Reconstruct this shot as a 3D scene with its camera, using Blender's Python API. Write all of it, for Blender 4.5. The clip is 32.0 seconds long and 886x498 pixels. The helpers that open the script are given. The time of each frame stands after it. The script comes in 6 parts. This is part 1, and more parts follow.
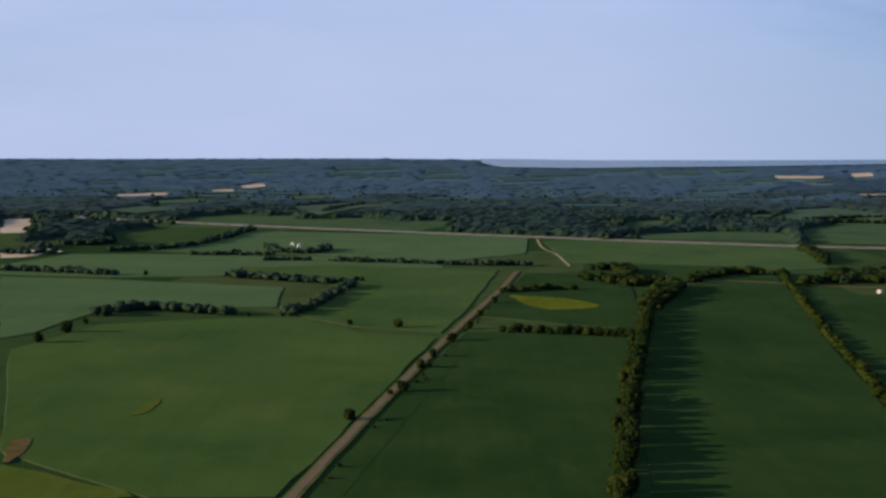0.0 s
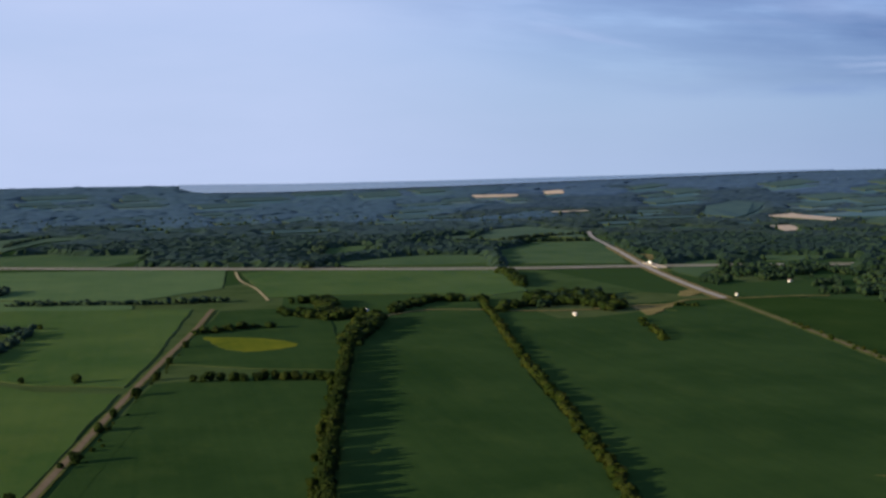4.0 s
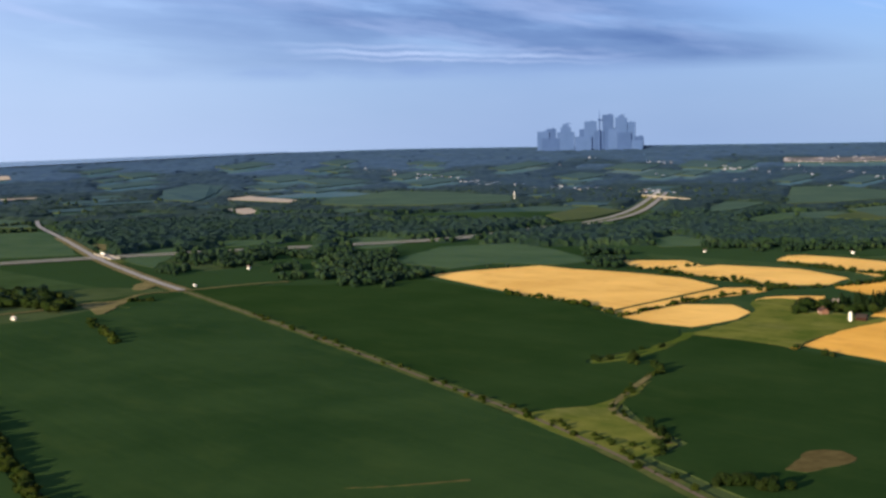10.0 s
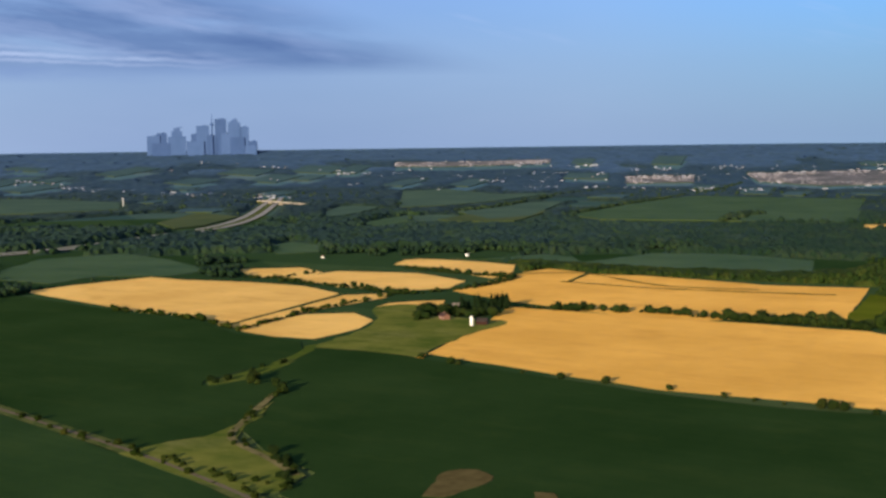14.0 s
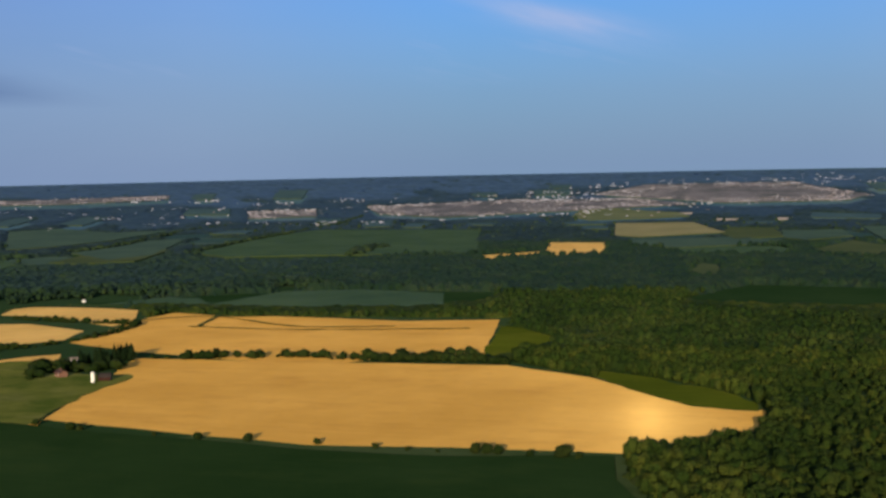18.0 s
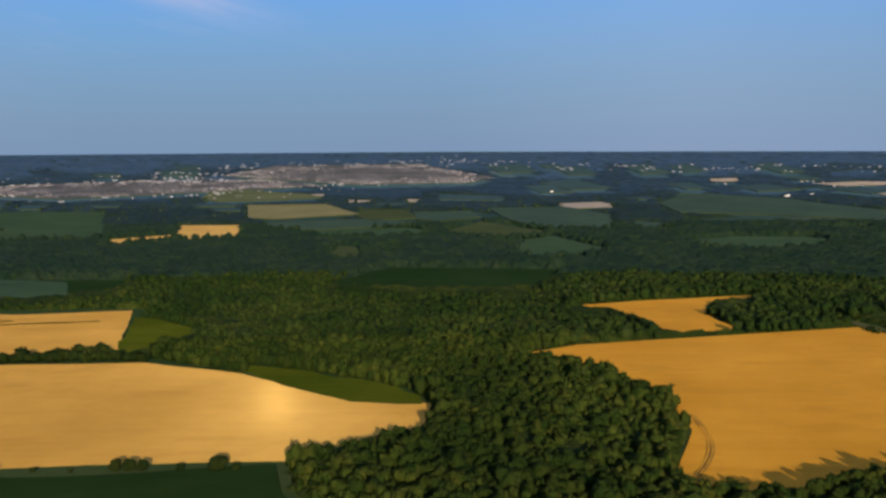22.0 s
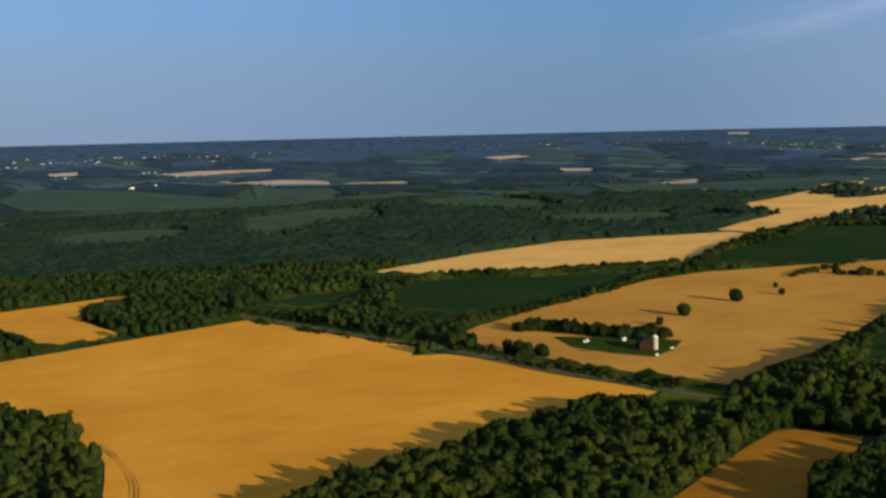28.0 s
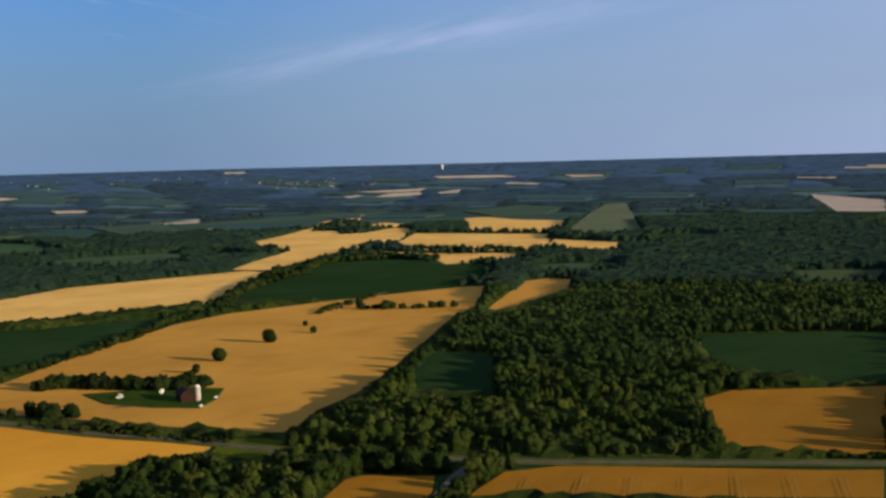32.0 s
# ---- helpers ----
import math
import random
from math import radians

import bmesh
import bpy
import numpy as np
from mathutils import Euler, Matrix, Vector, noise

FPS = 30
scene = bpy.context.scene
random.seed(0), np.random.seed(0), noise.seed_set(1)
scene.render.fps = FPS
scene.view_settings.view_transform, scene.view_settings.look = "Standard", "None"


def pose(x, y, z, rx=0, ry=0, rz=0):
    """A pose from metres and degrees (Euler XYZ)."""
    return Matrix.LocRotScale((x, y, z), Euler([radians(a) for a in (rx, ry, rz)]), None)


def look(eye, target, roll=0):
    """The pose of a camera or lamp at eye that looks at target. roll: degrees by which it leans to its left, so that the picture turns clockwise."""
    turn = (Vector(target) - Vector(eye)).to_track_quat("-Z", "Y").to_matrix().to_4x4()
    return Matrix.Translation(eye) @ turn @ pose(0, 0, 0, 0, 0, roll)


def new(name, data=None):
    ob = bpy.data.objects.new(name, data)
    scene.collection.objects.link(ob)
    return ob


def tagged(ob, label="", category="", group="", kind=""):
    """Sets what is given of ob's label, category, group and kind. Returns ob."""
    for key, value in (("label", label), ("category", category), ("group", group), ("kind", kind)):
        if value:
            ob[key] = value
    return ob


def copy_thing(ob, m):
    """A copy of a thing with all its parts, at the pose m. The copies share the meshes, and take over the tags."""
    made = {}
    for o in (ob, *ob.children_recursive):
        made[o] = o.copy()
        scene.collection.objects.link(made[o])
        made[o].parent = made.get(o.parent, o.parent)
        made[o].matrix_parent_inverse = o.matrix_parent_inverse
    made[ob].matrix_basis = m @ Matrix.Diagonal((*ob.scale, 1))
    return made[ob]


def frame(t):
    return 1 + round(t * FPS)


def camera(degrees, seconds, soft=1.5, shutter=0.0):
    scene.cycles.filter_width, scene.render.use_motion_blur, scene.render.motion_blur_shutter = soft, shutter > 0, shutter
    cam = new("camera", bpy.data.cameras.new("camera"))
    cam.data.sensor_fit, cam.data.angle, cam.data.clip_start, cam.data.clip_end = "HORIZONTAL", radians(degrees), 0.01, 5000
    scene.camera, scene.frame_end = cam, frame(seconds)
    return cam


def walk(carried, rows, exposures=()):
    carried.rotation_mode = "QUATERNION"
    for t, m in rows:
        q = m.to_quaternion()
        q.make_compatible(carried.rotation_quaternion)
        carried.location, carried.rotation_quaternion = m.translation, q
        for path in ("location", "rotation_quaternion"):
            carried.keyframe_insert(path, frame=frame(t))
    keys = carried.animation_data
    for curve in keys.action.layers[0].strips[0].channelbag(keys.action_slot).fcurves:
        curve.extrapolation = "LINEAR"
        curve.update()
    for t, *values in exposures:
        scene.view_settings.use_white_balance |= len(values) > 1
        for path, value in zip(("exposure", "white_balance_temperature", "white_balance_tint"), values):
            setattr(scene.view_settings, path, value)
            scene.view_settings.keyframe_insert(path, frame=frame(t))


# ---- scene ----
import functools

cam = camera(39.16, 32.0, soft=2.8)


def eye_pose(x, y, z, heading, tilt, roll):
    h, p = radians(heading), radians(tilt)
    way = Vector((math.sin(h) * math.cos(p), math.cos(h) * math.cos(p), math.sin(p)))
    return look((x, y, z), Vector((x, y, z)) + way * 100, roll)


# seconds, place, heading clockwise from +y, tilt, roll
PATH = [
    (0.0, -0.00, -0.00, 144.22, -0.000, -4.981, 0.625),
    (0.5, 0.94, 7.29, 145.93, 2.078, -4.794, 1.262),
    (1.0, 2.30, 14.49, 147.24, 4.149, -4.684, 1.388),
    (1.5, 4.21, 21.57, 148.13, 5.899, -4.637, 1.343),
    (2.0, 6.47, 28.30, 148.80, 7.313, -4.558, 1.085),
    (2.5, 8.85, 34.58, 149.44, 8.529, -4.406, 0.786),
    (4.5, 18.55, 53.15, 154.30, 15.424, -3.882, -0.738),
    (5.0, 22.01, 59.33, 154.52, 17.464, -3.892, -0.725),
    (5.5, 25.03, 65.69, 154.49, 19.467, -3.898, -0.852),
    (6.0, 27.83, 72.39, 154.36, 21.457, -3.953, -1.118),
    (6.5, 30.64, 79.37, 154.40, 23.593, -4.015, -1.158),
    (7.0, 33.80, 86.25, 154.59, 25.545, -3.987, -0.952),
    (7.5, 37.09, 92.59, 154.83, 27.424, -3.891, -0.708),
    (8.0, 40.82, 98.64, 154.87, 29.232, -4.015, -0.713),
    (8.5, 44.86, 104.39, 154.74, 31.139, -4.306, -0.870),
    (9.0, 49.20, 109.99, 154.54, 33.254, -4.637, -0.985),
    (9.5, 54.07, 115.91, 154.38, 35.526, -4.933, -0.880),
    (10.0, 59.67, 122.35, 154.09, 37.882, -5.073, -0.771),
    (10.5, 65.84, 129.30, 153.62, 40.239, -5.102, -0.748),
    (11.0, 72.35, 136.03, 153.04, 42.550, -5.090, -0.726),
    (11.5, 78.56, 142.44, 152.50, 44.792, -5.046, -0.703),
    (12.0, 84.42, 148.42, 152.01, 46.996, -5.010, -0.679),
    (12.5, 90.16, 154.03, 151.62, 49.124, -4.966, -0.615),
    (13.0, 95.89, 159.16, 151.25, 51.241, -4.920, -0.417),
    (13.5, 101.61, 163.64, 151.06, 53.343, -4.942, -0.534),
    (14.0, 106.96, 167.96, 150.92, 55.480, -5.023, -0.600),
    (14.5, 112.03, 172.57, 150.89, 57.751, -5.062, -0.359),
    (15.0, 117.40, 177.53, 150.97, 60.107, -4.976, -0.389),
    (15.5, 123.49, 182.64, 151.12, 62.404, -4.734, -0.505),
    (17.5, 149.81, 198.37, 152.07, 70.293, -3.806, -1.249),
    (18.0, 155.06, 202.60, 152.19, 72.869, -3.718, -1.135),
    (18.5, 161.70, 206.93, 152.13, 75.502, -3.690, -1.039),
    (19.0, 170.39, 211.36, 152.02, 78.252, -3.666, -0.635),
    (19.5, 180.44, 215.10, 151.72, 80.710, -3.582, -0.445),
    (20.0, 190.00, 218.30, 151.27, 82.846, -3.558, -0.339),
    (20.5, 198.52, 221.40, 150.58, 84.839, -3.731, -0.219),
    (21.0, 206.17, 224.21, 149.98, 86.722, -4.077, -0.237),
    (21.5, 213.46, 226.79, 149.62, 88.465, -4.501, -0.302),
    (22.0, 220.27, 228.87, 149.44, 89.980, -4.783, -0.384),
    (22.5, 226.80, 230.78, 149.40, 91.619, -4.985, -0.555),
    (23.0, 232.86, 232.47, 149.35, 93.482, -5.138, -0.783),
    (23.5, 239.29, 234.09, 149.29, 95.625, -5.333, -0.975),
    (24.0, 246.56, 235.55, 149.25, 97.950, -5.590, -1.199),
    (24.5, 254.75, 236.91, 149.25, 100.450, -5.891, -1.311),
    (26.5, 285.04, 241.02, 148.37, 111.449, -6.374, -2.131),
    (27.0, 293.35, 240.98, 147.27, 114.317, -6.194, -1.859),
    (27.5, 302.72, 240.26, 146.20, 117.231, -5.908, -1.701),
    (28.0, 312.43, 238.36, 145.32, 119.972, -5.601, -1.603),
    (28.5, 321.35, 235.94, 144.83, 122.528, -5.374, -1.843),
    (29.0, 328.84, 234.29, 144.39, 125.079, -5.211, -1.781),
    (29.5, 335.32, 233.66, 144.09, 127.838, -5.069, -1.728),
    (30.0, 341.45, 233.06, 143.95, 130.827, -4.935, -1.579),
    (30.5, 347.81, 231.92, 143.80, 134.040, -4.817, -1.711),
    (31.0, 354.83, 229.96, 143.42, 137.285, -4.682, -1.805),
    (31.5, 362.36, 227.51, 142.59, 140.351, -4.550, -1.886),
    (32.0, 369.94, 225.11, 141.35, 143.157, -4.385, -1.728),
]
walk(cam, [(row[0], eye_pose(*row[1:])) for row in PATH], exposures=[(0.0, 0.92), (6.0, 1.15), (9.0, 1.28), (12.0, 1.34), (13.5, 1.18), (15.5, 0.84), (17.5, 0.72), (19.0, 0.68), (24.0, 0.68), (28.0, 0.67), (30.0, 0.67), (32.0, 0.73)])

# ---- light ----
SUN_AZ, SUN_EL = 262.2, 11.5
sun_way = Vector((math.sin(radians(SUN_AZ)) * math.cos(radians(SUN_EL)), math.cos(radians(SUN_AZ)) * math.cos(radians(SUN_EL)), math.sin(radians(SUN_EL))))
sun = new("sun", bpy.data.lights.new("sun", "SUN"))
sun.data.energy, sun.data.angle, sun.data.color = 5.0, radians(0.6), (1.0, 0.80, 0.52)
sun.matrix_world = Matrix.Translation((0, 0, 600)) @ sun_way.to_track_quat("Z", "Y").to_matrix().to_4x4()

world = bpy.data.worlds.new("sky")
scene.world = world
world.use_nodes = True
wn, wl = world.node_tree.nodes, world.node_tree.links
wn.clear()


def wnode(kind, **kw):
    n = wn.new(kind)
    for k, v in kw.items():
        n.inputs[k].default_value = v
    return n


def wmath(op, a, b=0.0, c=0.0):
    n = wn.new("ShaderNodeMath")
    n.operation = op
    for sock, v in zip(n.inputs, (a, b, c)):
        if isinstance(v, bpy.types.NodeSocket):
            wl.new(v, sock)
        else:
            sock.default_value = v
    return n.outputs[0]


def wramp(value, *stops):
    r = wn.new("ShaderNodeValToRGB")
    el = r.color_ramp.elements
    while len(el) < len(stops):
        el.new(0.5)
    for e, (at, col) in zip(el, stops):
        e.position, e.color = at, (*((col,) * 3 if isinstance(col, float) else col), 1)
    wl.new(value, r.inputs[0])
    return r.outputs[0]


def wmix(fac, a, b, mode="MIX"):
    n = wn.new("ShaderNodeMix")
    n.data_type, n.blend_type = "RGBA", mode
    for sock, v in ((n.inputs[0], fac), (n.inputs[6], a), (n.inputs[7], b)):
        if isinstance(v, bpy.types.NodeSocket):
            wl.new(v, sock)
        else:
            sock.default_value = v if not isinstance(v, tuple) else (*v, 1)
    return n.outputs[2]


sky = wn.new("ShaderNodeTexSky")
sky.sky_type, sky.sun_disc = "NISHITA", False
sky.sun_elevation, sky.sun_rotation = radians(SUN_EL), radians(SUN_AZ)
sky.altitude, sky.air_density, sky.dust_density, sky.ozone_density = 150, 1.0, 0.2, 3.0
tc = wn.new("ShaderNodeTexCoord")
sep = wn.new("ShaderNodeSeparateXYZ")
wl.new(tc.outputs["Generated"], sep.inputs[0])
az = wmath("ARCTAN2", sep.outputs[0], sep.outputs[1])  # radians, clockwise from +y
el = wmath("ARCSINE", sep.outputs[2])
turn01 = wmath("MULTIPLY_ADD", az, 1 / (2 * math.pi), 0.5)


def streaks(sx, sy, seed, detail=5.0, tilt=0.0):
    """Stretched cloud noise over heading and height."""
    co = wn.new("ShaderNodeCombineXYZ")
    wl.new(wmath("MULTIPLY", az, sx), co.inputs[0])
    wl.new(wmath("MULTIPLY", wmath("MULTIPLY_ADD", az, tilt, el), sy), co.inputs[1])
    co.inputs[2].default_value = seed
    n = wn.new("ShaderNodeTexNoise")
    n.inputs["Scale"].default_value, n.inputs["Detail"].default_value, n.inputs["Roughness"].default_value = 1.0, detail, 0.55
    wl.new(co.outputs[0], n.inputs["Vector"])
    return n.outputs[0]


def at_az(deg):
    return deg / 360 + 0.5


def band(value, mid, half):
    """One at mid, falling softly to nothing at half on either side."""
    n = wn.new("ShaderNodeMapRange")
    n.interpolation_type = "SMOOTHSTEP"
    wl.new(wmath("ABSOLUTE", wmath("SUBTRACT", value, mid)), n.inputs["Value"])
    n.inputs["From Min"].default_value, n.inputs["From Max"].default_value = 0.0, half
    n.inputs["To Min"].default_value, n.inputs["To Max"].default_value = 1.0, 0.0
    return n.outputs[0]


def times(*values):
    out = values[0]
    for v in values[1:]:
        out = wmath("MULTIPLY", out, v)
    return out


tone = wmix(1.0, sky.outputs[0], (0.40, 0.80, 1.38), "MULTIPLY")
# blue air near the horizon
low = wramp(wmath("ABSOLUTE", el), (0.0, 1.0), (0.06, 0.75), (0.13, 0.30), (0.24, 0.0))
tone = wmix(low, tone, (2.0, 3.0, 4.5))
tone = wmix(times(wramp(turn01, (at_az(22), 0.0), (at_az(34), 0.6), (at_az(42), 1.0), (at_az(49), 0.95), (at_az(57), 0.65), (at_az(65), 0.35), (at_az(73), 0.18), (at_az(90), 0.25), (at_az(100), 0.12), (at_az(112), 0.22), (at_az(122), 0.42), (at_az(134), 0.36), (at_az(146), 0.12)), 1.0), tone, (0.46, 0.60, 0.74), "MULTIPLY")
# thin pale veils of high cloud, thickest to the north
veil = wramp(turn01, (at_az(-120), 0.30), (at_az(-25), 0.90), (at_az(6), 0.82), (at_az(20), 0.50), (at_az(45), 0.35), (at_az(62), 0.26), (at_az(74), 0.05),
             (at_az(90), 0.10), (at_az(102), 0.22), (at_az(118), 0.12), (at_az(130), 0.03), (at_az(144), 0.28), (at_az(165), 0.55))
tone = wmix(times(veil, wmath("MULTIPLY_ADD", streaks(2.2, 9.0, 1.0), 0.7, 0.65)), tone, (4.0, 4.7, 6.8))
# a grey-blue bank to the north-east that thins out eastward, with brighter rifts
edge = wmath("MULTIPLY_ADD", el, 2.7, az)
bank = times(wramp(wmath("ADD", wmath("MULTIPLY", edge, 1 / (2 * math.pi)), 0.5), (at_az(27), 0.0), (at_az(40), 0.42), (at_az(52), 1.0), (at_az(60), 1.0), (at_az(67), 0.0)), wramp(el, (0.052, 0.0), (0.062, 0.9), (0.080, 1.0)))
tone = wmix(times(bank, wramp(streaks(5.0, 34.0, 5.0, 9.0, 0.08), (0.36, 0.15), (0.48, 0.70), (0.62, 1.0))), tone, (0.78, 1.40, 3.1))
tone = wmix(times(bank, wramp(streaks(6.5, 40.0, 9.0, 7.0, 0.15), (0.50, 0.0), (0.66, 0.60))), tone, (2.3, 3.1, 5.2))
# long thin streaks under the bank
thin = streaks(9.0, 30.0, 20.0)
tone = wmix(times(band(el, 0.0535, 0.010), band(az, 0.62, 0.30), wramp(thin, (0.38, 0.0), (0.62, 0.55))), tone, (1.4, 2.2, 4.3))
ripple = wmath("MULTIPLY_ADD", streaks(16.0, 20.0, 24.0), 0.012, wmath("MULTIPLY_ADD", az, 0.02, el))
for height, half, strong in ((0.0862, 0.0032, 0.75), (0.0815, 0.0026, 0.45), (0.0915, 0.0030, 0.40)):
    tone = wmix(times(band(ripple, height, half), band(az, 0.66, 0.19), wramp(thin, (0.36, 0.05), (0.58, strong))), tone, (3.7, 4.5, 6.6))
# a cirrus plume to the east, and wisps
plume = times(band(wmath("MULTIPLY_ADD", az, 0.23, el), 0.429, 0.020), band(az, 1.37, 0.125), wramp(streaks(7.0, 30.0, 31.0, 6.0, 0.3), (0.36, 0.0), (0.62, 0.75)))
tone = wmix(plume, tone, (3.8, 4.6, 7.0))
plume = times(band(wmath("MULTIPLY_ADD", az, -0.16, el), -0.308, 0.020), band(az, 2.50, 0.30), wramp(streaks(5.0, 34.0, 41.0, 6.0, -0.2), (0.40, 0.0), (0.62, 0.42)))
tone = wmix(plume, tone, (5.2, 5.6, 8.0))
wisp = times(wramp(streaks(5.0, 40.0, 14.0, 6.0, 0.25), (0.60, 0.0), (0.82, 0.5)), wramp(el, (0.05, 0.0), (0.10, 1.0)))
tone = wmix(wisp, tone, (3.8, 4.5, 6.8))
bg = wnode("ShaderNodeBackground", Strength=0.066)
wout = wn.new("ShaderNodeOutputWorld")
wl.new(tone, bg.inputs[0])
wl.new(bg.outputs[0], wout.inputs[0])

# ---- materials ----


class Mat:
    """A node material with a few shorthands."""

    def __init__(self, name, rough=0.8, spec=0.3):
        self.m = bpy.data.materials.new(name)
        self.m.use_nodes = True
        self.t = self.m.node_tree
        self.b = self.t.nodes["Principled BSDF"]
        self.b.inputs["Roughness"].default_value = rough
        self.b.inputs["Specular IOR Level"].default_value = spec
        self.geo = self.t.nodes.new("ShaderNodeNewGeometry")

    def sheen(self, weight, rough, tint=(0.30, 0.58, 1.0)):
        self.b.inputs["Sheen Weight"].default_value = weight
        self.b.inputs["Sheen Roughness"].default_value = rough
        self.b.inputs["Sheen Tint"].default_value = (*tint, 1)

    def node(self, kind, **kw):
        n = self.t.nodes.new(kind)
        for k, v in kw.items():
            n.inputs[k].default_value = v
        return n

    def link(self, a, b):
        self.t.links.new(a, b)

    def noise(self, scale, detail=4.0, rough=0.6, stretch=None, turn=0.0):
        n = self.node("ShaderNodeTexNoise", Scale=scale, Detail=detail, Roughness=rough)
        if stretch:
            mp = self.node("ShaderNodeMapping")
            mp.inputs["Rotation"].default_value = (0, 0, radians(turn))
            mp.inputs["Scale"].default_value = stretch
            self.link(self.geo.outputs["Position"], mp.inputs[0])
            self.link(mp.outputs[0], n.inputs["Vector"])
        else:
            self.link(self.geo.outputs["Position"], n.inputs["Vector"])
        return n.outputs[0]

    def ramp(self, value, *stops):
        r = self.node("ShaderNodeValToRGB")
        el = r.color_ramp.elements
        while len(el) < len(stops):
            el.new(0.5)
        for e, (at, col) in zip(el, stops):
            e.position, e.color = at, (*col, 1)
        self.link(value, r.inputs[0])
        return r.outputs[0]

    def mix(self, fac, a, b, mode="MIX"):
        n = self.t.nodes.new("ShaderNodeMix")
        n.data_type, n.blend_type = "RGBA", mode
        for sock, v in ((n.inputs[0], fac), (n.inputs[6], a), (n.inputs[7], b)):
            if isinstance(v, bpy.types.NodeSocket):
                self.link(v, sock)
            else:
                sock.default_value = v if not isinstance(v, tuple) else (*v, 1)
        return n.outputs[2]

    def bump(self, height, strength, dist):
        n = self.node("ShaderNodeBump", Strength=strength, Distance=dist)
        self.link(height, n.inputs["Height"])
        self.link(n.outputs[0], self.b.inputs["Normal"])

    def glint(self, *lobes):
        """Adds a bright spot opposite the sun: gloss with normals fixed sunward. Takes pairs of strength and roughness.
        """
        facing = self.node("ShaderNodeCombineXYZ")
        for k in range(3):
            facing.inputs[k].default_value = sun_way[k]
        out = self.t.nodes["Material Output"].inputs["Surface"]
        for strength, rough in lobes:
            gloss, both = self.node("ShaderNodeBsdfGlossy", Roughness=rough), self.t.nodes.new("ShaderNodeAddShader")
            gloss.inputs["Color"].default_value = (strength, strength * 0.74, strength * 0.30, 1)
            self.link(facing.outputs[0], gloss.inputs["Normal"])
            self.link(out.links[0].from_socket, both.inputs[0])
            self.link(gloss.outputs[0], both.inputs[1])
            self.link(both.outputs[0], out)

    def colour(self, sock):
        self.link(sock, self.b.inputs["Base Color"])
        return self.m


def crop_mat(name, lo, hi, tint, turn, rough=0.9, spec=0.03, sheen=0.0, sheen_tint=(0.30, 0.58, 1.0), nap=0.16, lobes=(), spread=0.008):
    """A field crop: broad stand variation, drilled rows and fine grain."""
    a = Mat(name, rough, spec)
    # with the HAZE tint this sheen paints distance haze on the crop
    a.sheen(sheen, nap, sheen_tint)
    broad = a.ramp(a.noise(spread, 6, 0.62), (0.34, lo), (0.66, hi))
    rows = a.noise(1.0, 3, 0.6, (0.16, 0.004, 0.2), turn)
    c = a.mix(0.15, broad, a.ramp(rows, (0.38, lo), (0.62, hi)))
    spots = a.noise(1.0, 5, 0.65, (0.030, 0.014, 0.03), turn + 35)
    c = a.mix(a.ramp(spots, (0.52, (0, 0, 0)), (0.72, (0.48, 0.48, 0.48))), c, tint)
    fine = a.noise(0.12, 5, 0.7)
    c = a.mix(a.ramp(fine, (0.58, (0, 0, 0)), (0.78, (0.5, 0.5, 0.5))), c, tint)
    a.bump(a.noise(0.7, 4, 0.7), 0.6, 0.5)
    a.glint(*lobes)
    return a.colour(c)


# blue tint for painted distance haze, carried by the sheen of far materials
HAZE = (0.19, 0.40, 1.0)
M_SOY = crop_mat("soy_crop", (0.014, 0.034, 0.009), (0.028, 0.054, 0.015), (0.038, 0.062, 0.016), 10, spec=0.0, sheen=0.005, sheen_tint=HAZE)
# paler copies, with haze over the northern fields painted into colour and sheen
M_SOY_LIGHT = crop_mat("light_soy_hazed", (0.033, 0.068, 0.016), (0.058, 0.094, 0.023), (0.076, 0.102, 0.024), 10, spec=0.0, sheen=0.032, sheen_tint=HAZE, nap=0.10)
M_SOY_NORTH = crop_mat("north_soy_hazed", (0.052, 0.094, 0.034), (0.074, 0.118, 0.045), (0.088, 0.126, 0.046), 10, spec=0.0, sheen=0.014, sheen_tint=HAZE, nap=0.14)
M_SOY_DARK = crop_mat("dense_soy", (0.013, 0.032, 0.008), (0.023, 0.046, 0.013), (0.032, 0.053, 0.014), 22, spec=0.0)
M_GREEN = crop_mat("green_crop", (0.013, 0.034, 0.010), (0.023, 0.047, 0.015), (0.031, 0.055, 0.016), 60, spec=0.0)
M_WHEAT = crop_mat("ripe_wheat", (0.57, 0.256, 0.019), (0.75, 0.358, 0.034), (0.45, 0.190, 0.013), 85, 0.9, 0.03, 0.012, (1.0, 0.62, 0.25))
# lobes add the bright spot opposite the sun
M_WHEAT_GOLD = crop_mat("golden_wheat", (0.58, 0.298, 0.044), (0.77, 0.412, 0.074), (0.46, 0.214, 0.029), 85, 0.9, 0.03, 0.02, (1.0, 0.62, 0.22), lobes=((0.0005, 0.45), (0.0007, 0.22), (0.00009, 0.11)))
M_WHEAT_PALE = crop_mat("pale_ripe_wheat", (0.60, 0.335, 0.070), (0.79, 0.478, 0.120), (0.44, 0.215, 0.034), 85, 0.9, 0.03, 0.025, (1.0, 0.75, 0.42))
M_WHEAT_DULL = crop_mat("dull_wheat", (0.41, 0.200, 0.026), (0.55, 0.285, 0.044), (0.34, 0.155, 0.018), 70, 0.9, 0.03, 0.012, (1.0, 0.62, 0.25))
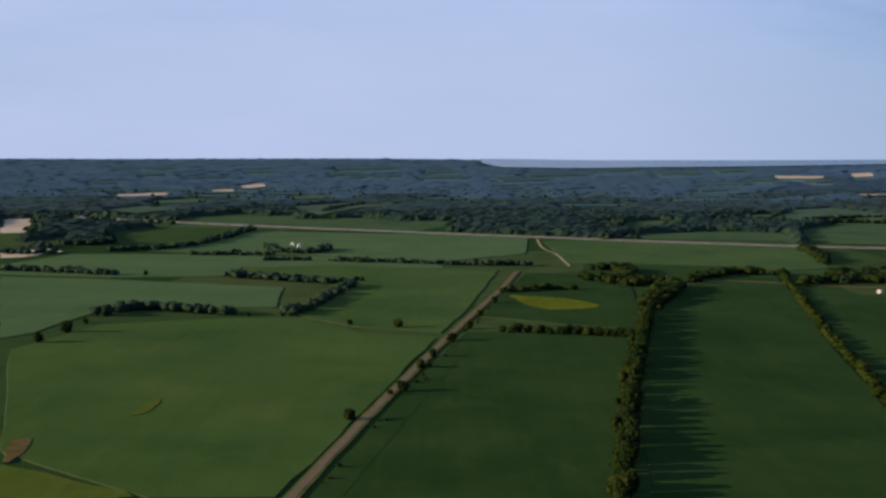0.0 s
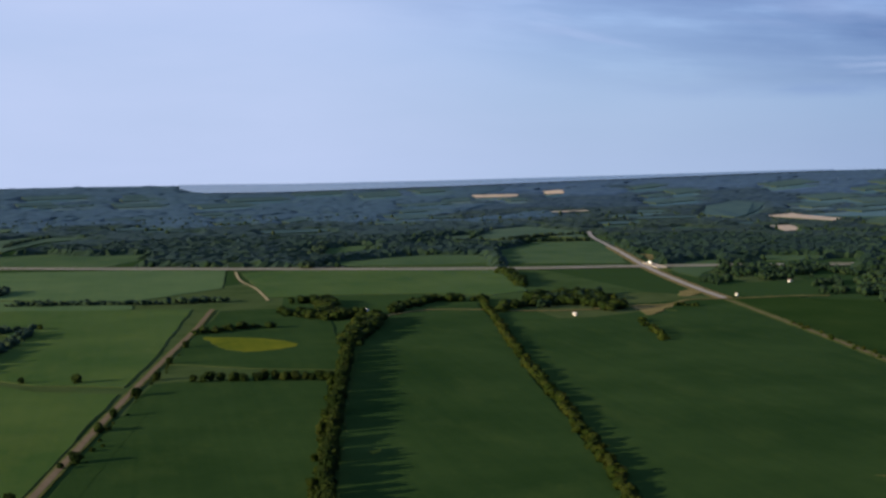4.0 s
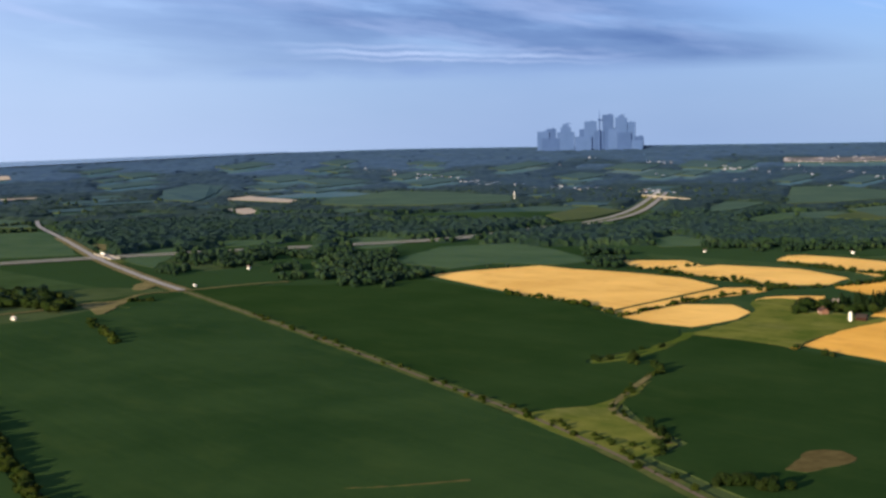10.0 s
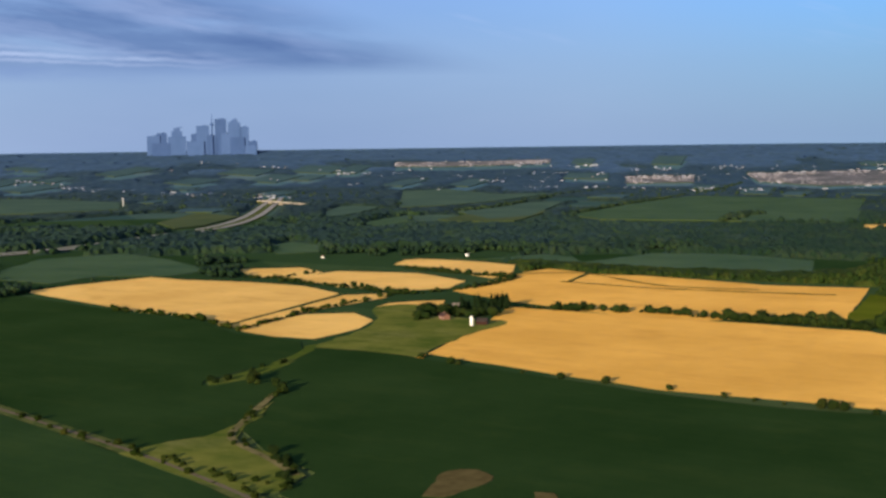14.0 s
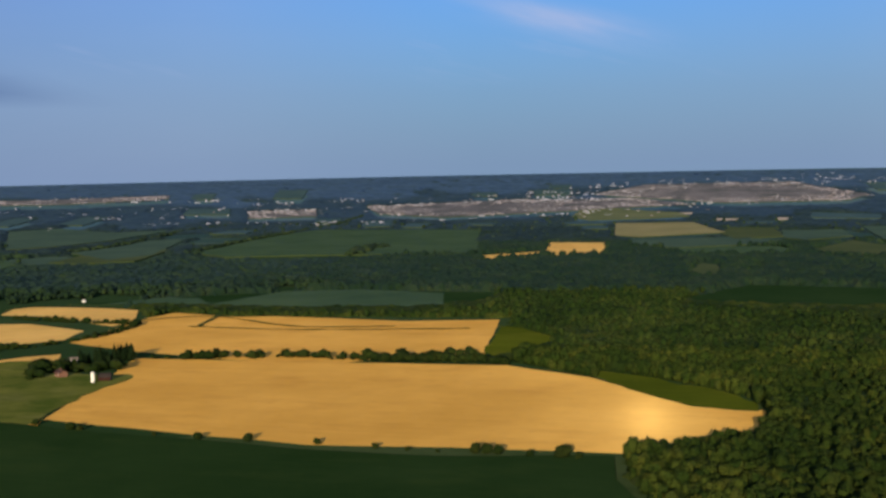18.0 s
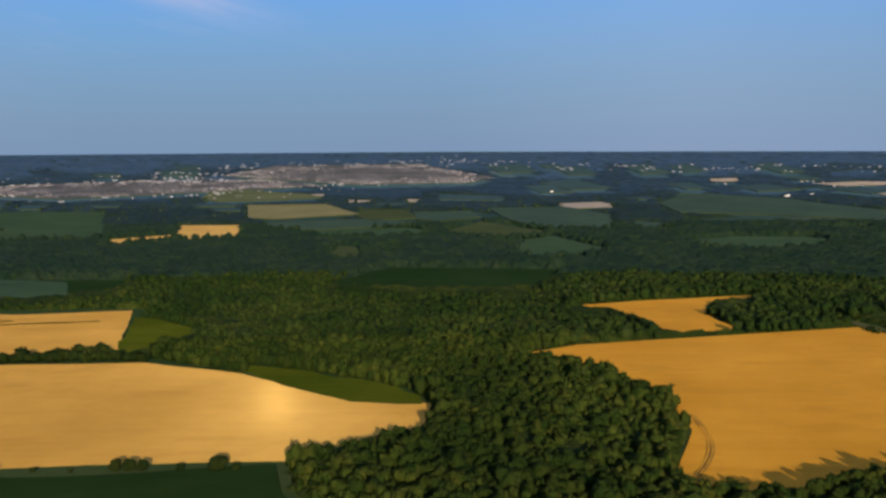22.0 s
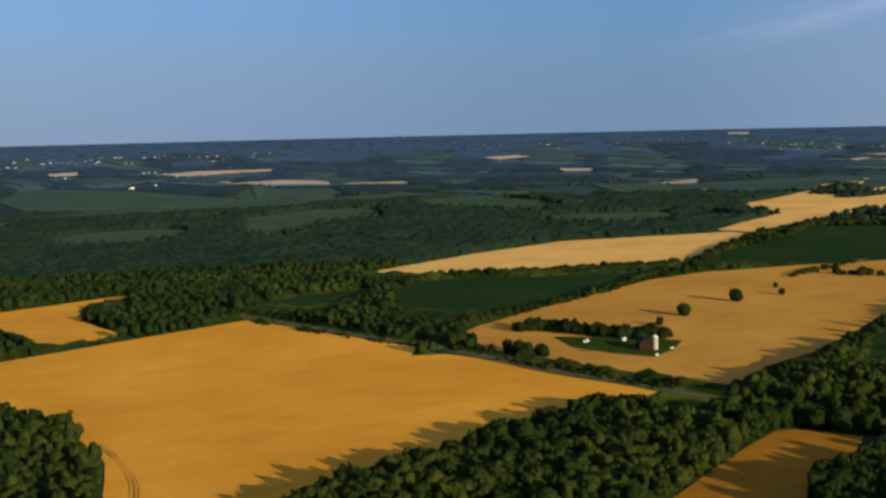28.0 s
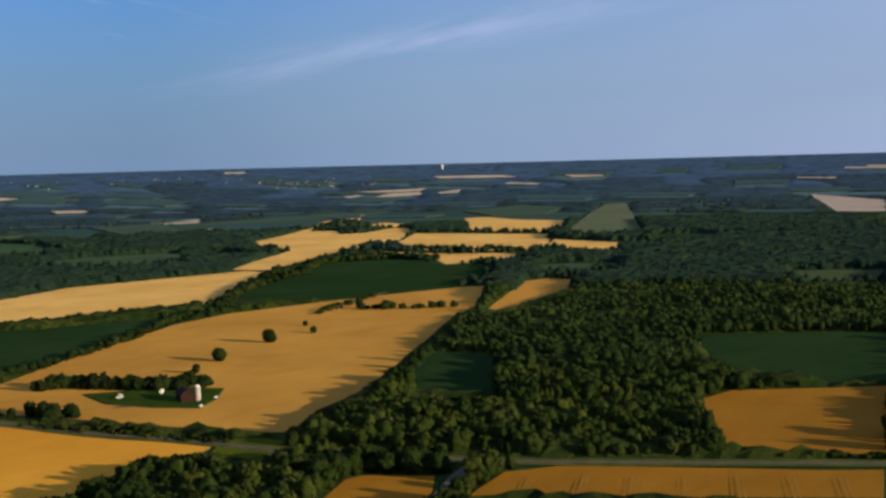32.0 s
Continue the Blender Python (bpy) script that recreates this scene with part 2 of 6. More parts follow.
M_BARLEY = crop_mat("ripe_barley", (0.25, 0.112, 0.008), (0.34, 0.155, 0.013), (0.20, 0.088, 0.006), 20, 0.9, 0.03, 0.0)
# greyed and given blue sheen to paint haze over far grain
M_WHEAT_FAR = crop_mat("far_wheat_hazed", (0.36, 0.285, 0.19), (0.46, 0.365, 0.25), (0.30, 0.235, 0.15), 40, 0.9, 0.03, 0.02, HAZE, 0.6)
M_MEADOW = crop_mat("meadow_grass", (0.052, 0.070, 0.006), (0.096, 0.114, 0.010), (0.150, 0.140, 0.020), 30, spec=0.0)
M_PASTURE = crop_mat("mottled_pasture", (0.052, 0.080, 0.012), (0.150, 0.150, 0.030), (0.230, 0.195, 0.070), 30, spec=0.0, spread=0.028)
M_PALE = crop_mat("dry_pasture", (0.20, 0.18, 0.07), (0.28, 0.24, 0.10), (0.16, 0.17, 0.06), 30)
M_STUBBLE = crop_mat("weedy_stubble", (0.050, 0.070, 0.026), (0.078, 0.094, 0.036), (0.045, 0.07, 0.024), 55, spec=0.0, sheen=0.006, sheen_tint=HAZE)
M_ROUGH = crop_mat("rough_grass", (0.040, 0.066, 0.010), (0.085, 0.108, 0.018), (0.125, 0.122, 0.030), 30, spec=0.0)
M_YELLOW = crop_mat("flowering_weeds", (0.054, 0.080, 0.010), (0.124, 0.132, 0.014), (0.026, 0.052, 0.010), 30, spec=0.0)

M_PALE_GREEN = crop_mat("hay_meadow", (0.085, 0.105, 0.045), (0.125, 0.140, 0.065), (0.17, 0.16, 0.08), 30, spec=0.0, sheen=0.02, sheen_tint=HAZE)
# far crop copies with distance haze painted in as blue sheen
M_FAR_GREEN = crop_mat("pasture", (0.032, 0.062, 0.020), (0.056, 0.090, 0.030), (0.074, 0.102, 0.034), 120, spec=0.0, sheen=0.018, sheen_tint=HAZE)
M_CROP_HAZED = crop_mat("far_crop_hazed", (0.034, 0.060, 0.026), (0.058, 0.090, 0.038), (0.074, 0.102, 0.042), 75, spec=0.0, sheen=0.020, sheen_tint=HAZE, nap=0.6)
M_HAZY = crop_mat("hazed_pasture", (0.022, 0.042, 0.023), (0.036, 0.062, 0.034), (0.050, 0.076, 0.038), 75, spec=0.0, sheen=0.042, sheen_tint=HAZE, nap=0.6)


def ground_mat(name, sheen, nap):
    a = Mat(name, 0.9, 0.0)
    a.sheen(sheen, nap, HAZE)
    vor = a.node("ShaderNodeTexVoronoi", Scale=0.0035)
    mp = a.node("ShaderNodeMapping")
    mp.inputs["Rotation"].default_value = (0, 0, radians(14))
    mp.inputs["Scale"].default_value = (1.0, 0.5, 0.0)
    a.link(a.geo.outputs["Position"], mp.inputs[0])
    a.link(mp.outputs[0], vor.inputs["Vector"])
    sep = a.node("ShaderNodeSeparateColor")
    a.link(vor.outputs["Color"], sep.inputs[0])
    fields = a.ramp(sep.outputs[0], (0.0, (0.018, 0.040, 0.011)), (0.4, (0.026, 0.052, 0.015)), (0.75, (0.038, 0.066, 0.021)), (0.97, (0.055, 0.075, 0.026)))
    c = a.mix(a.ramp(a.noise(0.02, 5, 0.7), (0.45, (0, 0, 0)), (0.7, (0.7, 0.7, 0.7))), fields, (0.022, 0.043, 0.010))
    a.bump(a.noise(0.4, 4, 0.7), 0.6, 0.6)
    return a.colour(c)


# outer rings carry painted haze: blue sheen that grows with radius
M_GROUND = [ground_mat("farm_ground", 0.005, 0.16), ground_mat("outer_ground_hazed", 0.030, 0.6), ground_mat("rim_ground_hazed", 0.085, 0.6)]


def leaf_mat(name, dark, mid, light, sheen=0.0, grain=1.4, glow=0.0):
    """Foliage: each crown its own tone, mottled by leaf clumps. The sheen paints blue haze over it."""
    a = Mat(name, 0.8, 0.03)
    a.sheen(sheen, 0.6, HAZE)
    cells, flat, part_of = a.node("ShaderNodeTexVoronoi", Scale=0.17), a.node("ShaderNodeMapping"), a.node("ShaderNodeSeparateColor")
    flat.inputs["Scale"].default_value = (1, 1, 0.05)
    a.link(a.geo.outputs["Position"], flat.inputs[0])
    a.link(flat.outputs[0], cells.inputs["Vector"])
    a.link(cells.outputs["Color"], part_of.inputs[0])
    olive = (light[0] * 1.3, light[1] * 1.0, light[2] * 0.9)
    silver = (light[0] * 0.95, light[1] * 0.95, light[2] * 1.7)
    tone = a.ramp(part_of.outputs[0], (0.0, dark), (0.42, mid), (0.72, light), (0.86, olive), (1.0, silver))
    tone = a.mix(0.35, tone, a.ramp(a.geo.outputs["Random Per Island"], (0.0, dark), (0.55, mid), (1.0, light)))
    spots = a.noise(0.8, 4, 0.7)
    c = a.mix(a.ramp(spots, (0.36, (0.6, 0.6, 0.6)), (0.60, (0, 0, 0))), tone, dark)
    c = a.mix(a.ramp(a.noise(0.09, 3, 0.6), (0.56, (0, 0, 0)), (0.66, (0.5, 0.5, 0.5))), c, olive)
    c = a.mix(a.ramp(a.noise(0.05, 4, 0.65), (0.50, (0, 0, 0)), (0.62, (0.55, 0.55, 0.55))), c, light)
    c = a.mix(a.ramp(a.noise(0.012, 3, 0.6), (0.42, (0.7, 0.7, 0.7)), (0.58, (0, 0, 0))), c, dark)
    if grain:
        a.bump(a.noise(1.3, 5, 0.85), 1.0, grain)
    a.colour(c)
    if glow:  # sunlight that comes through the leaves
        thin, both = a.node("ShaderNodeBsdfTranslucent"), a.node("ShaderNodeMixShader", Fac=glow)
        a.link(c, thin.inputs["Color"])
        surface = a.t.nodes["Material Output"].inputs["Surface"]
        a.link(surface.links[0].from_socket, both.inputs[1])
        a.link(thin.outputs[0], both.inputs[2])
        a.link(both.outputs[0], surface)
    return a.m


M_LEAF = leaf_mat("leaves", (0.011, 0.024, 0.004), (0.022, 0.040, 0.007), (0.040, 0.058, 0.011), 0.008, glow=0.3)
M_LEAF_DARK = leaf_mat("dense_leaves", (0.013, 0.028, 0.005), (0.028, 0.050, 0.008), (0.062, 0.082, 0.013), 0.004, grain=0.9, glow=0.25)
# far leaf copies: haze painted as stronger blue sheen and bluer base colours
M_LEAF_FAR = leaf_mat("far_leaves_hazed", (0.008, 0.017, 0.007), (0.015, 0.029, 0.012), (0.029, 0.048, 0.019), 0.016, 0.0)
M_LEAF_OFF = leaf_mat("distant_leaves_hazed", (0.008, 0.017, 0.009), (0.015, 0.029, 0.013), (0.028, 0.046, 0.021), 0.024, 0.0)
M_LEAF_HILL = leaf_mat("outer_leaves_hazed", (0.006, 0.014, 0.008), (0.012, 0.024, 0.012), (0.022, 0.037, 0.018), 0.046, 0.0)
M_LEAF_NORTH = leaf_mat("north_leaves_hazed", (0.014, 0.031, 0.021), (0.017, 0.035, 0.023), (0.021, 0.040, 0.026), 0.064, 0.0)
M_LEAF_MIST = leaf_mat("mist_tinted_leaves", (0.012, 0.025, 0.011), (0.016, 0.031, 0.013), (0.023, 0.040, 0.017), 0.026, 0.0)
M_LEAF_RIM = leaf_mat("skyline_leaves_hazed", (0.008, 0.016, 0.010), (0.013, 0.025, 0.014), (0.020, 0.034, 0.019), 0.090, 0.0)
M_LEAF_MID = leaf_mat("wood_leaves", (0.007, 0.017, 0.006), (0.013, 0.028, 0.009), (0.022, 0.040, 0.014), 0.024, 0.6)
M_LEAF_EAST = leaf_mat("woodland_leaves", (0.012, 0.028, 0.005), (0.022, 0.042, 0.008), (0.040, 0.060, 0.012), 0.008, grain=0.9, glow=0.25)
M_LEAF_OUTER = leaf_mat("outer_woodland_leaves", (0.009, 0.024, 0.010), (0.014, 0.032, 0.013), (0.024, 0.042, 0.017), 0.024, glow=0.15)
M_PINE = leaf_mat("conifer_needles", (0.005, 0.012, 0.004), (0.008, 0.018, 0.006), (0.014, 0.026, 0.008))
M_LEAF_HEDGE = leaf_mat("hedge_leaves", (0.016, 0.031, 0.004), (0.030, 0.049, 0.008), (0.054, 0.068, 0.013), glow=0.3)


def plain_mat(name, a_col, b_col, scale=0.8, rough=0.8, spec=0.3, bump=0.3):
    a = Mat(name, rough, spec)
    c = a.mix(a.ramp(a.noise(scale, 5, 0.65), (0.35, (0, 0, 0)), (0.7, (1, 1, 1))), a_col, b_col)
    a.bump(a.noise(scale * 4, 3, 0.6), bump, 0.1)
    return a.colour(c)


M_BARK = plain_mat("bark", (0.07, 0.05, 0.035), (0.12, 0.09, 0.06))
M_GRAVEL = plain_mat("gravel", (0.108, 0.084, 0.054), (0.15, 0.118, 0.078), 0.25, 0.95, 0.0)
M_DIRT = plain_mat("bare_dirt", (0.070, 0.054, 0.020), (0.115, 0.090, 0.034), 0.12, 0.95, 0.0)
M_VERGE = plain_mat("dry_verge", (0.042, 0.066, 0.016), (0.112, 0.112, 0.036), 0.08, 0.95, 0.0)
M_ASPHALT = plain_mat("asphalt", (0.085, 0.075, 0.062), (0.13, 0.115, 0.095), 0.3, 0.9, 0.05)
M_DRY = plain_mat("dry_yellow_grass", (0.105, 0.092, 0.034), (0.20, 0.165, 0.072), 0.06, 0.95, 0.0)
M_CONCRETE = plain_mat("concrete", (0.21, 0.19, 0.16), (0.29, 0.26, 0.22), 0.2, 0.85, 0.3)
M_YARD = plain_mat("yard_grass", (0.022, 0.046, 0.006), (0.042, 0.068, 0.011), 0.05, 0.95, 0.0)
M_RUT = plain_mat("trodden_straw", (0.22, 0.125, 0.025), (0.34, 0.19, 0.04), 0.3, 0.95, 0.1)
M_SAND = plain_mat("sandy_soil", (0.26, 0.21, 0.10), (0.34, 0.28, 0.14), 0.1, 0.95, 0.1)
M_CROP_EDGE = plain_mat("dark_crop_edge", (0.020, 0.032, 0.010), (0.035, 0.05, 0.014), 0.1, 0.95, 0.1)
M_WHITE = plain_mat("white_paint", (0.56, 0.55, 0.53), (0.68, 0.67, 0.64), 0.4, 0.6)
M_BARN_WALL = plain_mat("dark_barn_boards", (0.022, 0.010, 0.009), (0.036, 0.016, 0.013), 0.8, 0.9, 0.03)
M_BARN_ROOF = plain_mat("dark_barn_roof", (0.020, 0.016, 0.015), (0.034, 0.027, 0.025), 0.8, 0.9, 0.05)
M_ROOF = plain_mat("shingle_roof", (0.10, 0.085, 0.075), (0.16, 0.13, 0.11), 0.6)
M_TIN = plain_mat("tin_roof", (0.34, 0.34, 0.34), (0.46, 0.46, 0.45), 0.5, 0.5, 0.4)
M_RED = plain_mat("red_barn_boards", (0.030, 0.013, 0.010), (0.050, 0.021, 0.016), 0.7)
M_BRICK = plain_mat("brick", (0.12, 0.06, 0.04), (0.18, 0.09, 0.06), 0.5)
M_GLASS = plain_mat("window_glass", (0.03, 0.04, 0.05), (0.05, 0.06, 0.07), 0.5, 0.15, 0.6, 0.0)
M_WATER = plain_mat("lake_water", (0.10, 0.17, 0.22), (0.13, 0.20, 0.25), 0.01, 0.25, 0.5, 0.1)
# tower blues stand for distance haze, painted into the base colour
M_TOWER = plain_mat("tower_haze_blue", (0.034, 0.066, 0.165), (0.041, 0.077, 0.190), 0.02, 0.9, 0.0)
M_TOWER_PALE = plain_mat("pale_tower_haze_blue", (0.044, 0.084, 0.200), (0.053, 0.096, 0.225), 0.02, 0.9, 0.0)
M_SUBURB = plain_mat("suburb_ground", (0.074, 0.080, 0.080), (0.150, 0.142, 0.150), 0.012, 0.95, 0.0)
# far town walls are blued in their base colour against the warm sunlight
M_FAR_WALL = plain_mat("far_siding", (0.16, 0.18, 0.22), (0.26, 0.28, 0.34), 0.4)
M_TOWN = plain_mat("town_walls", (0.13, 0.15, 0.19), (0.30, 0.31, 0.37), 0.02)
M_FAR_GREY = plain_mat("far_cool_grey", (0.17, 0.16, 0.18), (0.24, 0.23, 0.26), 0.4)
M_SHINGLE = Mat("mixed_shingles", 0.9, 0.1)
M_SHINGLE = M_SHINGLE.colour(M_SHINGLE.ramp(M_SHINGLE.geo.outputs["Random Per Island"], (0.0, (0.11, 0.10, 0.105)), (0.6, (0.20, 0.18, 0.19)), (1.0, (0.34, 0.34, 0.40))))
M_CREAM = plain_mat("cream_siding", (0.55, 0.50, 0.42), (0.66, 0.61, 0.53), 0.4)

# ---- building helpers ----


def mesh_of(name, verts, faces, mats, smooth=False):
    me = bpy.data.meshes.new(name)
    me.from_pydata(verts, [], faces)
    for m in mats if isinstance(mats, (list, tuple)) else [mats]:
        me.materials.append(m)
    if smooth:
        me.polygons.foreach_set("use_smooth", [True] * len(me.polygons))
    me.update()
    return me


def part(name, bm, material, parent, label=""):
    me = bpy.data.meshes.new(name)
    bm.to_mesh(me)
    bm.free()
    me.materials.append(material)
    ob = new(name, me)
    ob.parent = parent
    return tagged(ob, label)


def thing(name, x, y, z=0.0, turn=0.0, label="", category="", group="", kind=""):
    ob = new(name)
    ob.empty_display_size = 0.5
    ob.matrix_basis = pose(x, y, z, 0, 0, turn)
    return tagged(ob, label, category, group, kind)


def box_bm(sx, sy, sz, x=0, y=0, z=0, bevel=0.0):
    """A box that stands on z."""
    bm = bmesh.new()
    bmesh.ops.create_cube(bm, size=1, matrix=Matrix.Translation((x, y, z + sz / 2)) @ Matrix.Diagonal((sx, sy, sz, 1)))
    if bevel:
        bmesh.ops.bevel(bm, geom=bm.edges[:], offset=bevel, segments=1, affect="EDGES")
    return bm


MID, RING_IN, RING_OUT = (180.0, 150.0), 3300.0, 4650.0


# heading, and the rim height there that fits the horizon to the camera's view
HEADINGS = (-60, -18, -5, 5, 12, 20, 27, 35, 55, 70, 90, 97, 130, 147, 180)
TOPS = (58, 62, 72, 70, 77, 90, 104, 115, 118, 122, 122, 119, 108, 99, 95)


def rise(x, y):
    """The height of the land: flat farmland, lifted at the far rim to fit the horizon to the camera's view."""
    dx, dy = np.asarray(x) - MID[0], np.asarray(y) - MID[1]
    top = np.interp(np.degrees(np.arctan2(dx, dy)), HEADINGS, TOPS)
    return top * np.clip((np.hypot(dx, dy) - RING_IN) / (RING_OUT - RING_IN), 0, 1.2) ** 1.6


def inside(poly, x, y):
    """Which of the points x, y lie in the polygon."""
    hit = np.zeros(len(x), bool)
    for (ax, ay), (bx, by) in zip(poly, poly[1:] + poly[:1]):
        if ay != by:
            cross = (ay > y) != (by > y)
            hit ^= cross & (x < (bx - ax) * (y - ay) / (by - ay) + ax)
    return hit


def near_line(pts, x, y, width):
    """Which of the points lie within width of the line."""
    hit = np.zeros(len(x), bool)
    for (ax, ay), (bx, by) in zip(pts, pts[1:]):
        ux, uy = bx - ax, by - ay
        s = np.clip(((x - ax) * ux + (y - ay) * uy) / (ux * ux + uy * uy), 0, 1)
        hit |= np.hypot(x - ax - s * ux, y - ay - s * uy) < width
    return hit


def smooth_line(pts, step):
    """Points about step apart along a rounded line through pts."""
    p = [Vector((*q, 0)) for q in pts]
    p = [2 * p[0] - p[1], *p, 2 * p[-1] - p[-2]]
    out = []
    for a, b, c, d in zip(p, p[1:], p[2:], p[3:]):
        n = max(1, round((c - b).length / step))
        for k in range(n):
            s = k / n
            out.append(0.5 * (2 * b + (c - a) * s + (2 * a - 5 * b + 4 * c - d) * s * s + (3 * b - a - 3 * c + d) * s ** 3))
    return out + [p[-2]]


FIELDS = []


def field(name, pts, mat, height, label, wob=1.2, rounded=0):
    """A field of standing crop: a slab with a slightly uneven edge."""
    ring = []
    if rounded:
        pts = [(q.x, q.y) for q in smooth_line([*pts, pts[0]], rounded)][:-1]
    for (ax, ay), (bx, by) in zip(pts, pts[1:] + pts[:1]):
        n = max(1, int(math.hypot(bx - ax, by - ay) / 25))
        for k in range(n):
            s = k / n
            ring.append((ax + (bx - ax) * s + random.uniform(-wob, wob), ay + (by - ay) * s + random.uniform(-wob, wob)))
    far = max(math.hypot(x - MID[0], y - MID[1]) for x, y in ring)
    FIELDS.append(name)
    lift = height + (1.5 if far > 2500 else 0) + 0.003 * len(FIELDS)
    n = len(ring)
    zs = rise([p[0] for p in ring], [p[1] for p in ring])
    mx, my = sum(p[0] for p in ring) / n, sum(p[1] for p in ring) / n
    foot = [(x + 0.7 * (x - mx) / math.hypot(x - mx, y - my), y + 0.7 * (y - my) / math.hypot(x - mx, y - my)) for x, y in ring]
    verts = [(x, y, z + lift) for (x, y), z in zip(ring, zs)] + [(x, y, z - 0.3) for (x, y), z in zip(foot, zs)]
    faces = [tuple(range(n))] + [(i, i + n, (i + 1) % n + n, (i + 1) % n) for i in range(n)]
    # sides are painted dark, against a bright rim from the low sun
    me = mesh_of(name, verts, faces, [mat, M_CROP_EDGE])
    me.polygons.foreach_set("material_index", [0] + [1] * n)
    if me.polygons[0].normal.z < 0:
        me.flip_normals()
    return tagged(new(name, me), label, "field", kind="structure")


def strip(name, pts, width, mat, z, label, category="road", wob=0.3, kind="structure"):
    """A road or track of even width that lies on the ground."""
    line = smooth_line(pts, 12)
    verts, faces = [], []
    for i, p in enumerate(line):
        way = (line[min(i + 1, len(line) - 1)] - line[max(i - 1, 0)]).normalized()
        side = Vector((way.y, -way.x, 0)) * width / 2
        for s in (-1, 1):
            q = p + side * (s + random.uniform(-wob, wob) * 2 / width)
            verts.append((q.x, q.y, float(rise(q.x, q.y)) + z))
        if i:
            faces.append((2 * i - 2, 2 * i - 1, 2 * i + 1, 2 * i))
    me = mesh_of(name, verts, faces, mat)
    if me.polygons[0].normal.z < 0:
        me.flip_normals()
    return tagged(new(name, me), label, category, kind=kind)


# ---- ground ----
def build_ground():
    radii = [0, 150, 400, 800, 1300, 1900, 2500, 3000, 3300] + [3300 + 90 * k for k in range(1, 16)] + [4660, 4700]
    n = 180
    verts, faces = [(MID[0], MID[1], 0)], []
    for r in radii[1:]:
        for k in range(n):
            a = 2 * math.pi * k / n
            x, y = MID[0] + r * math.sin(a), MID[1] + r * math.cos(a)
            verts.append((x, y, float(rise(x, y)) - (60 if r == 4700 else 0)))
    for k in range(n):
        faces.append((0, 1 + (k + 1) % n, 1 + k))
    for i in range(len(radii) - 2):
        for k in range(n):
            a, b = 1 + i * n + k, 1 + i * n + (k + 1) % n
            faces.append((a, b, b + n, a + n))
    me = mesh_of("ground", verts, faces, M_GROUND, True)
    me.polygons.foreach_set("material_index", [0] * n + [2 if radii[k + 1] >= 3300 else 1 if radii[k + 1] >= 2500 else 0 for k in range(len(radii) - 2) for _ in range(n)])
    tagged(new("ground", me), "green patchwork farmland that reaches the horizon", "ground", kind="structure")


build_ground()

# ---- plan ----
WHEAT = {
    'wheat_1': [(906, 1235), (966, 1242), (1068, 1227), (1066, 1169), (1086, 1101), (1089, 1021), (1057, 945), (839, 893), (870, 945), (861, 1009), (880, 1110)],
    'wheat_2': [(839, 888), (1048, 934), (1083, 901), (1055, 886), (934, 887), (836, 870)],
    'wheat_3': [(828, 866), (926, 880), (955, 846), (928, 805), (886, 785), (825, 784), (821, 819)],
    'wheat_4': [(1181, 1200), (1234, 1147), (1202, 1089), (1148, 1081), (1119, 1123)],
    'wheat_5': [(1132, 1084), (1221, 1083), (1249, 989), (1209, 896), (1147, 877), (1103, 905), (1101, 985)],
    'wheat_6': [(996, 854), (1022, 859), (1045, 849), (1066, 826), (1014, 795), (980, 780), (959, 780), (957, 788), (981, 810), (991, 835)],
    'wheat_7': [(1312, 1070), (1367, 1092), (1390, 1086), (1394, 1040), (1391, 980), (1379, 937), (1317, 902), (1264, 885), (1243, 886), (1261, 920), (1297, 975), (1312, 1022)],
    'wheat_8': [(1273, 882), (1314, 886), (1360, 883), (1353, 850), (1340, 816), (1336, 792), (1347, 756), (1341, 689), (1326, 612), (1351, 514), (1128, 469), (1095, 541), (1059, 571), (1063, 668), (1094, 777), (1129, 859)],
    'wheat_9': [(818, 671), (913, 698), (1056, 750), (1067, 556), (1075, 437), (1031, 364), (943, 284), (932, 236), (864, 241), (847, 260), (822, 285), (802, 303), (798, 369), (786, 480), (796, 551), (809, 625)],
    'wheat_10': [(1095, 181), (1140, 130), (1219, -108), (1029, -152), (1005, -136), (996, -156), (907, -186), (848, -201), (830, -195), (821, -175), (824, -144), (803, -65), (765, 42), (741, 67), (746, 126), (766, 126), (861, 100), (948, 98), (1035, 127), (1068, 149)],
    'wheat_11': [(1361, 117), (1395, 47), (1437, -73), (1398, -64), (1364, -12), (1288, 0), (1204, -9), (1192, 52), (1262, 53), (1319, 74)],
    'wheat_12': [(1430, -300), (1521, -500), (1570, -655), (1515, -885), (1436, -885), (1278, -611), (1330, -450), (1345, -380)],
    'wheat_13': [(1062, -210), (1079, -234), (1115, -304), (1158, -388), (1200, -490), (1212, -569), (1200, -624), (1185, -689), (1166, -755), (1143, -821), (1124, -858), (1031, -701), (995, -613), (951, -528), (909, -445), (870, -368), (852, -325), (836, -269), (821, -244), (818, -228), (856, -219), (920, -202), (946, -198), (992, -185), (1026, -195)],
    'wheat_14': [(992, -654), (1108, -907), (1100, -942), (1062, -938), (1017, -840), (1007, -773), (989, -698)],
    'wheat_15': [(1535, -879), (1594, -976), (1663, -1108), (1683, -1147), (1799, -1194), (1881, -1254), (1949, -1400), (2067, -1609), (1940, -1528), (1834, -1487), (1873, -1612), (1854, -1639), (1769, -1550), (1640, -1345), (1640, -1276), (1594, -1183), (1566, -1103), (1520, -1018), (1473, -936), (1483, -883)],
